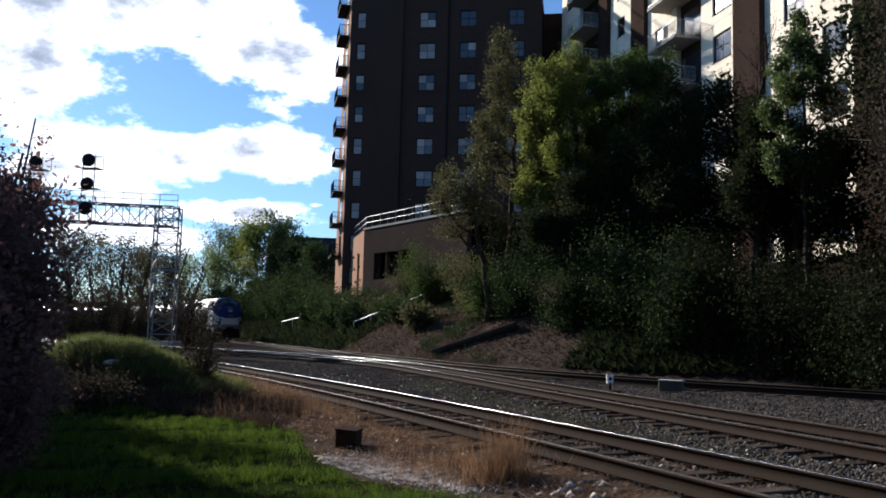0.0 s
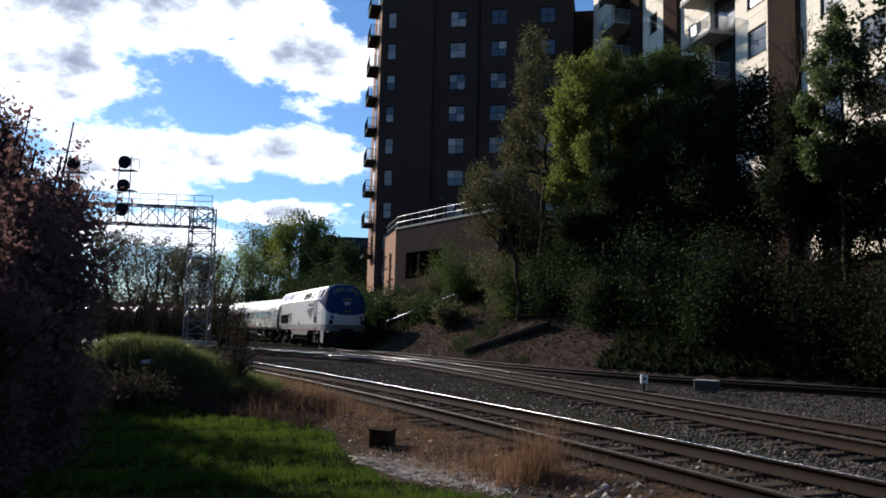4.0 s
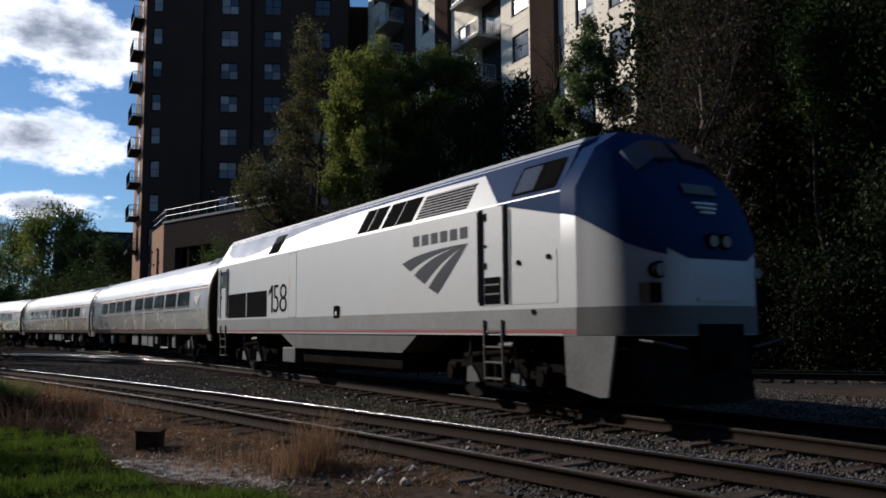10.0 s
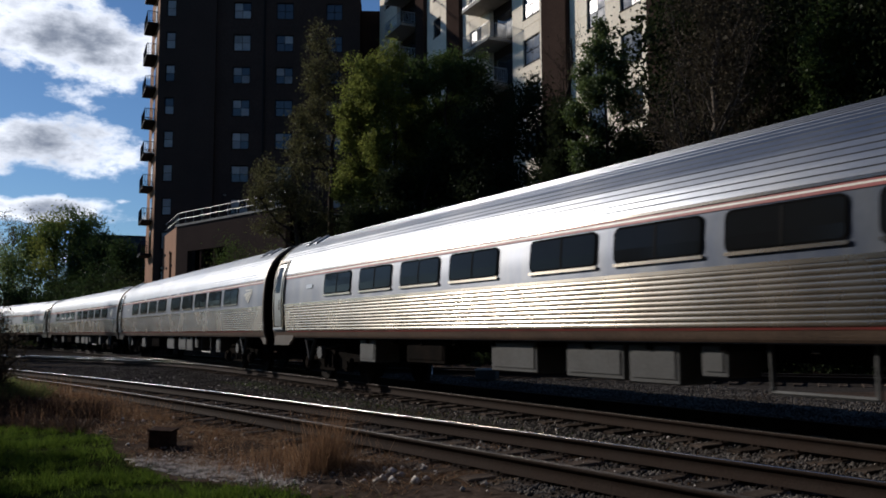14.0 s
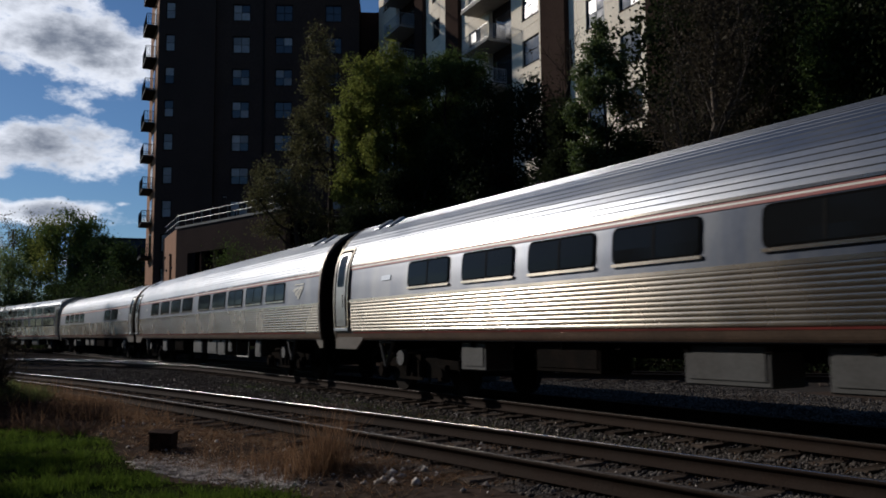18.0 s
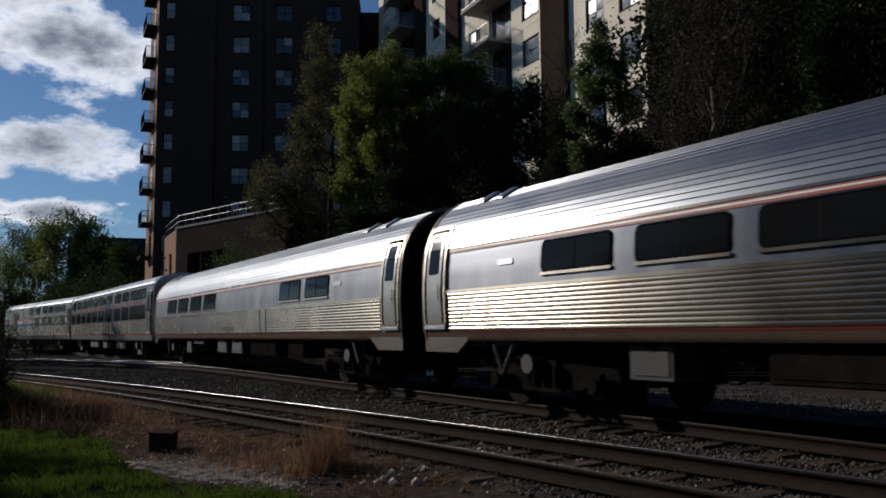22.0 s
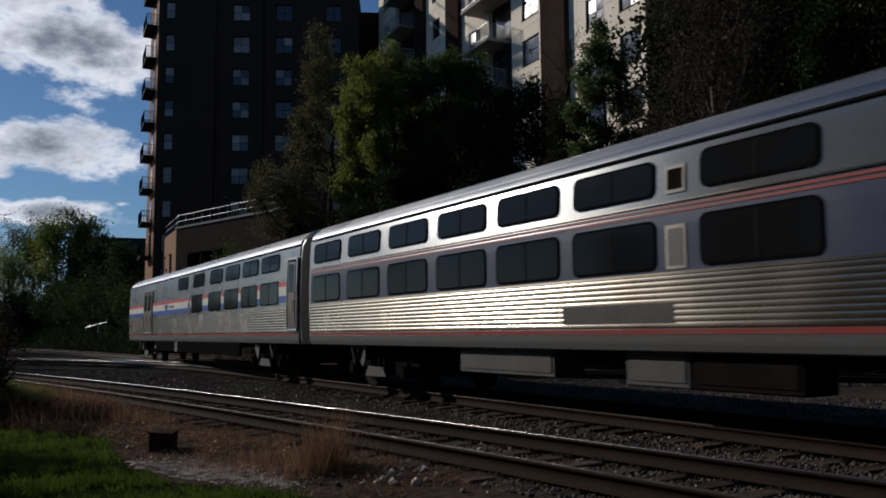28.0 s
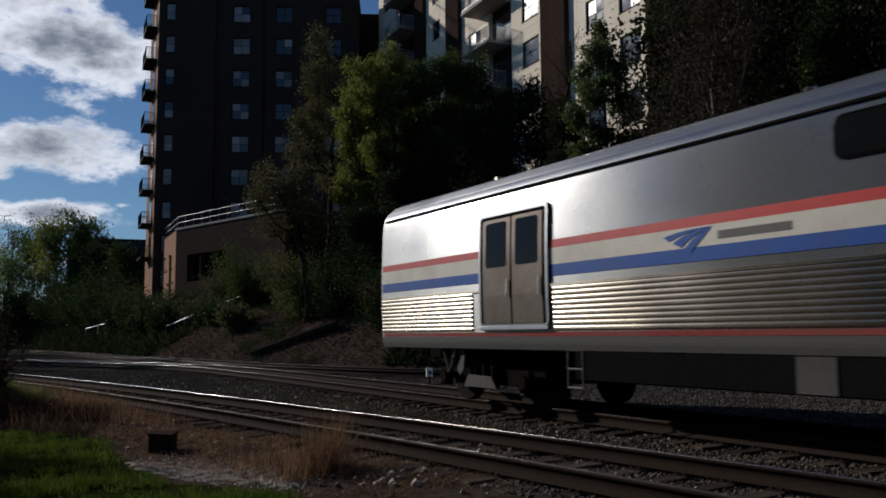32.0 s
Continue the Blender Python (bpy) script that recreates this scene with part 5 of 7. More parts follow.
        tube(b, (9.9, y * 1.3, 1.12), (10.15, y * 1.3, 1.10), 0.02, n=6)
        tube(b, (10.15, y * 1.3, 1.10), (10.15, y * 0.7, 1.0), 0.02, n=6)
        part("step_rail", b, GREY_BOX, nose)
    part("nose_ledge", boxed(10.15, 10.19, -0.45, 0.45, 1.66, 1.71), SILVER, nose)
    # pilot and lower nose
    bm = bmesh.new()
    lo = [(9.3, -1.36, 0.22), (9.86, -1.05, 0.22), (10.2, -0.35, 0.22), (10.2, 0.35, 0.22), (9.86, 1.05, 0.22), (9.3, 1.36, 0.22)]
    hi = [(8.5, -1.45, 1.18), (9.62, -1.2, 1.18), (10.1, -0.35, 1.18), (10.1, 0.35, 1.18), (9.62, 1.2, 1.18), (8.5, 1.45, 1.18)]
    L, H = [[bm.verts.new(p) for p in q] for q in (lo, hi)]
    for i in range(6):
        j = (i + 1) % 6
        bm.faces.new((L[i], L[j], H[j], H[i]))
    bm.faces.new(L[::-1])
    bm.faces.new(H)
    bmesh.ops.recalc_face_normals(bm, faces=bm.faces)
    part("pilot", bm, UNDER, car, "dark pilot plough under the nose")
    part("pilot_side", prism(bmesh.new(), [(8.52, 0.42), (9.25, 0.30), (9.42, 0.32), (9.6, 1.18), (8.48, 1.18)], "y", -1.49, -1.44), SKIRT_GREY, car, "grey grimy side plate of the pilot")
    coupling(car, 9.95, 1)
    coupling(car, -10.0, -1)
    part("coupler_pocket", boxed(10.12, 10.19, -0.45, 0.45, 0.8, 1.34), RUBBER_AND_SHADE, car)
    for x in (-6.9, 6.3):
        bogie(car, x, 2.75, True)
    for x, h in ((-8.5, 0.16), (-3.0, 0.1), (-1.0, 0.14), (0.4, 0.1), (5.5, 0.12)):
        part("roof_fitting", boxed(x - 0.5, x + 0.5, -0.45, 0.45, 4.26, 4.30 + h, bevel=0.03), UNDER, car)
    b = bmesh.new()
    for k in range(3):
        tube(b, (7.6, -0.2 + 0.2 * k, 4.3), (8.05, -0.2 + 0.2 * k, 4.36), 0.03, 0.06, n=8)
    part("horn", b, STEEL, car)
    part("underframe", boxed(-9.9, 8.4, -0.7, 0.7, 0.8, 1.2), UNDER, car)
    return car


LOCO = locomotive()
COACH_A = coach()
COACH_B = copy_thing(COACH_A, Matrix())
COACH_C = copy_thing(COACH_A, Matrix())
LOUNGE = lounge()
SLEEPER = sleeper()
DORM = baggage_dorm()
# each vehicle with the middle of its length behind the first coupling, and half its bogie spacing
CONSIST = [(LOCO, 10.5, 6.6), (COACH_A, -13.0, 9.07), (COACH_B, -39.0, 9.07), (COACH_C, -65.0, 9.07), (LOUNGE, -91.0, 9.07), (SLEEPER, -117.0, 9.07), (DORM, -143.0, 9.07)]

# ---- buildings ----
def house_window(parent, x0, x1, z0, z1, y, cols=2, rows=2, depth=0.12, lit=0.5, rnd=random.Random(4), frame_m=TRIM):
    """A framed window of small panes set in a wall whose face is at y; the room side is +y."""
    fr = bmesh.new()
    t = 0.06
    for a, b, c, d in ((x0, x1, z0, z0 + t), (x0, x1, z1 - t, z1), (x0, x0 + t, z0, z1), (x1 - t, x1, z0, z1)):
        box(fr, a, b, y + depth - 0.07, y + depth, c, d)
    w = part("window", fr, frame_m, parent)
    for i in range(cols):
        for j in range(rows):
            a, b = x0 + t + (x1 - x0 - 2 * t) * i / cols + 0.025, x0 + t + (x1 - x0 - 2 * t) * (i + 1) / cols - 0.025
            c, d = z0 + t + (z1 - z0 - 2 * t) * j / rows + 0.025, z0 + t + (z1 - z0 - 2 * t) * (j + 1) / rows - 0.025
            pale = rnd.random() < (lit if j == rows - 1 or rnd.random() < 0.6 else lit * 0.4)
            part("pane", boxed(a, b, y + depth - 0.04, y + depth - 0.02, c, d), PALE_PANE if pale else PANE, w)
    part("sill", boxed(x0 - 0.05, x1 + 0.05, y - 0.03, y + depth, z0 - 0.07, z0 - 0.005), BRICK_DARK, w)
    return w


# tower
tower = thing("apartment_tower", "tall brown brick apartment tower with corner balconies", "apartment building", at=pose(-10.18, 80.5, 0, 0, 0, -8.28))
T0, TOP, STOREY, SILL0, WIN_H = 4.0, 34.0, 3.14, 18.26 - 4 * 3.14, 1.6
part("core", prism(bmesh.new(), [(-0.45, 0.32), (4.7, 0.32), (4.72, 0.72), (18.1, 0.72), (18.1, 24), (0.5, 24), (-2.85, 6.2)], "z", T0 - 3, TOP), BRICK_DARK, tower, "dark brick building core")
COLUMNS = [(0.12, 1.0, 1, 0.0, 0.9), (6.26, 7.89, 2, 0.4, 0.7), (10.25, 11.88, 2, 0.4, 0.22), (14.94, 16.5, 2, 0.4, 0.2)]
edges = [-0.5, 0.12, 1.0, 4.72, 6.26, 7.89, 10.25, 11.88, 14.94, 16.5, 18.14]
for a, b in zip(edges[:-1], edges[1:]):
    y = 0.0 if b <= 4.73 else 0.4
    if any(abs(a - c[0]) < 0.01 for c in COLUMNS):
        z = T0
        k = 0
        while True:
            s = SILL0 + k * STOREY
            top = min(s, TOP)
            part("brick_panel", boxed(a, b, y, y + 0.3, z, top), BRICK, tower)
            if s + WIN_H > TOP:
                break
            z = s + WIN_H
            k += 1
    else:
        part("brick_panel", boxed(a, b, y, y + 0.3, T0, TOP), BRICK, tower)
wr = random.Random(11)
for a, b, cols, y, lit in COLUMNS:
    for k in range(11):
        s = SILL0 + k * STOREY
        if s + WIN_H < TOP:
            house_window(tower, a, b, s, s + WIN_H, y, cols, 2, 0.2, lit, wr)
for k in range(11):
    z = SILL0 + k * STOREY - 0.95
    part("floor_band", boxed(-0.52, 4.70, -0.012, 0.02, z, z + 0.12), BRICK, tower)
    part("floor_band", boxed(4.75, 18.14, 0.388, 0.41, z, z + 0.12), BRICK, tower)
part("link_wing", boxed(18.16, 24, 4.6, 14, 3, 33.4), BRICK_DARK, tower, "lower dark wing beside the tower")
pipe = bmesh.new()
tube(pipe, (9.2, 0.32, T0), (9.2, 0.32, TOP), 0.1, n=8)
part("downpipe", pipe, TRIM, tower)
part("parapet", boxed(-0.6, 18.2, -0.06, 0.35, TOP, TOP + 0.5), CONCRETE, tower)
# lit side wall with its balconies
def bar_mesh(height, radius, material):
    bm = bmesh.new()
    tube(bm, (0, 0, 0), (0, 0, height), radius, n=4)
    me = bpy.data.meshes.new("baluster")
    bm.to_mesh(me)
    bm.free()
    me.materials.append(material)
    return me


TOWER_BAR, BEIGE_BAR = bar_mesh(0.95, 0.02, TRIM), bar_mesh(0.95, 0.015, GALV)
side_dir = Vector((-2.4, 6.2, 0)).normalized()
part("side_wall", prism(bmesh.new(), [(-0.5, 0.0), (-0.5, 0.32), (-2.88, 6.3), (-2.98, 6.2)], "z", T0, TOP), TAN, tower, "tan side wall, sunlight put into its paler colour")
out_dir = Vector((-side_dir.y, side_dir.x, 0))
side_m = Matrix(((side_dir.x, out_dir.x, 0, -0.5), (side_dir.y, out_dir.y, 0, 0.0), (0, 0, 1, 0), (0, 0, 0, 1)))
for k in range(10):
    z = 27.4 + 3.14 * (k - 6)
    bm = box(bmesh.new(), 1.2, 4.8, 0.0, 1.0, z - 0.18, z)
    bal = part("balcony", bm, TRIM, tower, "dark steel balcony")
    bal.matrix_local = side_m
    rl = bmesh.new()
    for a, b in (((1.2, 0.97), (4.8, 0.97)), ((1.2, 0), (1.2, 0.97)), ((4.8, 0), (4.8, 0.97))):
        for h in (0.1, 1.05):
            tube(rl, (a[0], a[1], z + h), (b[0], b[1], z + h), 0.03, n=5)
        n = int(math.hypot(b[0] - a[0], b[1] - a[1]) / 0.13)
        for i in range(n + 1):
            bar = part_of("baluster", TOWER_BAR, None, bal)
            bar.location = (a[0] + (b[0] - a[0]) * i / n, a[1] + (b[1] - a[1]) * i / n, z + 0.1)
    part("railing", rl, TRIM, bal)
    fr = boxed(1.8, 3.9, 0.01, 0.06, z + 0.05, z + 2.2)
    part("balcony_door", fr, PANE, bal)

# terrace block in front of the tower
terrace = thing("terrace_block", "brick terrace block with a parapet railing and dark openings", "retaining building", at=pose(-7.8, 72.47, 0, 0, 0, -56.0))
ZT = 9.95
for a, b, c, d in ((0.0, 1.9, 1.0, ZT), (7.8, 15.5, 1.0, ZT), (1.9, 7.8, 7.8, ZT), (1.9, 7.8, 1.0, 5.6)):
    part("front_wall", boxed(a, b, 0.0, 0.4, c, d), BRICK, terrace, "brown brick front wall")
# black core behind the openings: the shade inside is put into its colour
part("core", prism(bmesh.new(), [(0.3, 1.6), (15.4, 1.6), (15.4, 12), (10.5, 12)], "z", 1.0, ZT - 0.1), RUBBER_AND_SHADE, terrace, "black interior, its shade put into the colour")
part("coping", boxed(-0.1, 15.6, -0.08, 0.42, ZT, ZT + 0.16), CONCRETE, terrace, "pale coping")
part("deck", prism(bmesh.new(), [(0.2, 0.42), (15.4, 0.42), (15.4, 12), (10.5, 12)], "z", ZT - 0.09, ZT), CONCRETE, terrace)
for x in (3.8, 5.8):
    part("pillar", boxed(x - 0.12, x + 0.12, 0.1, 0.4, 5.6, 7.8), BRICK_DARK, terrace)
rl = bmesh.new()
for z in (ZT + 0.62, ZT + 1.12):
    tube(rl, (0, 0.1, z), (15.5, 0.1, z), 0.02, n=6)
for i in range(13):
    tube(rl, (i * 15.5 / 12, 0.1, ZT + 0.1), (i * 15.5 / 12, 0.1, ZT + 1.12), 0.015, n=5)
part("railing", rl, GALV, terrace, "steel parapet railing")
# its sunlit side runs back towards the tower
la = radians(104 + 56)
lm = Matrix.Rotation(la, 4, "Z")
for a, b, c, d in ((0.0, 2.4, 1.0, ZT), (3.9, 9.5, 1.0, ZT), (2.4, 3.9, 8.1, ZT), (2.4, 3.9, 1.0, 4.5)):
    w = part("side_wall", boxed(a, b, -0.4, 0.0, c, d), TAN, terrace, "tan side wall, sunlight put into its paler colour")
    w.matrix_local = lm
# black sheet across the doorway for the shade within
w = part("doorway", boxed(2.4, 3.9, -0.38, -0.3, 4.5, 8.1), RUBBER_AND_SHADE, terrace)
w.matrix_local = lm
for i in range(8):
    w = part("wall_lamp", boxed(1.2 + i * 1.02, 1.36 + i * 1.02, 0.0, 0.1, 5.6 + (i % 3) * 1.2, 5.8 + (i % 3) * 1.2), TRIM, terrace)
    w.matrix_local = lm
rl = bmesh.new()
for z in (ZT + 0.62, ZT + 1.12):
    tube(rl, (0, -0.15, z), (9.5, -0.15, z), 0.02, n=6)
for i in range(9):
    tube(rl, (i * 1.18, -0.15, ZT), (i * 1.18, -0.15, ZT + 1.12), 0.015, n=5)
w = part("railing", rl, GALV, terrace)
w.matrix_local = lm


def lamp_post(x, y, z, h):
    lp = thing("lamp_post", "slim dark lamp post on the terrace", "lamp post", "terrace lamps", at=pose(x, y, z))
    b = bmesh.new()
    tube(b, (0, 0, 0), (0, 0, h), 0.06, 0.04, n=8)
    part("pole", b, TRIM, lp)
    part("lamp_head", boxed(-0.12, 0.32, -0.12, 0.12, h - 0.05, h + 0.08, bevel=0.03), TRIM, lp)
    part("lamp_glass", boxed(0.0, 0.28, -0.08, 0.08, h - 0.09, h - 0.05), PALE_PANE, lp)


lamp_post(-6.1, 74.6, ZT, 1.6)
lamp_post(-4.4, 77.2, ZT, 3.6)
for i in range(3):
    ch = thing("terrace_chair", "dark metal chair on the terrace", "chair", "terrace chairs", at=pose(-5.9 + i * 1.3, 71.2 - i * 1.7, ZT, 0, 0, 40 * i))
    part("seat", boxed(-0.25, 0.25, -0.25, 0.25, 0.40, 0.46), TRIM, ch)
    part("backrest", boxed(-0.25, 0.25, 0.2, 0.26, 0.46, 1.0), TRIM, ch)
    for sx in (-0.22, 0.22):
        for sy in (-0.22, 0.22):
            part("leg", boxed(sx - 0.02, sx + 0.02, sy - 0.02, sy + 0.02, 0, 0.40), TRIM, ch)

# beige apartment building along the bank
beige = thing("apartment_building", "beige panelled apartment building with dark brick piers and balconies", "apartment building", at=pose(15.6, 57.05, 0, 0, 0, -76.0))
B0, BTOP, BST, BZ = 5.7, 37.7, 3.2, 21.7
part("core", boxed(-24, 36, 0.35, 16, 3, BTOP), BRICK_DARK, beige, "dark building core")


def clad(u0, u1, holes):
    """Panels between u0 and u1, storey by storey, with windows in the holes (u0, u1, low, high over the floor)."""
    z = B0
    while z < BTOP - 0.1:
        spans = sorted(holes)
        cut = sorted({u0, u1, *[h[0] for h in spans], *[h[1] for h in spans]})
        for a, b in zip(cut[:-1], cut[1:]):
            hole = next((h for h in spans if abs(h[0] - a) < 1e-6), None)
            n = max(1, round((b - a) / 1.15)) if not hole else 1
            for i in range(n):
                p, q = a + (b - a) * i / n + 0.012, a + (b - a) * (i + 1) / n - 0.012
                if hole:
                    part("panel", boxed(p, q, 0, 0.33, z + 0.012, z + hole[2] - 0.01), BEIGE, beige)
                    part("panel", boxed(p, q, 0, 0.33, z + hole[3] + 0.01, z + BST - 0.012), BEIGE, beige)
                else:
                    part("panel", boxed(p, q, 0, 0.33, z + 0.012, z + BST * 0.5 - 0.012), BEIGE, beige)
                    part("panel", boxed(p, q, 0, 0.33, z + BST * 0.5 + 0.012, z + BST - 0.012), BEIGE, beige)
            if hole:
                house_window(beige, hole[0] + 0.02, hole[1] - 0.02, z + hole[2], z + hole[3], 0.0, 2, 2, 0.16, 0.12, wr, TRIM)
        z += BST


clad(-12.3, -7.8, [(-11.0, -9.6, 0.8, 2.3)])
clad(-5.57, -1.2, [(-4.4, -2.5, 0.55, 2.3)])
clad(2.06, 6.34, [(3.5, 5.6, 0.6, 2.35)])
clad(9.09, 16.77, [(10.9, 12.7, 0.7, 2.5), (14.1, 15.9, 0.7, 2.5)])
clad(-23.5, -19.0, [(-22.2, -20.6, 0.8, 2.3)])
for a, b in ((-7.8, -5.57), (6.34, 9.09), (16.77, 19.6), (-14.0, -12.3), (28, 31)):
    part("pier", boxed(a, b, -0.35, 0.34, 3, BTOP), BRICK_DARK, beige, "dark brick pier")


def balconies(u0, u1, slab0, slab1):
    z = BZ - 4 * BST
    while z < BTOP - 1:
        if z > 7:
            bal = part("balcony", boxed(slab0, slab1, -1.5, 0.4, z - 0.2, z), CONCRETE, beige, "concrete balcony slab")
            rl = bmesh.new()
            for (xa, ya), (xb, yb) in (((slab0 + 0.05, -1.45), (slab1 - 0.05, -1.45)), ((slab0 + 0.05, -1.45), (slab0 + 0.05, 0)), ((slab1 - 0.05, -1.45), (slab1 - 0.05, 0))):
                for h in (0.12, 1.07):
                    tube(rl, (xa, ya, z + h), (xb, yb, z + h), 0.025, n=5)
                n = int(math.hypot(xb - xa, yb - ya) / 0.14)
                for i in range(n + 1):
                    bar = part_of("baluster", BEIGE_BAR, None, bal)
                    bar.location = (xa + (xb - xa) * i / n, ya + (yb - ya) * i / n, z + 0.12)
            part("railing", rl, GALV, bal, "steel bar railing")
            part("balcony_door", boxed(u0 + 0.4, u1 - 0.5, 0.34, 0.348, z + 0.05, z + 2.3), PANE, bal, "dark glazed door")
        z += BST


balconies(-1.2, 2.06, -2.75, 1.3)
balconies(-19.0, -14.0, -18.5, -14.6)
part("roof_edge", boxed(-24.2, 36.2, -0.4, 16.2, BTOP, BTOP + 0.4), CONCRETE, beige)

# unseen plain walls, added to close the place behind the camera and cut sky light
def plain_wall(name, ax, ay, bx, by, h):
    a = math.atan2(by - ay, bx - ax)
    l = math.hypot(bx - ax, by - ay)
    w = new(name)
    w.matrix_world = pose(ax, ay, 0, 0, 0, math.degrees(a))
    tagged(w, "unseen plain dark wall added behind the camera to block sky light", "wall", kind="structure")
    part("face", boxed(0, l, 0, 0.3, -1, h), BRICK_DARK, w)
    part("coping", boxed(0, l, -0.05, 0.35, h, h + 0.12), CONCRETE, w)


plain_wall("wall_south", -34, -9, 3.0, -9, 30.0)
plain_wall("wall_east", 3.3, -9, 26, -66, 30.0)

# far dark block beyond the trees
office = thing("office_block", "dark blue-grey flat-roofed block beyond the trees", "office building", at=pose(-26, 158, 0, 0, 0, 8))
part("wall", boxed(-9, 10, 0, 14, 0, 18.2), SLATE_WALL, office)
part("roof", boxed(-9.2, 10.2, -0.2, 14.2, 18.2, 18.5), TRIM, office)
for i in range(7):
    for k in range(4):
        w = part("window", boxed(-8 + i * 2.5, -6.4 + i * 2.5, -0.05, 0.0, 4.2 + k * 3.4, 5.9 + k * 3.4), TRIM, office)
        part("pane", boxed(-7.9 + i * 2.5, -6.5 + i * 2.5, -0.07, -0.05, 4.3 + k * 3.4, 5.8 + k * 3.4), PANE, w)

# ---- signal gantry ----
def lattice(name, label, p, q, wide, up, n, r=0.04, chord=0.06):
    """A square lattice girder from p to q: four chords with braces and rungs between them."""
    p, q, wide, up = (Vector(v) for v in (p, q, wide, up))
    cor = [(-wide - up) / 2, (wide - up) / 2, (wide + up) / 2, (-wide + up) / 2]
    bm = bmesh.new()
    tube(bm, p + cor[0], q + cor[0], chord, n=6)
    top = part(name, bm, LATTICE, gantry, label)
    rods = [("chord", p + c, q + c, chord, 6) for c in cor[1:]]
    for i in range(n):
        a, b = p + (q - p) * i / n, p + (q - p) * (i + 1) / n
        for j in range(4):
            c, d = cor[j], cor[(j + 1) % 4]
            rods.append(("brace", a + c, b + d, r, 4) if i % 2 else ("brace", a + d, b + c, r, 4))
            rods.append(("rung", a + c, a + d, r, 4))
    for kind_, a, b, w, sides in rods:
        bm = bmesh.new()
        tube(bm, a, b, w, n=sides)
        part(kind_, bm, LATTICE, top)


GAN = Vector((-21.95, 64.2, 0.0))
gantry = thing("signal_gantry", "dull grey lattice signal gantry spanning the tracks", "signal gantry", at=Matrix.Translation(GAN))
lattice("tower", "lattice tower leg", (0, 0, -0.3), (0, 0, 10.4), (1.75, 0.2, 0), (-0.2, 1.4, 0), 11)
part("footing", boxed(-1.3, 1.3, -1.1, 1.1, -0.5, 0.15, bevel=0.05), CONCRETE, gantry)
lattice("bridge", "lattice bridge over the tracks", (0.6, 0, 9.6), (-19, -3.0, 9.75), (0, 1.3, 0), (0, 0, 1.5), 16)
lattice("tower", "lattice tower leg", (-20, -3.1, -0.3), (-20, -3.1, 10.4), (1.75, 0.2, 0), (-0.2, 1.4, 0), 11)
bm = bmesh.new()
for z in (10.5, 11.0, 11.45):
    tube(bm, (0.4, 0.75, z), (-19, -2.3, z), 0.025, n=4)
part("walkway_railing", bm, LATTICE, gantry)
for i in range(15):
    x = 0.4 - i * 1.35
    bm = bmesh.new()
    tube(bm, (x, 0.75 + (x - 0.4) * 0.157, 10.3), (x, 0.75 + (x - 0.4) * 0.157, 11.45), 0.025, n=4)
    part("railing_post", bm, LATTICE, gantry)


def signal(x, zs, z0, z1):
    m = bmesh.new()
    y = x * 0.157 - 0.8
    for dx in (-0.45, 0.45):
        tube(m, (x + dx, y, z0), (x + dx, y, z1), 0.04, n=5)
    for z in (z0 + 0.1, (z0 + z1) / 2, z1 - 1.0):
        box(m, x - 0.75, x + 0.75, y - 0.1, y + 0.8, z - 0.04, z)
    for dx in (-0.75, 0.75):
        tube(m, (x + dx, y + 0.8, z1 - 1.0), (x + dx, y + 0.8, z1), 0.025, n=4)
    tube(m, (x - 0.75, y + 0.8, z1), (x + 0.75, y + 0.8, z1), 0.025, n=4)
    ms = part("signal_mast", m, LATTICE, gantry)
    for z in zs:
        b = bmesh.new()
        tube(b, (x, y - 0.18, z), (x, y - 0.12, z), 0.5, n=24)
        tube(b, (x, y - 0.30, z), (x, y - 0.18, z), 0.16, n=12)
        box(b, x - 0.2, x + 0.2, y - 0.1, y + 0.25, z - 0.3, z + 0.3)
        part("signal_head", b, TRIM, ms, "round black signal target")


signal(-5.65, (13.55, 11.75, 9.9), 8.9, 14.0)
signal(-9.35, (13.2, 11.5), 8.9, 13.7)

# ---- trackside things ----
stand = thing("switch_stand", "small switch stand with a white target beside the turnout", "switch stand", at=pose(4.25, 23.0, -0.2, 0, 0, 20))
part("base", boxed(-0.2, 0.2, -0.25, 0.25, 0, 0.12, bevel=0.02), RAIL_RUST, stand)
b = bmesh.new()
tube(b, (0, 0, 0.1), (0, 0, 0.34), 0.03, n=8)
part("mast", b, RAIL_RUST, stand)
part("target", boxed(-0.1, 0.1, -0.02, 0.02, 0.30, 0.54), WHITE, stand, "white square target")
b = bmesh.new()
tube(b, (0, -0.021, 0.42), (0, -0.03, 0.42), 0.045, n=12)
part("target_spot", b, RUBBER_AND_SHADE, stand)
machine = thing("switch_machine", "grey trackside switch machine box on the ballast", "switch machine", at=pose(6.4, 25.0, -0.2, 0, 0, -30))
part("case", boxed(-0.32, 0.32, -0.2, 0.2, 0.02, 0.3, bevel=0.02), GREY_BOX, machine)
part("lid", boxed(-0.34, 0.34, -0.22, 0.22, 0.30, 0.34, bevel=0.01), CONCRETE, machine)
drum = thing("rusted_box", "dark rusted iron box lying on the verge", "iron box", at=pose(-1.46, 12.5, -0.36, 4, 3, -14) @ Matrix.Scale(0.8, 4))
b = boxed(-0.2, 0.2, -0.16, 0.16, 0, 0.36, bevel=0.015)
part("case", b, RUSTED, drum)
part("rim", boxed(-0.215, 0.215, -0.175, 0.175, 0.33, 0.365, bevel=0.006), RUSTED, drum)
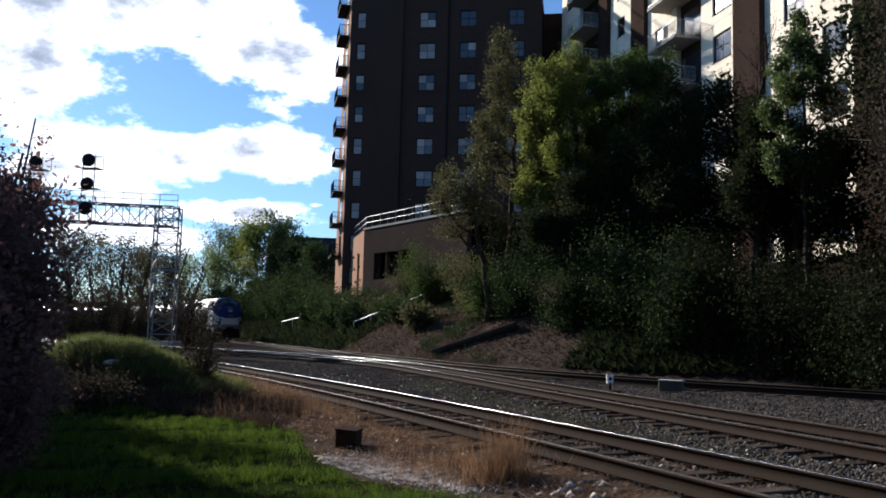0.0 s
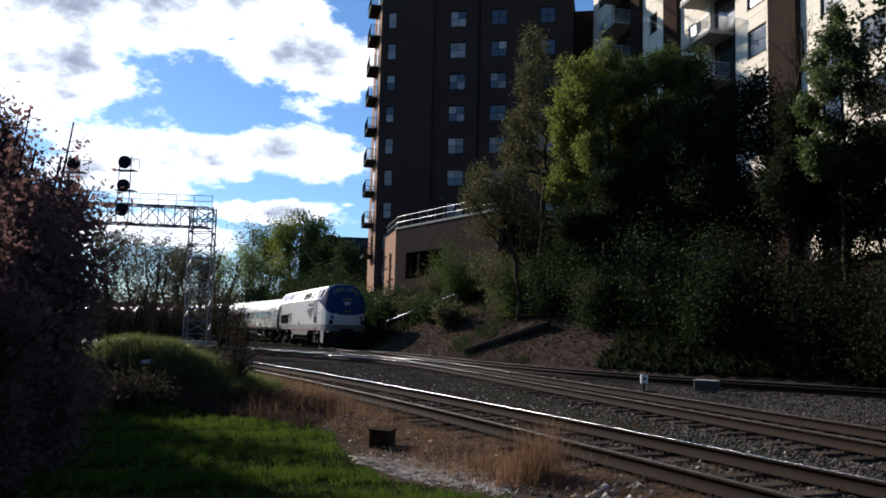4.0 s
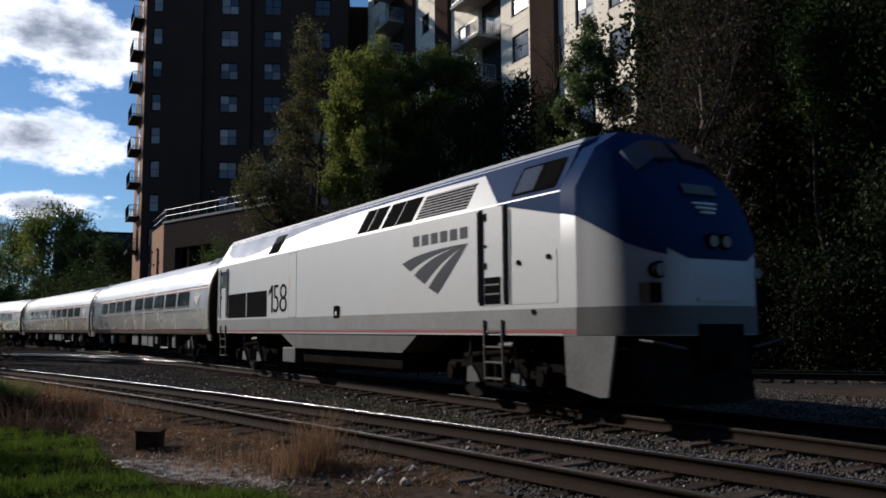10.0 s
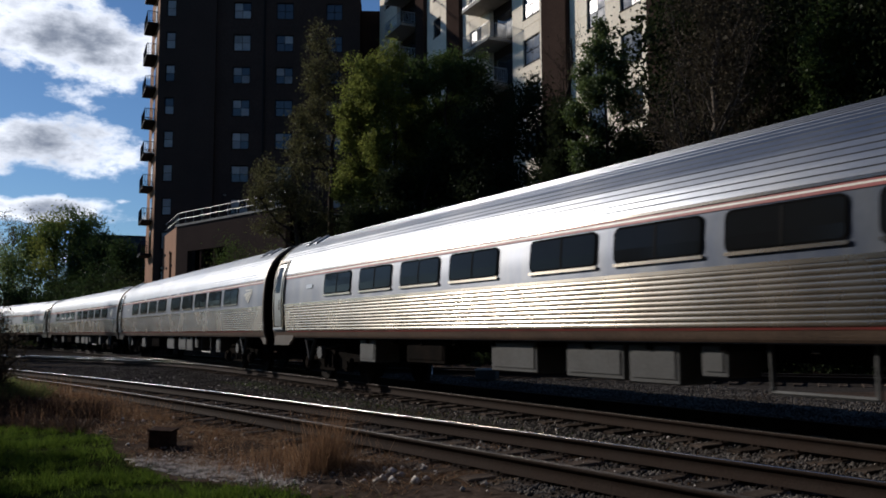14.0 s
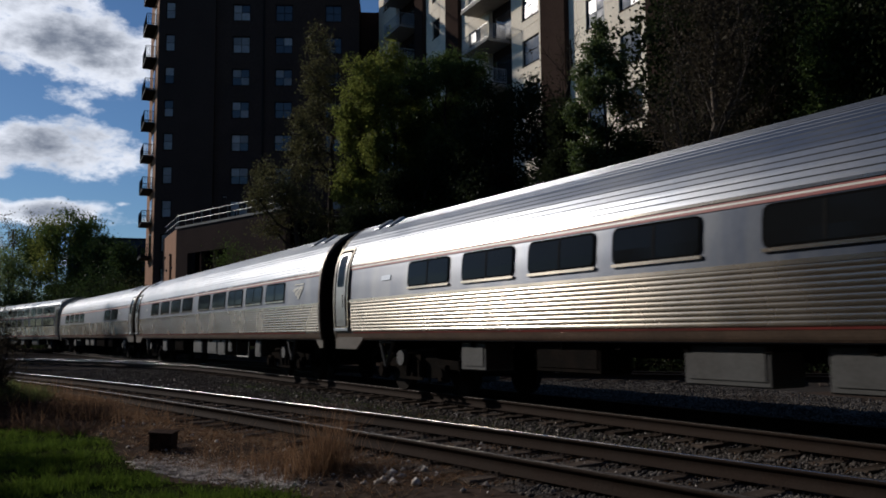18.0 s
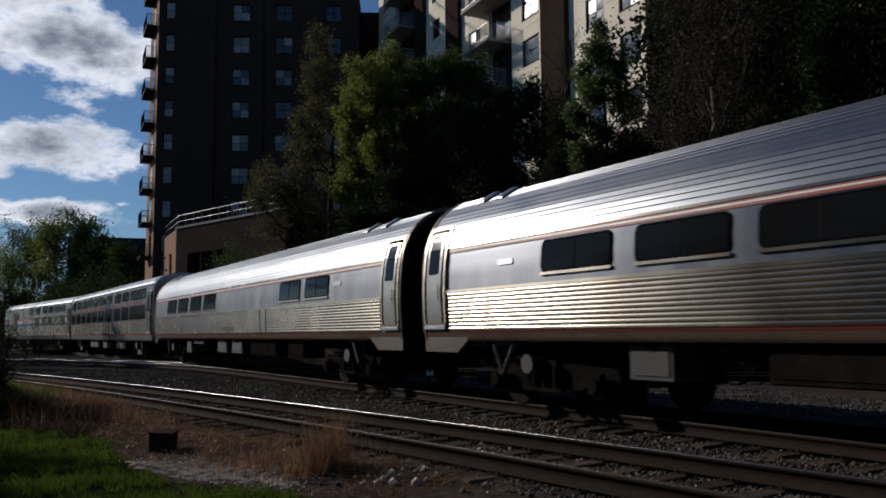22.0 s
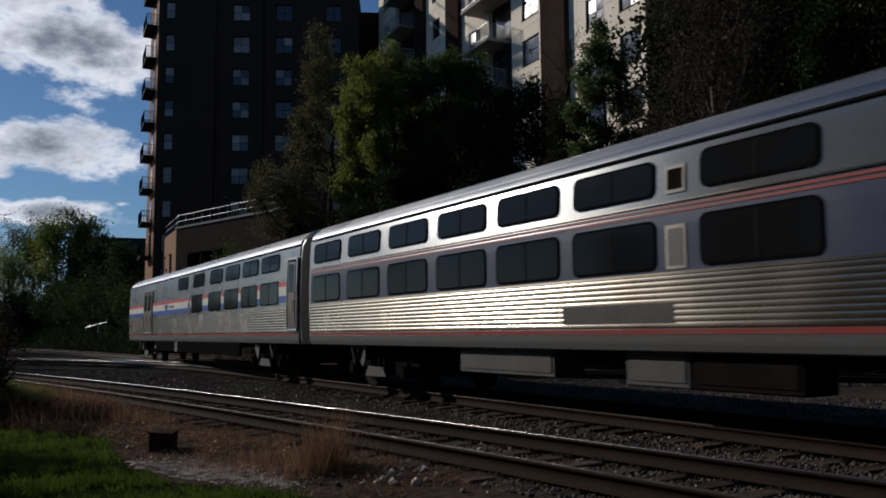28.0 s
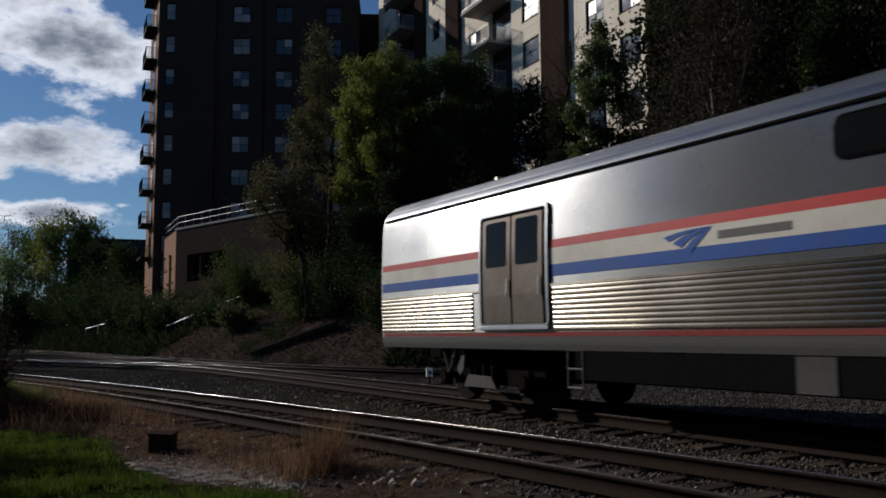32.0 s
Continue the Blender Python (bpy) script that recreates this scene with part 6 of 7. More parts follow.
rag = thing("white_litter", "scrap of white litter lying on the grassy mound", "litter", at=pose(-7.9, 18.6, float(ground_z(-7.9, 18.6)) + 0.04, 14, 5, 20))
part("sheet", boxed(-0.24, 0.24, -0.14, 0.14, 0, 0.05, bevel=0.02), WHITE, rag)
for ax, ay, bx, by, h in ((-7.2, 62.0, -2.0, 58.0, 0.9), (-18.5, 92.0, -12.4, 84.0, 1.0), (-5.2, 70.0, 3.0, 60.0, 1.0)):
    fence = thing("guard_rail", "pale steel guard rail on thin posts along the bank", "guard rail", "bank guard rails")
    b = bmesh.new()
    za, zb = float(ground_z(ax, ay)), float(ground_z(bx, by))
    tube(b, (ax, ay, za + h), (bx, by, zb + h), 0.05, n=6)
    part("rail", b, GALV, fence)
    for i in range(5):
        x, y = ax + (bx - ax) * i / 4, ay + (by - ay) * i / 4
        b = bmesh.new()
        z = float(ground_z(x, y))
        tube(b, (x, y, z - 0.2), (x, y, za + h + (zb - za) * i / 4), 0.035, n=5)
        part("post", b, GALV, fence)


# ---- a pigeon ----
BIRD = thing("pigeon", "grey pigeon in flight with beating wings", "bird")
bm = bmesh.new()
for (xa, ra), (xb, rb) in zip(((-0.13, 0.02), (-0.06, 0.055), (0.03, 0.065), (0.1, 0.045), (0.14, 0.03)), ((-0.06, 0.055), (0.03, 0.065), (0.1, 0.045), (0.14, 0.03), (0.175, 0.008))):
    tube(bm, (xa, 0, 0), (xb, 0, 0), ra, rb, n=10)
part("body", bm, TRIM, BIRD)
part("tail", prism(bmesh.new(), [(-0.26, -0.07), (-0.26, 0.07), (-0.1, 0.03), (-0.1, -0.03)], "z", -0.006, 0.006), TRIM, BIRD)
for k in (1, -1):
    pts = [(0.07, 0), (0.09, 0.14), (0.05, 0.33), (-0.03, 0.34), (-0.05, 0.18), (-0.08, 0.03)]
    w = part("wing", prism(bmesh.new(), [(u, k * v) for u, v in pts], "z", -0.005, 0.005), GREY_BOX, BIRD)
    w.location = (0.02, k * 0.035, 0.02)

# ---- plants ----
def unit(v):
    return v / np.maximum(np.linalg.norm(v, axis=-1, keepdims=True), 1e-9)


def limbs_mesh(segs, material, sides=5):
    """Tapered limbs, one open tube for each segment (p, q, r0, r1)."""
    s = np.array([(*p, *q, a, b) for p, q, a, b in segs])
    p, q, r0, r1 = s[:, :3], s[:, 3:6], s[:, 6], s[:, 7]
    d = unit(q - p)
    ref = np.where(np.abs(d[:, 2:3]) > 0.9, [[1.0, 0, 0]], [[0, 0, 1.0]])
    u = unit(np.cross(d, ref))
    w = np.cross(d, u)
    a = np.arange(sides) * 2 * np.pi / sides
    ring = u[:, None] * np.cos(a)[None, :, None] + w[:, None] * np.sin(a)[None, :, None]
    lo, hi = p[:, None] + ring * r0[:, None, None], q[:, None] + ring * r1[:, None, None]
    v = np.concatenate([lo, hi], 1).reshape(-1, 3)
    base = np.arange(len(s))[:, None] * 2 * sides
    i = np.arange(sides)
    j = (i + 1) % sides
    f = np.stack([base + i, base + j, base + sides + j, base + sides + i], -1).reshape(-1, 4)
    return indexed("limbs", v, f, material)


def leaves_mesh(rng, centres, size, material, flat=0.0):
    """A small pointed leaf at each place, turned at random."""
    n = len(centres)
    u = rng.normal(size=(n, 3))
    u[:, 2] -= flat
    u = unit(u)
    w = unit(np.cross(u, rng.normal(size=(n, 3))))
    l = size * rng.uniform(0.6, 1.3, (n, 1))
    k = l * rng.uniform(0.45, 0.7, (n, 1))
    c = centres
    v = np.stack([c - u * l * 0.5, c + w * k * 0.5 - u * l * 0.05, c + u * l * 0.5, c - w * k * 0.5 - u * l * 0.05], 1)
    return soup("crown", v, 4, material)


def grow(rng, h, spread, low, limbs, twigs, lean=0.0, up=0.75, trunk=0.02):
    """The limbs of a tree: trunk, boughs, branches; returns segments and the twig ends."""
    segs, tips = [], []
    n = 9
    path = np.zeros((n + 1, 3))
    path[:, 2] = np.linspace(0, h * 0.94, n + 1)
    path[1:, :2] += np.cumsum(rng.normal(0, 0.018 * h, (n, 2)), 0)
    path[:, 0] += lean * path[:, 2]
    rad = trunk * h * (1 - np.linspace(0, 0.93, n + 1)) ** 0.8
    for i in range(n):
        segs.append((path[i], path[i + 1], rad[i], rad[i + 1]))
    for k in range(limbs):
        f = low + (0.97 - low) * (k + rng.uniform(0, 1)) / limbs
        at = np.array([np.interp(f * h * 0.94, path[:, 2], path[:, c]) for c in range(3)])
        g = (f - low) / (1 - low)
        reach = spread * (0.35 + 1.15 * math.sin(math.pi * min(0.97, 0.18 + 0.75 * g))) * rng.uniform(0.6, 1.1) * (0.75 if g < 0.15 else 1)
        az = k * 2.4 + rng.uniform(-0.5, 0.5)
        d = np.array([math.cos(az), math.sin(az), up * rng.uniform(0.5, 1.3) + g * 0.8])
        d /= np.linalg.norm(d)
        p, r = at, max(0.012, np.interp(f, np.linspace(0, 0.94, n + 1), rad) * 0.5)
        m = 4
        for i in range(m):
            d = d + np.array([0, 0, 0.12]) + rng.normal(0, 0.13, 3)
            d /= np.linalg.norm(d)
            q = p + d * reach / m
            r2 = r * 0.68
            segs.append((p, q, r, r2))
            for _ in range(twigs if i else max(1, twigs // 2)):
                e = d + rng.normal(0, 0.75, 3)
                e[2] += 0.25
                e /= np.linalg.norm(e)
                a = p + (q - p) * rng.uniform(0, 1)
                b = a + e * reach * rng.uniform(0.14, 0.34)
                segs.append((a, b, r2 * 0.5, 0.006))
                tips.append((a, b))
            p, r = q, r2
        tips.append((p - d * 0.3, p))
    return segs, tips


def tree(label, x, y, h, spread, leaf, count, size, seed, low=0.25, limbs=16, twigs=4, puff=0.32, lean=0.0, up=0.75, z=None, name="tree", bare=None, group="trees on the bank", sparse=1.0):
    rng = np.random.RandomState(seed)
    z = float(ground_z(x, y)) if z is None else z
    top = thing(name, label, "tree" if name != "bush" else "bush", group, at=pose(x, y, z - 0.15))
    segs, tips = grow(rng, h, spread, low, limbs, twigs, lean, up)
    part_of("trunk", limbs_mesh(segs, bare or BARK), None, top, "trunk, boughs and twigs")
    if count:
        pick = rng.randint(0, len(tips), count)
        if sparse < 1:
            keep = rng.permutation(len(tips))[: int(len(tips) * sparse)]
            pick = keep[rng.randint(0, len(keep), count)]
        t = rng.uniform(0.15, 1.1, (count, 1))
        a, b = np.array([q[0] for q in tips])[pick], np.array([q[1] for q in tips])[pick]
        c = a + (b - a) * t + rng.normal(0, puff, (count, 3)) * np.array([1, 1, 0.8])
        part_of("crown", leaves_mesh(rng, c, size, leaf), None, top, "crown of small leaves")
    return top


def bush(label, x, y, h, r, leaf, count, size, seed, bare=None, group="bushes", z=None, name="bush"):
    """Many stems from one root, leafy all round."""
    rng = np.random.RandomState(seed)
    z = float(ground_z(x, y)) if z is None else z
    top = thing(name, label, "bush", group, at=pose(x, y, z - 0.1))
    segs, tips = [], []
    for k in range(16):
        az, tilt = rng.uniform(0, 6.28), rng.uniform(0.05, 0.75)
        d = np.array([math.cos(az) * tilt, math.sin(az) * tilt, 1.0])
        d /= np.linalg.norm(d)
        p = rng.normal(0, 0.12 * r, 3) * (1, 1, 0)
        ln = h * rng.uniform(0.55, 1.0)
        rad = 0.018 * h * rng.uniform(0.5, 1)
        for i in range(5):
            d = d + rng.normal(0, 0.16, 3)
            d /= np.linalg.norm(d)
            q = p + d * np.array([r / h * 1.5, r / h * 1.5, 1]) * ln / 5
            segs.append((p, q, rad, rad * 0.7))
            for _ in range(4):
                e = rng.normal(0, 1, 3)
                e[2] = abs(e[2]) * 0.6
                e /= np.linalg.norm(e)
                a = p + (q - p) * rng.uniform(0, 1)
                b = a + e * r * rng.uniform(0.2, 0.5)
                segs.append((a, b, rad * 0.3, 0.004))
                tips.append((a, b))
            p, rad = q, rad * 0.7
    part_of("branchwork", limbs_mesh(segs, bare or TWIG), None, top, "bare brown stems")
    if count:
        pick = rng.randint(0, len(tips), count)
        t = rng.uniform(0.1, 1.1, (count, 1))
        a, b = np.array([q[0] for q in tips])[pick], np.array([q[1] for q in tips])[pick]
        c = a + (b - a) * t + rng.normal(0, 0.12 * r, (count, 3))
        c[:, 2] = np.maximum(c[:, 2], 0.02)
        part_of("foliage", leaves_mesh(rng, c, size, leaf), None, top, "small dense leaves")
    return top


def lobed_tree(label, x, y, lobes, leaf, count, size, seed, tuft=0.17, bare=None, group="trees on the bank", trunk=0.2, name="tree"):
    """A tree whose boughs end in rounded masses of leaf: each mass (across, height, half width, half height) in metres."""
    rng = np.random.RandomState(seed)
    z0 = float(ground_z(x, y)) - 0.15
    top = thing(name, label, "tree", group, at=pose(x, y, z0))
    right, deep = np.array([0.980, -0.198, 0]), np.array([0.198, 0.980, 0])
    high = max(l[1] for l in lobes) - z0
    lean = [l for l in lobes if l[1] - z0 > high * 0.8]
    tip = right * np.mean([l[0] for l in lean]) + np.array([0, 0, high])
    n = 10
    path = np.array([tip * (i / n) * np.array([i / n, i / n, 1]) for i in range(n + 1)])
    path[1:, :2] += np.cumsum(rng.normal(0, 0.012 * high, (n, 2)), 0)
    rad = trunk * (1 - 0.92 * np.arange(n + 1) / n)
    segs = [(path[i], path[i + 1], rad[i], rad[i + 1]) for i in range(n)]
    tips, weight = [], []
    for across, z, rx, rz in lobes:
        c = right * across + deep * rng.uniform(-0.9, 0.9) * rx + np.array([0, 0, z - z0])
        f = np.clip((c[2] - 1.2 * rz - 0.35 * np.hypot(c[0], c[1])) / high, 0.08, 0.9)
        p = np.array([np.interp(f * high, path[:, 2], path[:, k]) for k in range(3)])
        r = max(0.03, float(np.interp(f, np.arange(n + 1) / n, rad)) * 0.55)
        bow = (p + c) / 2 + np.array([0, 0, -0.12 * np.linalg.norm(c - p)]) + rng.normal(0, 0.12, 3)
        segs += [(p, bow, r, r * 0.7), (bow, c, r * 0.7, r * 0.35)]
        m = int(26 + 16 * rx * rz)
        for _ in range(m):
            d = unit(rng.normal(size=3))
            out = rng.uniform(0.45, 1.0) ** 0.6 * rng.choice([0.85, 1.0, 1.12])
            e = c + (right * d[0] * rx + deep * d[1] * rx * 0.95 + np.array([0, 0, d[2] * rz])) * out
            g = bow + (c - bow) * rng.uniform(0.3, 1.0)
            segs.append((g, e, r * 0.16, 0.005))
            tips.append((g, e))
            weight.append(rx * rz / m * rng.choice([0.3, 1.0, 1.7]))
    part_of("trunk", limbs_mesh(segs, bare or BARK), None, top, "trunk, boughs and twigs")
    w = np.array(weight)
    pick = rng.choice(len(tips), count, p=w / w.sum())
    a, b = np.array([q[0] for q in tips])[pick], np.array([q[1] for q in tips])[pick]
    t = 1 - np.abs(rng.normal(0, 0.22, (count, 1)))
    c = a + (b - a) * t + rng.normal(0, tuft, (count, 3))
    part_of("crown", leaves_mesh(rng, c, size, leaf), None, top, "crown of small leaves in clumps")
    return top


def seen(px, depth):
    """A place by its bearing (the column of the resting view) and distance ahead."""
    a = radians(-11.39) - math.atan((px - 784) / 1500)
    d = depth / math.cos(math.atan((px - 784) / 1500))
    return -math.sin(a) * d, math.cos(a) * d


# the wooded bank, from the terrace to beside the camera: column, depth, height, spread ...
x, y = seen(575, 50)
lobed_tree("tall slim tree with sparse bronze spring leaves", x, y, [(-0.33, 18.72, 0.87, 1.27), (-0.73, 16.89, 1.13, 1.33), (0.5, 16.54, 0.93, 1.27), (-0.5, 14.8, 1.27, 1.27), (0.67, 14.03, 0.8, 1.27), (-1.5, 13.68, 0.8, 1.13), (-0.77, 12.3, 1.27, 1.13), (0.23, 10.93, 1.13, 1.27), (-2.1, 12.3, 0.6, 0.67)], LEAF_OLIVE, 15000, 0.13, 21, 0.2, trunk=0.26)
x, y = seen(690, 46)
lobed_tree("rounded tree in bright fresh spring leaf", x, y, [(0.0, 16.35, 0.98, 1.47), (-1.23, 15.0, 1.47, 1.59), (-2.09, 13.14, 1.29, 1.47), (0.0, 13.71, 1.78, 1.78), (-1.84, 10.91, 1.41, 1.47), (-0.25, 11.1, 1.59, 1.59), (-2.39, 9.27, 0.98, 1.17), (-0.67, 8.96, 1.47, 1.17), (0.98, 12.28, 1.23, 1.69)], LEAF_SPRING, 46000, 0.14, 22, 0.17, trunk=0.24)
x, y = seen(790, 45)
lobed_tree("broad olive-green tree on the bank", x, y, [(-0.15, 15.71, 1.26, 1.2), (-1.2, 14.7, 1.08, 1.26), (0.9, 14.95, 1.14, 1.14), (0.0, 13.38, 1.86, 1.56), (1.65, 13.29, 0.78, 1.44), (-1.44, 12.44, 1.02, 1.44), (0.45, 11.26, 1.56, 1.32), (-1.5, 10.27, 1.14, 1.2), (1.85, 15.2, 0.75, 1.05)], LEAF_MID, 40000, 0.14, 23, 0.2, trunk=0.24)
x, y = seen(545, 48)
lobed_tree("leaning tree with open dark boughs and few leaves", x, y, [(-2.34, 10.61, 1.02, 0.83), (-1.38, 9.29, 1.41, 1.09), (-2.85, 8.96, 0.77, 0.9), (-2.34, 7.6, 1.22, 0.9), (-0.48, 8.57, 1.22, 1.09), (-0.74, 10.54, 0.96, 0.9), (0.48, 7.6, 1.28, 1.09)], LEAF_OLIVE, 11000, 0.13, 24, 0.2, trunk=0.3)
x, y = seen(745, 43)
lobed_tree("tree below the bright crowns, shade put into its leaf colour", x, y, [(-1.58, 7.14, 1.38, 1.09), (0.43, 8.6, 1.2, 1.2), (1.35, 9.63, 0.97, 1.2), (2.32, 8.75, 1.03, 1.26), (0.57, 6.94, 1.58, 1.09), (-1.29, 8.75, 0.86, 1.03), (-3.01, 6.85, 1.03, 0.92), (2.44, 6.99, 1.29, 1.15)], LEAF_SHADE, 40000, 0.15, 25, 0.28)
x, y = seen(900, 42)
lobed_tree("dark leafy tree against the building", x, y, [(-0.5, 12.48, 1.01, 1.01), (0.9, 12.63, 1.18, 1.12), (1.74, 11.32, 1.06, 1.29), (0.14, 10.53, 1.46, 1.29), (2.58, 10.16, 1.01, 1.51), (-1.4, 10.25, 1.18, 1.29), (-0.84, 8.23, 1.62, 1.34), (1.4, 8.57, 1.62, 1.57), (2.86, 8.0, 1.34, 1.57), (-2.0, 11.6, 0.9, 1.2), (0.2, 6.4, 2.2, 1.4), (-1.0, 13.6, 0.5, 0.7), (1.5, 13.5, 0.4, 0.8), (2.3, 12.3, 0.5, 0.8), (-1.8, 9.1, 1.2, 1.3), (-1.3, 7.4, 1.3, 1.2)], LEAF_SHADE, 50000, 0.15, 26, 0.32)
x, y = seen(985, 38)
tree("bare tall twiggy tree", x, y, 14.0, 2.2, LEAF_BROWN, 500, 0.12, 27, low=0.25, limbs=22, twigs=5, up=1.4)
x, y = seen(1085, 35)
lobed_tree("ivy-hung tree with glossy fluttering leaves", x, y, [(-0.23, 13.98, 0.28, 0.65), (-0.44, 12.94, 0.58, 0.65), (-1.0, 12.15, 0.51, 0.75), (0.26, 12.15, 0.63, 0.75), (-0.58, 11.22, 0.98, 0.75), (0.63, 10.73, 0.61, 0.89), (-1.28, 10.44, 0.51, 0.75), (-0.21, 9.76, 0.93, 0.75), (0.86, 9.23, 0.61, 0.65), (-0.93, 8.51, 0.89, 0.89), (0.35, 8.03, 0.98, 0.89)], LEAF_GLOSSY, 27000, 0.13, 28, 0.15, trunk=0.16)
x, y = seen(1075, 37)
lobed_tree("leafy tree on the bank, its shade put into the leaf colour", x, y, [(-1.36, 8.84, 0.84, 0.99), (-0.25, 8.46, 0.99, 1.04), (0.99, 8.67, 0.89, 0.99), (1.85, 9.23, 0.59, 1.09), (-0.86, 6.95, 1.23, 1.23), (0.86, 6.7, 1.36, 1.23), (-1.8, 10.38, 0.49, 1.13), (-2.22, 7.7, 0.86, 1.48)], LEAF_SHADE, 42000, 0.15, 33, 0.28)
x, y = seen(1255, 31)
tree("tall dark tree with bronze buds", x, y, 15.0, 2.6, LEAF_BROWN, 11000, 0.11, 29, low=0.12, limbs=30, twigs=9, puff=0.3, up=1.0, bare=TWIG_PALE)
x, y = seen(1330, 28)
tree("dark twiggy tree above the track", x, y, 14.0, 3.0, LEAF_BROWN, 16000, 0.12, 30, low=0.1, limbs=30, twigs=9, puff=0.3, bare=TWIG_PALE)
x, y = seen(1490, 26)
lobed_tree("green tree at the end of the bank", x, y, [(0.0, 11.22, 0.61, 0.69), (-0.43, 10.3, 0.61, 0.61), (0.43, 10.39, 0.61, 0.69), (-0.09, 9.39, 0.78, 0.61), (0.61, 9.21, 0.61, 0.69), (-0.69, 9.39, 0.43, 0.43), (0.1, 8.2, 1.1, 0.8)], LEAF_MID, 12000, 0.11, 31, 0.14, trunk=0.15)
x, y = seen(1640, 24)
tree("dark tree at the end of the bank", x, y, 12.0, 3.0, LEAF_SHADE, 16000, 0.18, 32, low=0.15, limbs=20, puff=0.4)
# towards the right the undergrowth takes LEAF_SHADE, with shade in the leaf colour
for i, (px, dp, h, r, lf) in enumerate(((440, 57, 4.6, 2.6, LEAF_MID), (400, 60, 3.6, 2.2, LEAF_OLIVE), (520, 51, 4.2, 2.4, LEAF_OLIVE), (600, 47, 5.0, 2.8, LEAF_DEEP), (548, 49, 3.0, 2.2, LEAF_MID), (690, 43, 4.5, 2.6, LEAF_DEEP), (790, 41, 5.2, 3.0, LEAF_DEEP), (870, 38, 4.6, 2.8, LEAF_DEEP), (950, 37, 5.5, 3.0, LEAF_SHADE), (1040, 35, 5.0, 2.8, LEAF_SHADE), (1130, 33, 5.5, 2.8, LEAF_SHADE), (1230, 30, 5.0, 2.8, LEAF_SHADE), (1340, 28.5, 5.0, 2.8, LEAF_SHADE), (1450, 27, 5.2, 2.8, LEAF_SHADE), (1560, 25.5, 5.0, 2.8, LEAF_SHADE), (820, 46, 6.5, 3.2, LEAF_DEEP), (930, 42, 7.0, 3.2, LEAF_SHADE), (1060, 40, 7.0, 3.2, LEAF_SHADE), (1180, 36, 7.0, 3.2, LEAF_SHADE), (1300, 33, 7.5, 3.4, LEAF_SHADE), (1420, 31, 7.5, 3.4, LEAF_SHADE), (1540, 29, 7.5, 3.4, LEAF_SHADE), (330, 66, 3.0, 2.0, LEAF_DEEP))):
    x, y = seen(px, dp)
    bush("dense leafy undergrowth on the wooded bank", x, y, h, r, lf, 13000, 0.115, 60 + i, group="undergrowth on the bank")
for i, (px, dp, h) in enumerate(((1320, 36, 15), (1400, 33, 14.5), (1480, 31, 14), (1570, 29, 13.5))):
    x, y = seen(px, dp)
    tree("dark tree behind the others, shade put into its leaf colour", x, y, h, 3.6, LEAF_SHADE, 22000, 0.26, 400 + i, low=0.05, limbs=26, twigs=5, puff=0.6)
# beyond the curve
for i, (px, dp, h, s, lf, n) in enumerate(((10, 118, 11, 3.6, LEAF_PALE, 4500), (55, 122, 12, 4.0, LEAF_MID, 9000), (100, 116, 12.5, 4.2, LEAF_SPRING, 10000), (145, 112, 12.0, 4.0, LEAF_MID, 10000), (180, 106, 8.0, 3.2, LEAF_DEEP, 7000), (-40, 120, 11, 4, LEAF_PALE, 4000), (-90, 116, 11.5, 4, LEAF_OLIVE, 4000), (-140, 112, 11, 4, LEAF_OLIVE, 4000), (228, 96, 6.2, 3.0, LEAF_DEEP, 5000), (30, 150, 16, 5, LEAF_OLIVE, 4000), (-120, 150, 16, 5, LEAF_OLIVE, 4000), (-210, 100, 12, 4, LEAF_OLIVE, 4000), (-300, 90, 12, 4, LEAF_OLIVE, 4000))):
    x, y = seen(px, dp)
    tree("tree in young leaf beyond the curve", x, y, h, s, lf, n, 0.32, 120 + i, low=0.12, limbs=18, puff=0.6, group="trees beyond the curve")
for i, (px, dp, h) in enumerate(((-60, 78, 9.5), (-95, 74, 9.0), (-125, 80, 10), (-165, 72, 9), (-205, 70, 9.5), (-30, 84, 9), (-250, 66, 9.5), (-300, 62, 9))):
    x, y = seen(px, dp)
    tree("bare brown tree with a haze of twigs", x, y, h, 2.4, LEAF_BROWN, 900, 0.16, 150 + i, low=0.1, limbs=22, twigs=6, up=1.2, group="bare trees by the branch line")
for i, (px, dp, h, r) in enumerate(((190, 92, 4.0, 2.6), (235, 84, 3.2, 2.2), (265, 76, 2.6, 1.8), (280, 70, 2.2, 1.5), (130, 100, 3.5, 3.0))):
    x, y = seen(px, dp)
    bush("dark bush beside the main track", x, y, h, r, LEAF_DEEP, 5000, 0.2, 170 + i, group="bushes by the curve")
for i, (px, dp, h, r) in enumerate(((300, 70, 2.4, 1.8), (320, 64, 2.0, 1.6), (345, 60, 2.2, 1.6), (365, 57, 2.0, 1.5), (250, 88, 3.6, 2.4), (215, 96, 4.2, 2.6), (300, 78, 2.6, 2.0), (390, 54, 1.8, 1.4), (420, 51, 1.6, 1.4), (170, 104, 4.5, 3.0))):
    x, y = seen(px, dp)
    bush("low dark brush at the foot of the bank", x, y, h, r, LEAF_DEEP if i % 2 else LEAF_OLIVE, 4000, 0.16, 180 + i, group="bushes by the curve")
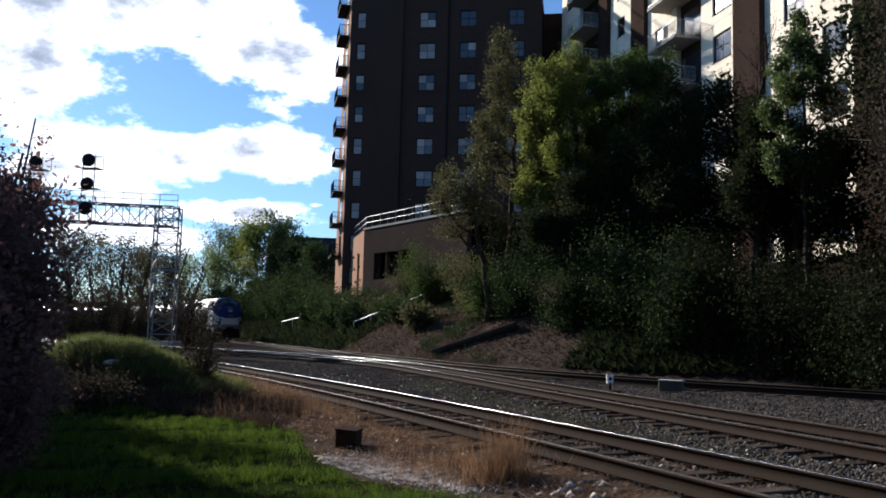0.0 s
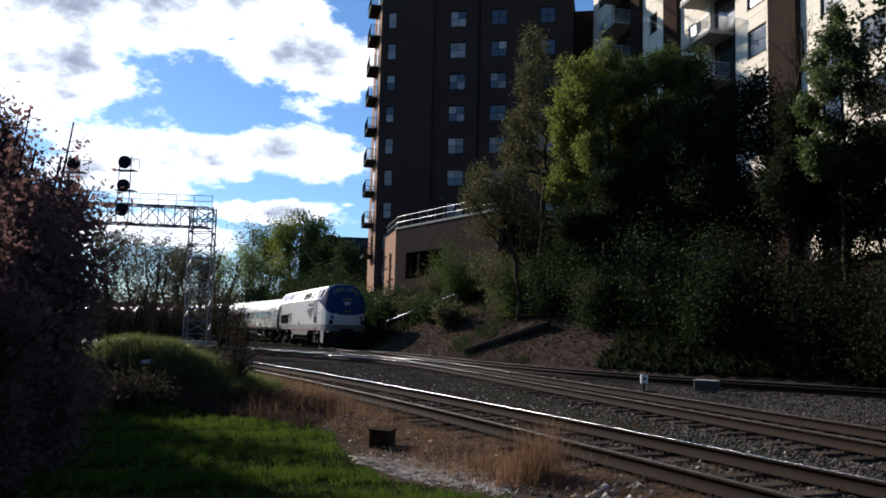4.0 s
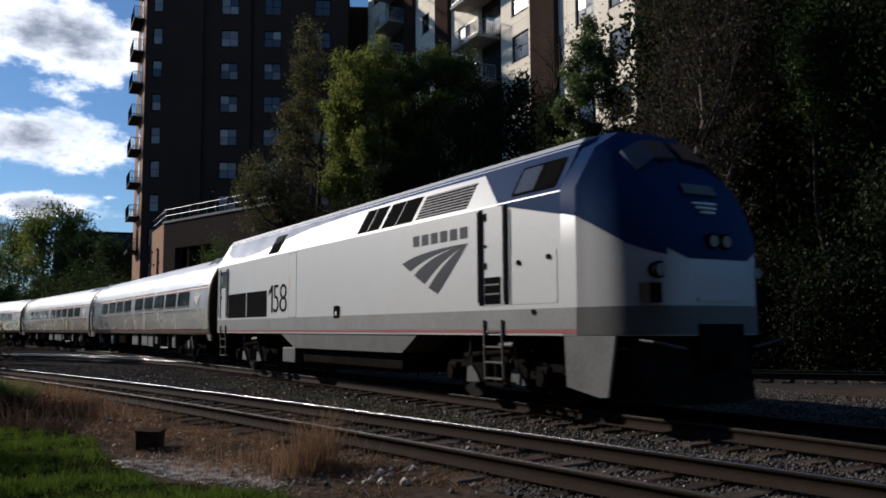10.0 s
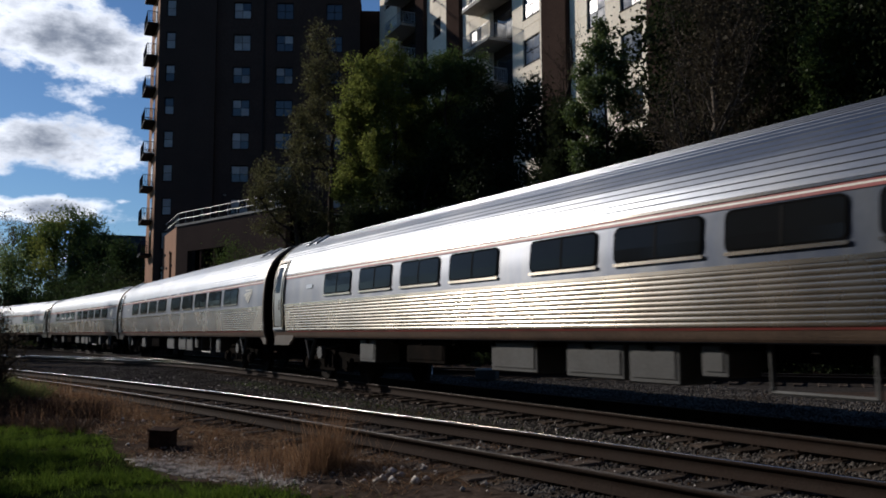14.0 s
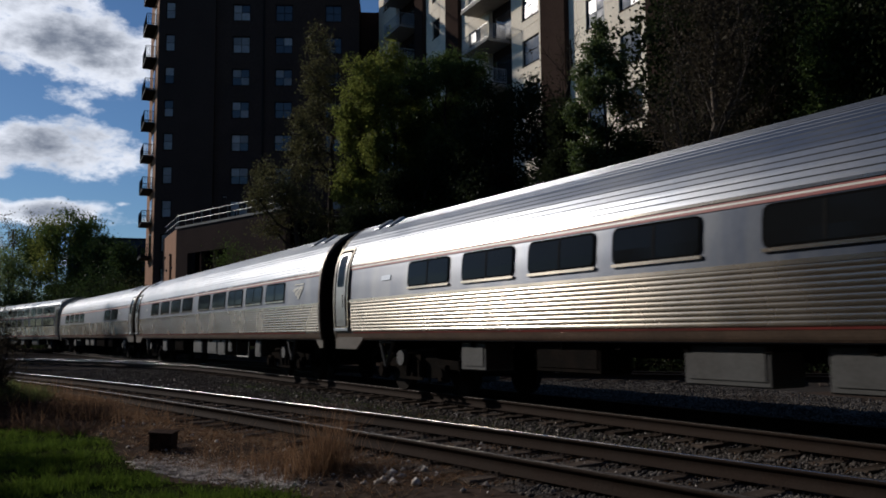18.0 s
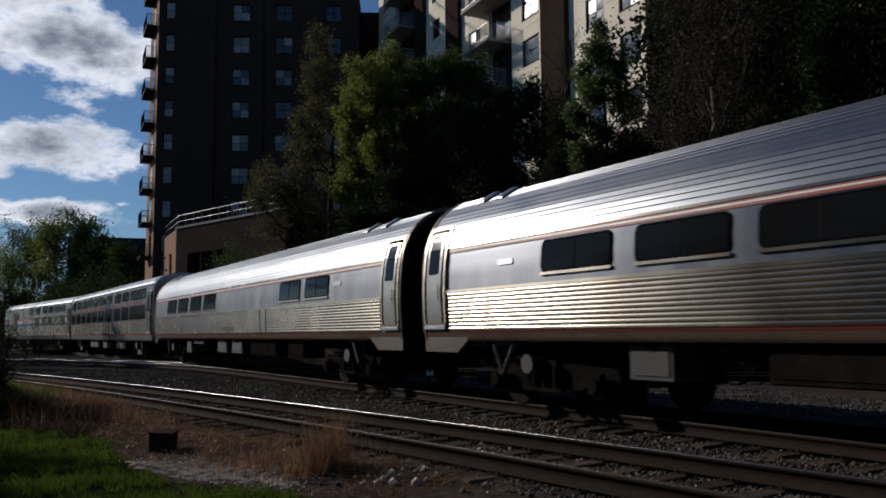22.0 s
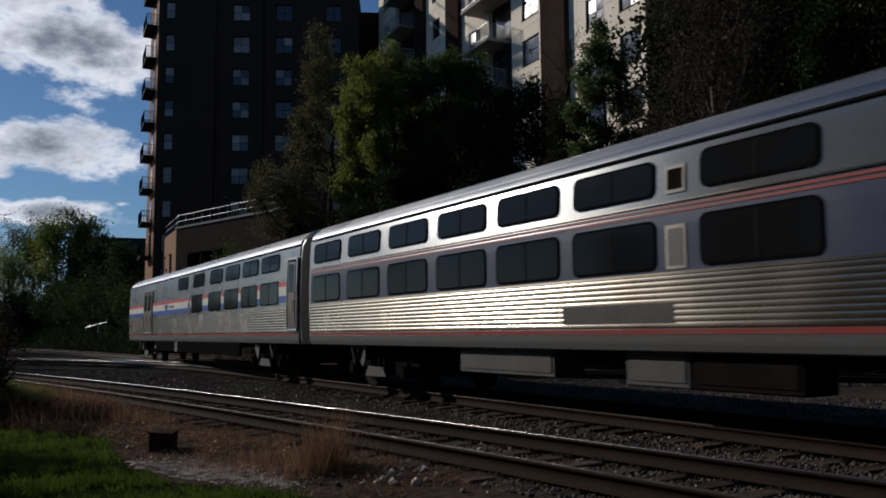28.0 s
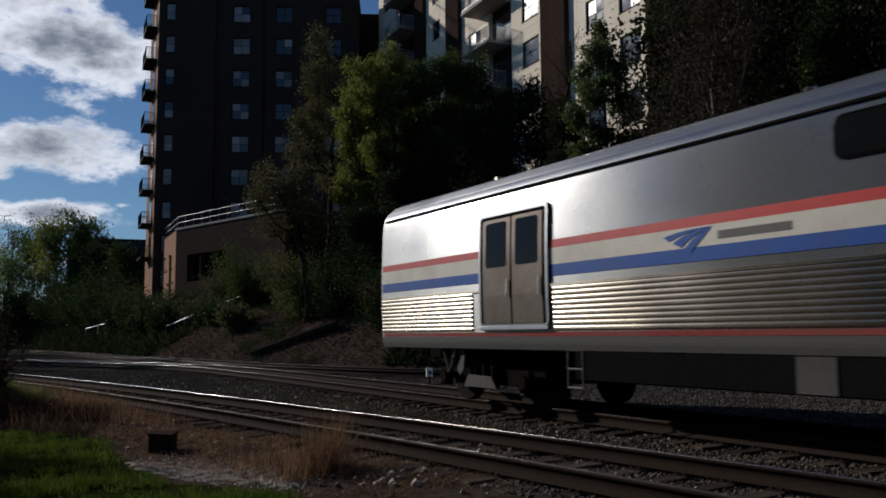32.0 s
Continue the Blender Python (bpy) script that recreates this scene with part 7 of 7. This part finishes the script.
# added trees out of view; their heights set what the steel sides reflect
for i in range(20):
    az, dd = radians(46 + i * 5.2), 27 + 6 * math.sin(i * 2.1)
    x, y = -math.sin(az) * dd, math.cos(az) * dd
    tree("unseen leafy tree added left of the view to shape reflected light", x, y, (12 if 5 <= i <= 13 else 17) + 1.5 * math.sin(i), 3.8, LEAF_DEEP, 10000, 0.36, 300 + i, low=0.08, limbs=18, puff=0.6, group="trees round the yard")
for i, (px, dp, h, r) in enumerate(((175, 88, 5.5, 3.4), (215, 80, 4.6, 2.8), (250, 72, 3.6, 2.4), (270, 66, 3.0, 2.0), (290, 61, 2.6, 1.8), (150, 96, 5.0, 3.0))):
    x, y = seen(px, dp)
    bush("broad dark bush below the terrace", x, y, h, r, LEAF_DEEP, 7000, 0.2, 330 + i, group="bushes by the curve")
for i in range(12):
    x, y = seen(-40 + 24 * i, 128 - 3.2 * i + 4 * math.sin(i * 1.7))
    bush("dense dark thicket along the foot of the far bank", x, y, 5.0 + 1.2 * math.sin(i * 2.3), 3.4, LEAF_SHADE if i % 3 else LEAF_DEEP, 6000, 0.3, 350 + i, group="thickets by the curve")
for i in range(13):
    x, y = seen(-330 + 26 * i, 66 + 5 * math.sin(i * 2.7))
    bush("dense brown thicket of bare twigs by the branch line", x, y, 5.2 + 0.9 * math.sin(i * 1.9), 2.2, LEAF_BROWN, 5000, 0.13, 500 + i, group="thickets by the branch line")
# beside the lawn
for i, (label, x, y, h, r, n, size) in enumerate((
        ("large copper-leaved shrub shading the lawn", -5.95, 9.9, 4.0, 1.3, 44000, 0.085),
        ("large copper-leaved shrub shading the lawn", -6.9, 11.6, 4.6, 1.32, 46000, 0.09),
        ("copper-leaved shrub at the end of the hedge", -5.0, 8.0, 3.4, 1.1, 30000, 0.075),
        ("tall copper-leaved shrub behind the hedge", -8.35, 13.7, 5.8, 1.5, 48000, 0.1),
        ("tall copper-leaved shrub behind the hedge", -10.2, 15.4, 7.2, 1.9, 48000, 0.12),
        ("broad copper-leaved shrub beyond the mound", -13.2, 20.6, 6.4, 2.0, 38000, 0.14),
        ("tall shrub with round leaves against the sky", -7.45, 12.7, 6.6, 1.0, 4500, 0.085),
        ("low shrub at the foot of the hedge", -5.0, 9.3, 1.4, 0.9, 14000, 0.07),
        ("low shrub at the foot of the hedge", -6.1, 11.6, 1.5, 1.0, 14000, 0.07),
        ("low shrub at the foot of the hedge", -7.6, 14.2, 1.6, 1.1, 14000, 0.08))):
    bush(label, x, y, h, r, LEAF_RED, n, size, 200 + i, group="shrubs by the lawn")
bush("dark twiggy shrub at the end of the mound", -5.4, 18.6, 1.6, 0.75, LEAF_BROWN, 2600, 0.05, 208, group="shrubs by the siding")
bush("low dark brush below the mound", -6.9, 16.4, 0.7, 1.0, LEAF_BROWN, 6000, 0.06, 209, group="shrubs by the siding")
bush("small reddish twiggy shrub beside the siding", -8.2, 26.0, 1.9, 0.9, LEAF_BROWN, 700, 0.06, 205, group="shrubs by the siding")
bush("small reddish twiggy shrub beside the siding", -7.0, 24.2, 1.3, 0.7, LEAF_BROWN, 500, 0.06, 206, group="shrubs by the siding")
stone = thing("stone", "pale flat stone lying in the grass of the mound", "stone", at=pose(-7.05, 17.75, float(ground_z(-7.05, 17.75)) + 0.06, 14, -6, 25))
b = bmesh.new()
bmesh.ops.create_icosphere(b, subdivisions=2, radius=1.0)
stone_rng = random.Random(71)
for v in b.verts:
    v.co = (v.co.x * 0.19 * stone_rng.uniform(0.85, 1.15), v.co.y * 0.12 * stone_rng.uniform(0.85, 1.15), v.co.z * 0.06 * stone_rng.uniform(0.8, 1.1))
part("rock", b, SAND, stone)
log = thing("fallen_log", "dark fallen tree trunk lying down the bank", "log")
p, q = (-1.0, 46.0), (3.4, 45.0)
b = bmesh.new()
tube(b, (p[0], p[1], float(ground_z(*p)) + 0.15), (q[0], q[1], float(ground_z(*q)) + 0.25), 0.2, 0.26, n=10)
part("trunk", b, BARK, log)

# ---- grass, stones and litter ----
def blades(name, label, xs, ys, height, width, material, seed, lean=0.5):
    rng = np.random.RandomState(seed)
    n = len(xs)
    z = ground_z(xs, ys)
    a = rng.uniform(0, 6.283, n)
    h = np.broadcast_to(height, (n,)) * rng.uniform(0.5, 1.25, n)
    d = np.stack([np.cos(a), np.sin(a), np.zeros(n)], 1)
    l = rng.normal(0, lean, (n, 3)) * np.array([1, 1, 0])
    p = np.stack([xs, ys, z - 0.01], 1)
    top = p + l * h[:, None] + np.stack([np.zeros(n), np.zeros(n), h], 1)
    v = np.stack([p - d * width / 2, p + d * width / 2, top], 1)
    ob = new(name, soup(name, v, 3, material))
    return tagged(ob, label, "grass", kind="stuff")


rng = np.random.RandomState(5)
xs, ys = rng.uniform(-9.5, 1.2, 440000), rng.uniform(6.6, 17.5, 440000)
clump = 0.9 * wobble(xs * 5.5, ys * 3.2, 31) + 0.7 * wobble(xs * 13, ys * 8, 32)
keep = xs < np.interp(ys, LAWN_Y, LAWN_X) + 0.2 * wobble(xs * 1.9, ys * 1.9, 8) + rng.normal(0, 0.05, len(xs))
edge = np.interp(ys, LAWN_Y, LAWN_X) - xs
keep &= rng.uniform(0, 1, len(xs)) < np.clip(0.25 + edge * 0.9, 0.25, 1) * np.clip(1.1 - (ys - 8) * 0.05, 0.5, 1) * np.clip(0.27 + 0.95 * clump, 0.02, 1)
blades("lawn_grass", "uneven lawn grass, sunlit and shaded", xs[keep], ys[keep], 0.08 + 0.07 * np.clip(clump[keep], -0.7, 1.3), 0.011, GRASS, 1, 0.55)
xs, ys = rng.normal(MOUND[0], 2.4, 60000), rng.normal(MOUND[1] + 0.6, 1.8, 60000)
keep = (mound_z(xs, ys) > 0.25) & (wobble(xs * 3, ys * 3, 33) > -0.35)
blades("mound_grass", "long pale green grass on the mound", xs[keep], ys[keep], 0.25, 0.018, GRASS_PALE, 2, 0.6)
# dry tufts: (middle, spread, count, height)
for k, (mx, my, sx, sy, n, h) in enumerate(((0.62, 9.75, 0.13, 0.16, 420, 0.66), (0.35, 9.6, 0.2, 0.16, 160, 0.5), (-0.1, 10.6, 0.3, 0.35, 120, 0.3), (0.15, 10.3, 0.35, 0.3, 130, 0.32), (-0.6, 11.6, 0.3, 0.4, 80, 0.26), (-3.6, 17.2, 0.4, 0.8, 300, 0.5), (-4.6, 19.0, 0.5, 0.9, 300, 0.5))):
    xs, ys = rng.normal(mx, sx, n), rng.normal(my, sy, n)
    keep = xs < near_line_x(ys) - 0.9
    blades("dry_grass", "tall dry straw-coloured grass tuft by the rail", xs[keep], ys[keep], h, 0.008, DRY, 30 + k, 0.3)
ys = rng.uniform(8.0, 26, 60000)
xs = near_line_x(ys) - 0.95 - np.abs(rng.normal(0, 1.2, 60000))
keep = (xs > np.interp(ys, LAWN_Y, LAWN_X) + 0.05) & (wobble(xs * 3.3, ys * 3.3, 12) > 0.02 + 0.25 * rng.normal(size=len(xs)))
blades("dry_grass", "low dry grass and straw lying on the verge", xs[keep], ys[keep], 0.07, 0.013, DRY, 4, 2.4)
# some blades doubled in brighter straw as painted sun glints
pick = keep & (rng.uniform(0, 1, len(keep)) < 0.22)
blades("bright_straw", "pale straw scattered over the verge, sun glints put into its colour", xs[pick] + 0.01, ys[pick], 0.07, 0.014, STRAW, 44, 2.6)
ys = rng.uniform(9.0, 26, 800)
xs = near_line_x(ys) - 1.1 - np.abs(rng.normal(0, 1.0, 800))
keep = (xs > np.interp(ys, LAWN_Y, LAWN_X) + 0.1) & (wobble(xs * 1.3, ys * 1.3, 13) > 0.1)
blades("dry_grass", "thin standing straw on the verge", xs[keep], ys[keep], 0.26, 0.008, DRY, 5, 0.5)
ys = rng.uniform(14.5, 27, 800)
xs = near_line_x(ys) - 1.5 - np.abs(rng.normal(0, 0.7, 800))
blades("dry_grass", "reddish dry weeds beside the siding", xs, ys, 0.42, 0.010, DRY, 6, 0.35)
s = rng.uniform(4, 22, 2600)
p = on_line(s, 0.0) + rng.normal(0, 0.3, (2600, 2)) + (on_line(s, 1.0) - on_line(s, 0.0)) * 2.2
blades("weeds", "thin weeds between the tracks", p[:, 0], p[:, 1], 0.06, 0.008, GRASS, 7, 0.7)
# straw and dead leaves blown between the rails
ys = rng.uniform(7.5, 26, 16000)
xs = near_line_x(ys) + rng.normal(0.2, 1.3, 16000)
keep = (xs > np.interp(ys, LAWN_Y, LAWN_X) + 0.1) & (wobble(xs * 1.7, ys * 1.7, 51) > -0.1)
blades("straw_litter", "straw and dead leaves blown over ties and ballast", xs[keep], ys[keep], 0.07, 0.012, DRY, 52, 2.2)
# rough ground between the lawn and the mound
xs, ys = rng.uniform(-8, -3.0, 26000), rng.uniform(14.0, 18.2, 26000)
keep = (xs > np.interp(ys, LAWN_Y, LAWN_X) - 0.2) & (xs < near_line_x(ys) - 1.6) & (wobble(xs * 2.6, ys * 2.6, 41) > -0.2)
blades("dead_weeds", "matted dead weeds and leaves beside the lawn", xs[keep], ys[keep], 0.16, 0.03, DEAD, 42, 1.1)
# far bank brush; its near-black leaf colour carries the shade
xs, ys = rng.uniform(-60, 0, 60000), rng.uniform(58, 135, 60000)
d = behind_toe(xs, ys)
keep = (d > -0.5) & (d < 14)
blades("bank_brush", "dark low brush over the far bank, shade put into its colour", xs[keep], ys[keep], 0.7, 0.35, LEAF_SHADE, 43, 0.8)
# bank: leaf litter and low weeds
xs, ys = rng.uniform(-8, 26, 120000), rng.uniform(24, 62, 120000)
d = behind_toe(xs, ys)
keep = (d > 0.2) & (d < 9) & (wobble(xs * 0.8, ys * 0.8, 14) > 0.35)
blades("bank_weeds", "green weeds and creepers on the bank", xs[keep], ys[keep], 0.28, 0.05, LEAF_DEEP, 8, 0.8)
# cover added to darken the right of the bank, shade in the leaf colour
xs, ys = rng.uniform(2, 30, 80000), rng.uniform(10, 44, 80000)
d = behind_toe(xs, ys)
keep = (d > 0.1) & (d < 7) & (xs * 0.55 - ys * 0.35 > -10.8 + 1.2 * wobble(xs * 0.6, ys * 0.6, 19))
blades("bank_ivy", "dark plant cover on the steep bank, shade put into its colour", xs[keep], ys[keep], 0.4, 0.22, LEAF_SHADE, 47, 0.9)
xs, ys = rng.uniform(-8, 26, 90000), rng.uniform(24, 62, 90000)
d = behind_toe(xs, ys)
keep = (d > -0.3) & (d < 7)
blades("leaf_litter", "dead leaves and sticks strewn over the bank", xs[keep], ys[keep], 0.10, 0.09, DEAD, 9, 1.3)


def stones(name, label, xs, ys, size, material, seed, sink=0.35):
    rng = np.random.RandomState(seed)
    n = len(xs)
    s = size * rng.uniform(0.45, 1.35, (n, 1, 1))
    oct_v = np.array([(1, 0, 0), (0, 1, 0), (-1, 0, 0), (0, -1, 0), (0, 0, 0.75), (0, 0, -0.75)])
    v = oct_v[None] * s * rng.uniform(0.55, 1.2, (n, 6, 1))
    a = rng.uniform(0, 6.283, n)
    ca, sa = np.cos(a)[:, None], np.sin(a)[:, None]
    v = np.stack([v[..., 0] * ca - v[..., 1] * sa, v[..., 0] * sa + v[..., 1] * ca, v[..., 2]], -1)
    v[..., 0] += xs[:, None]
    v[..., 1] += ys[:, None]
    v[..., 2] += (ground_z(xs, ys) + size * sink * 0.5)[:, None]
    tri = np.array([(0, 1, 4), (1, 2, 4), (2, 3, 4), (3, 0, 4), (1, 0, 5), (2, 1, 5), (3, 2, 5), (0, 3, 5)])
    f = (np.arange(n)[:, None, None] * 6 + tri[None]).reshape(-1, 3)
    ob = new(name, indexed(name, v.reshape(-1, 3), f, material))
    return tagged(ob, label, "stones", kind="stuff")


ys = 6.5 + 34 * rng.uniform(0, 1, 120000) ** 1.7
xs = near_line_x(ys) - 1.4 + rng.uniform(0, 1, 120000) * (8 + ys * 0.4)
keep = behind_toe(xs, ys) < -0.2
stones("ballast_stones", "crushed grey ballast stones round the tracks", xs[keep], ys[keep], 0.034, STONE, 3)
a, b = rng.normal(0, 0.75, 5000), rng.normal(0.05, 0.28, 5000)
xs, ys = -0.75 + 0.63 * a + 0.777 * b, 10.5 - 0.777 * a + 0.63 * b
keep = xs > np.interp(ys, LAWN_Y, LAWN_X) + 0.12
stones("pale_pebbles", "pale pebbles and broken concrete on the verge", xs[keep], ys[keep], 0.016, SAND, 4)
xs, ys = rng.normal(1.25, 0.25, 26), rng.normal(9.0, 0.35, 26)
keep = xs < near_line_x(ys) - 0.9
stones("white_stones", "whitish stones by the rail", xs[keep], ys[keep], 0.065, SAND, 5, 0.6)


# litter: pale stones, scraps and broken chips lying about the tracks
ys = rng.uniform(7.5, 30, 900)
xs = near_line_x(ys) + rng.normal(0.2, 2.6, 900)
keep = (xs > np.interp(ys, LAWN_Y, LAWN_X) + 0.1) & (behind_toe(xs, ys) < -0.5)
stones("pale_chips", "pale stone chips and scraps strewn along the tracks", xs[keep], ys[keep], 0.035, SAND, 6, 1.2)

# ---- what moves ----
def motions():
    """The train comes round the curve at a steady pace; its wheels turn."""
    times = [i * 0.5 for i in range(65)]
    for car, back, half in CONSIST:
        rows = []
        for t in times:
            s = run(t) + back
            f, r = on_line(s + half), on_line(s - half)
            a = math.degrees(math.atan2(f[1] - r[1], f[0] - r[0]))
            rows.append((t, pose((f[0] + r[0]) / 2, (f[1] + r[1]) / 2, 0, 0, 0, a)))
        walk(car, rows)
        for b in car.children:
            if b.name.split(".")[0] != "bogie":
                continue
            for w in b.children:
                if w.name.split(".")[0] != "wheelset":
                    continue
                p = w.location.copy()
                walk(w, [(i / 16, pose(p.x, p.y, p.z, 0, math.degrees((run(i / 16) - run(0)) / p.z) % 360, 0)) for i in range(513)])

    # the pigeon rises from beyond the trees and passes over to the left
    walk(BIRD, [(t, pose(x, y, z, 0, bank, yaw)) for t, x, y, z, bank, yaw in (
        (0, -21, 88, 1.2, 0, -100), (1.6, -15.5, 60, 2.2, 0, -82), (2.3, -12.6, 45.5, 5.0, 0, -76), (2.6, -11.13, 39.24, 6.36, 8, -78), (2.8, -10.11, 35.19, 7.05, 12, -82), (3.0, -9.48, 30.66, 7.43, 16, -88),
        (3.2, -9.23, 26.15, 7.46, 18, -92), (3.4, -9.05, 21.65, 7.29, 15, -93), (3.5, -9.05, 19.66, 7.1, 12, -95), (4.2, -10.5, 5.0, 7.6, 10, -105), (6, -20, -32, 12, 0, -110), (12, -60, -140, 20, 0, -110), (32, -200, -520, 30, 0, -110))])
    for w in BIRD.children:
        if w.name.startswith("wing"):
            k = 1 if w.name == "wing" else -1
            rows = [(i / 20, pose(0.02, k * 0.035, 0.02, k * (12 - 56 * math.cos(i / 20 * 2 * math.pi * 4.5)), 0, 0)) for i in range(100)]
            walk(w, rows + [(32, pose(0.02, k * 0.035, 0.02, 0, 0, 0))])


motions()
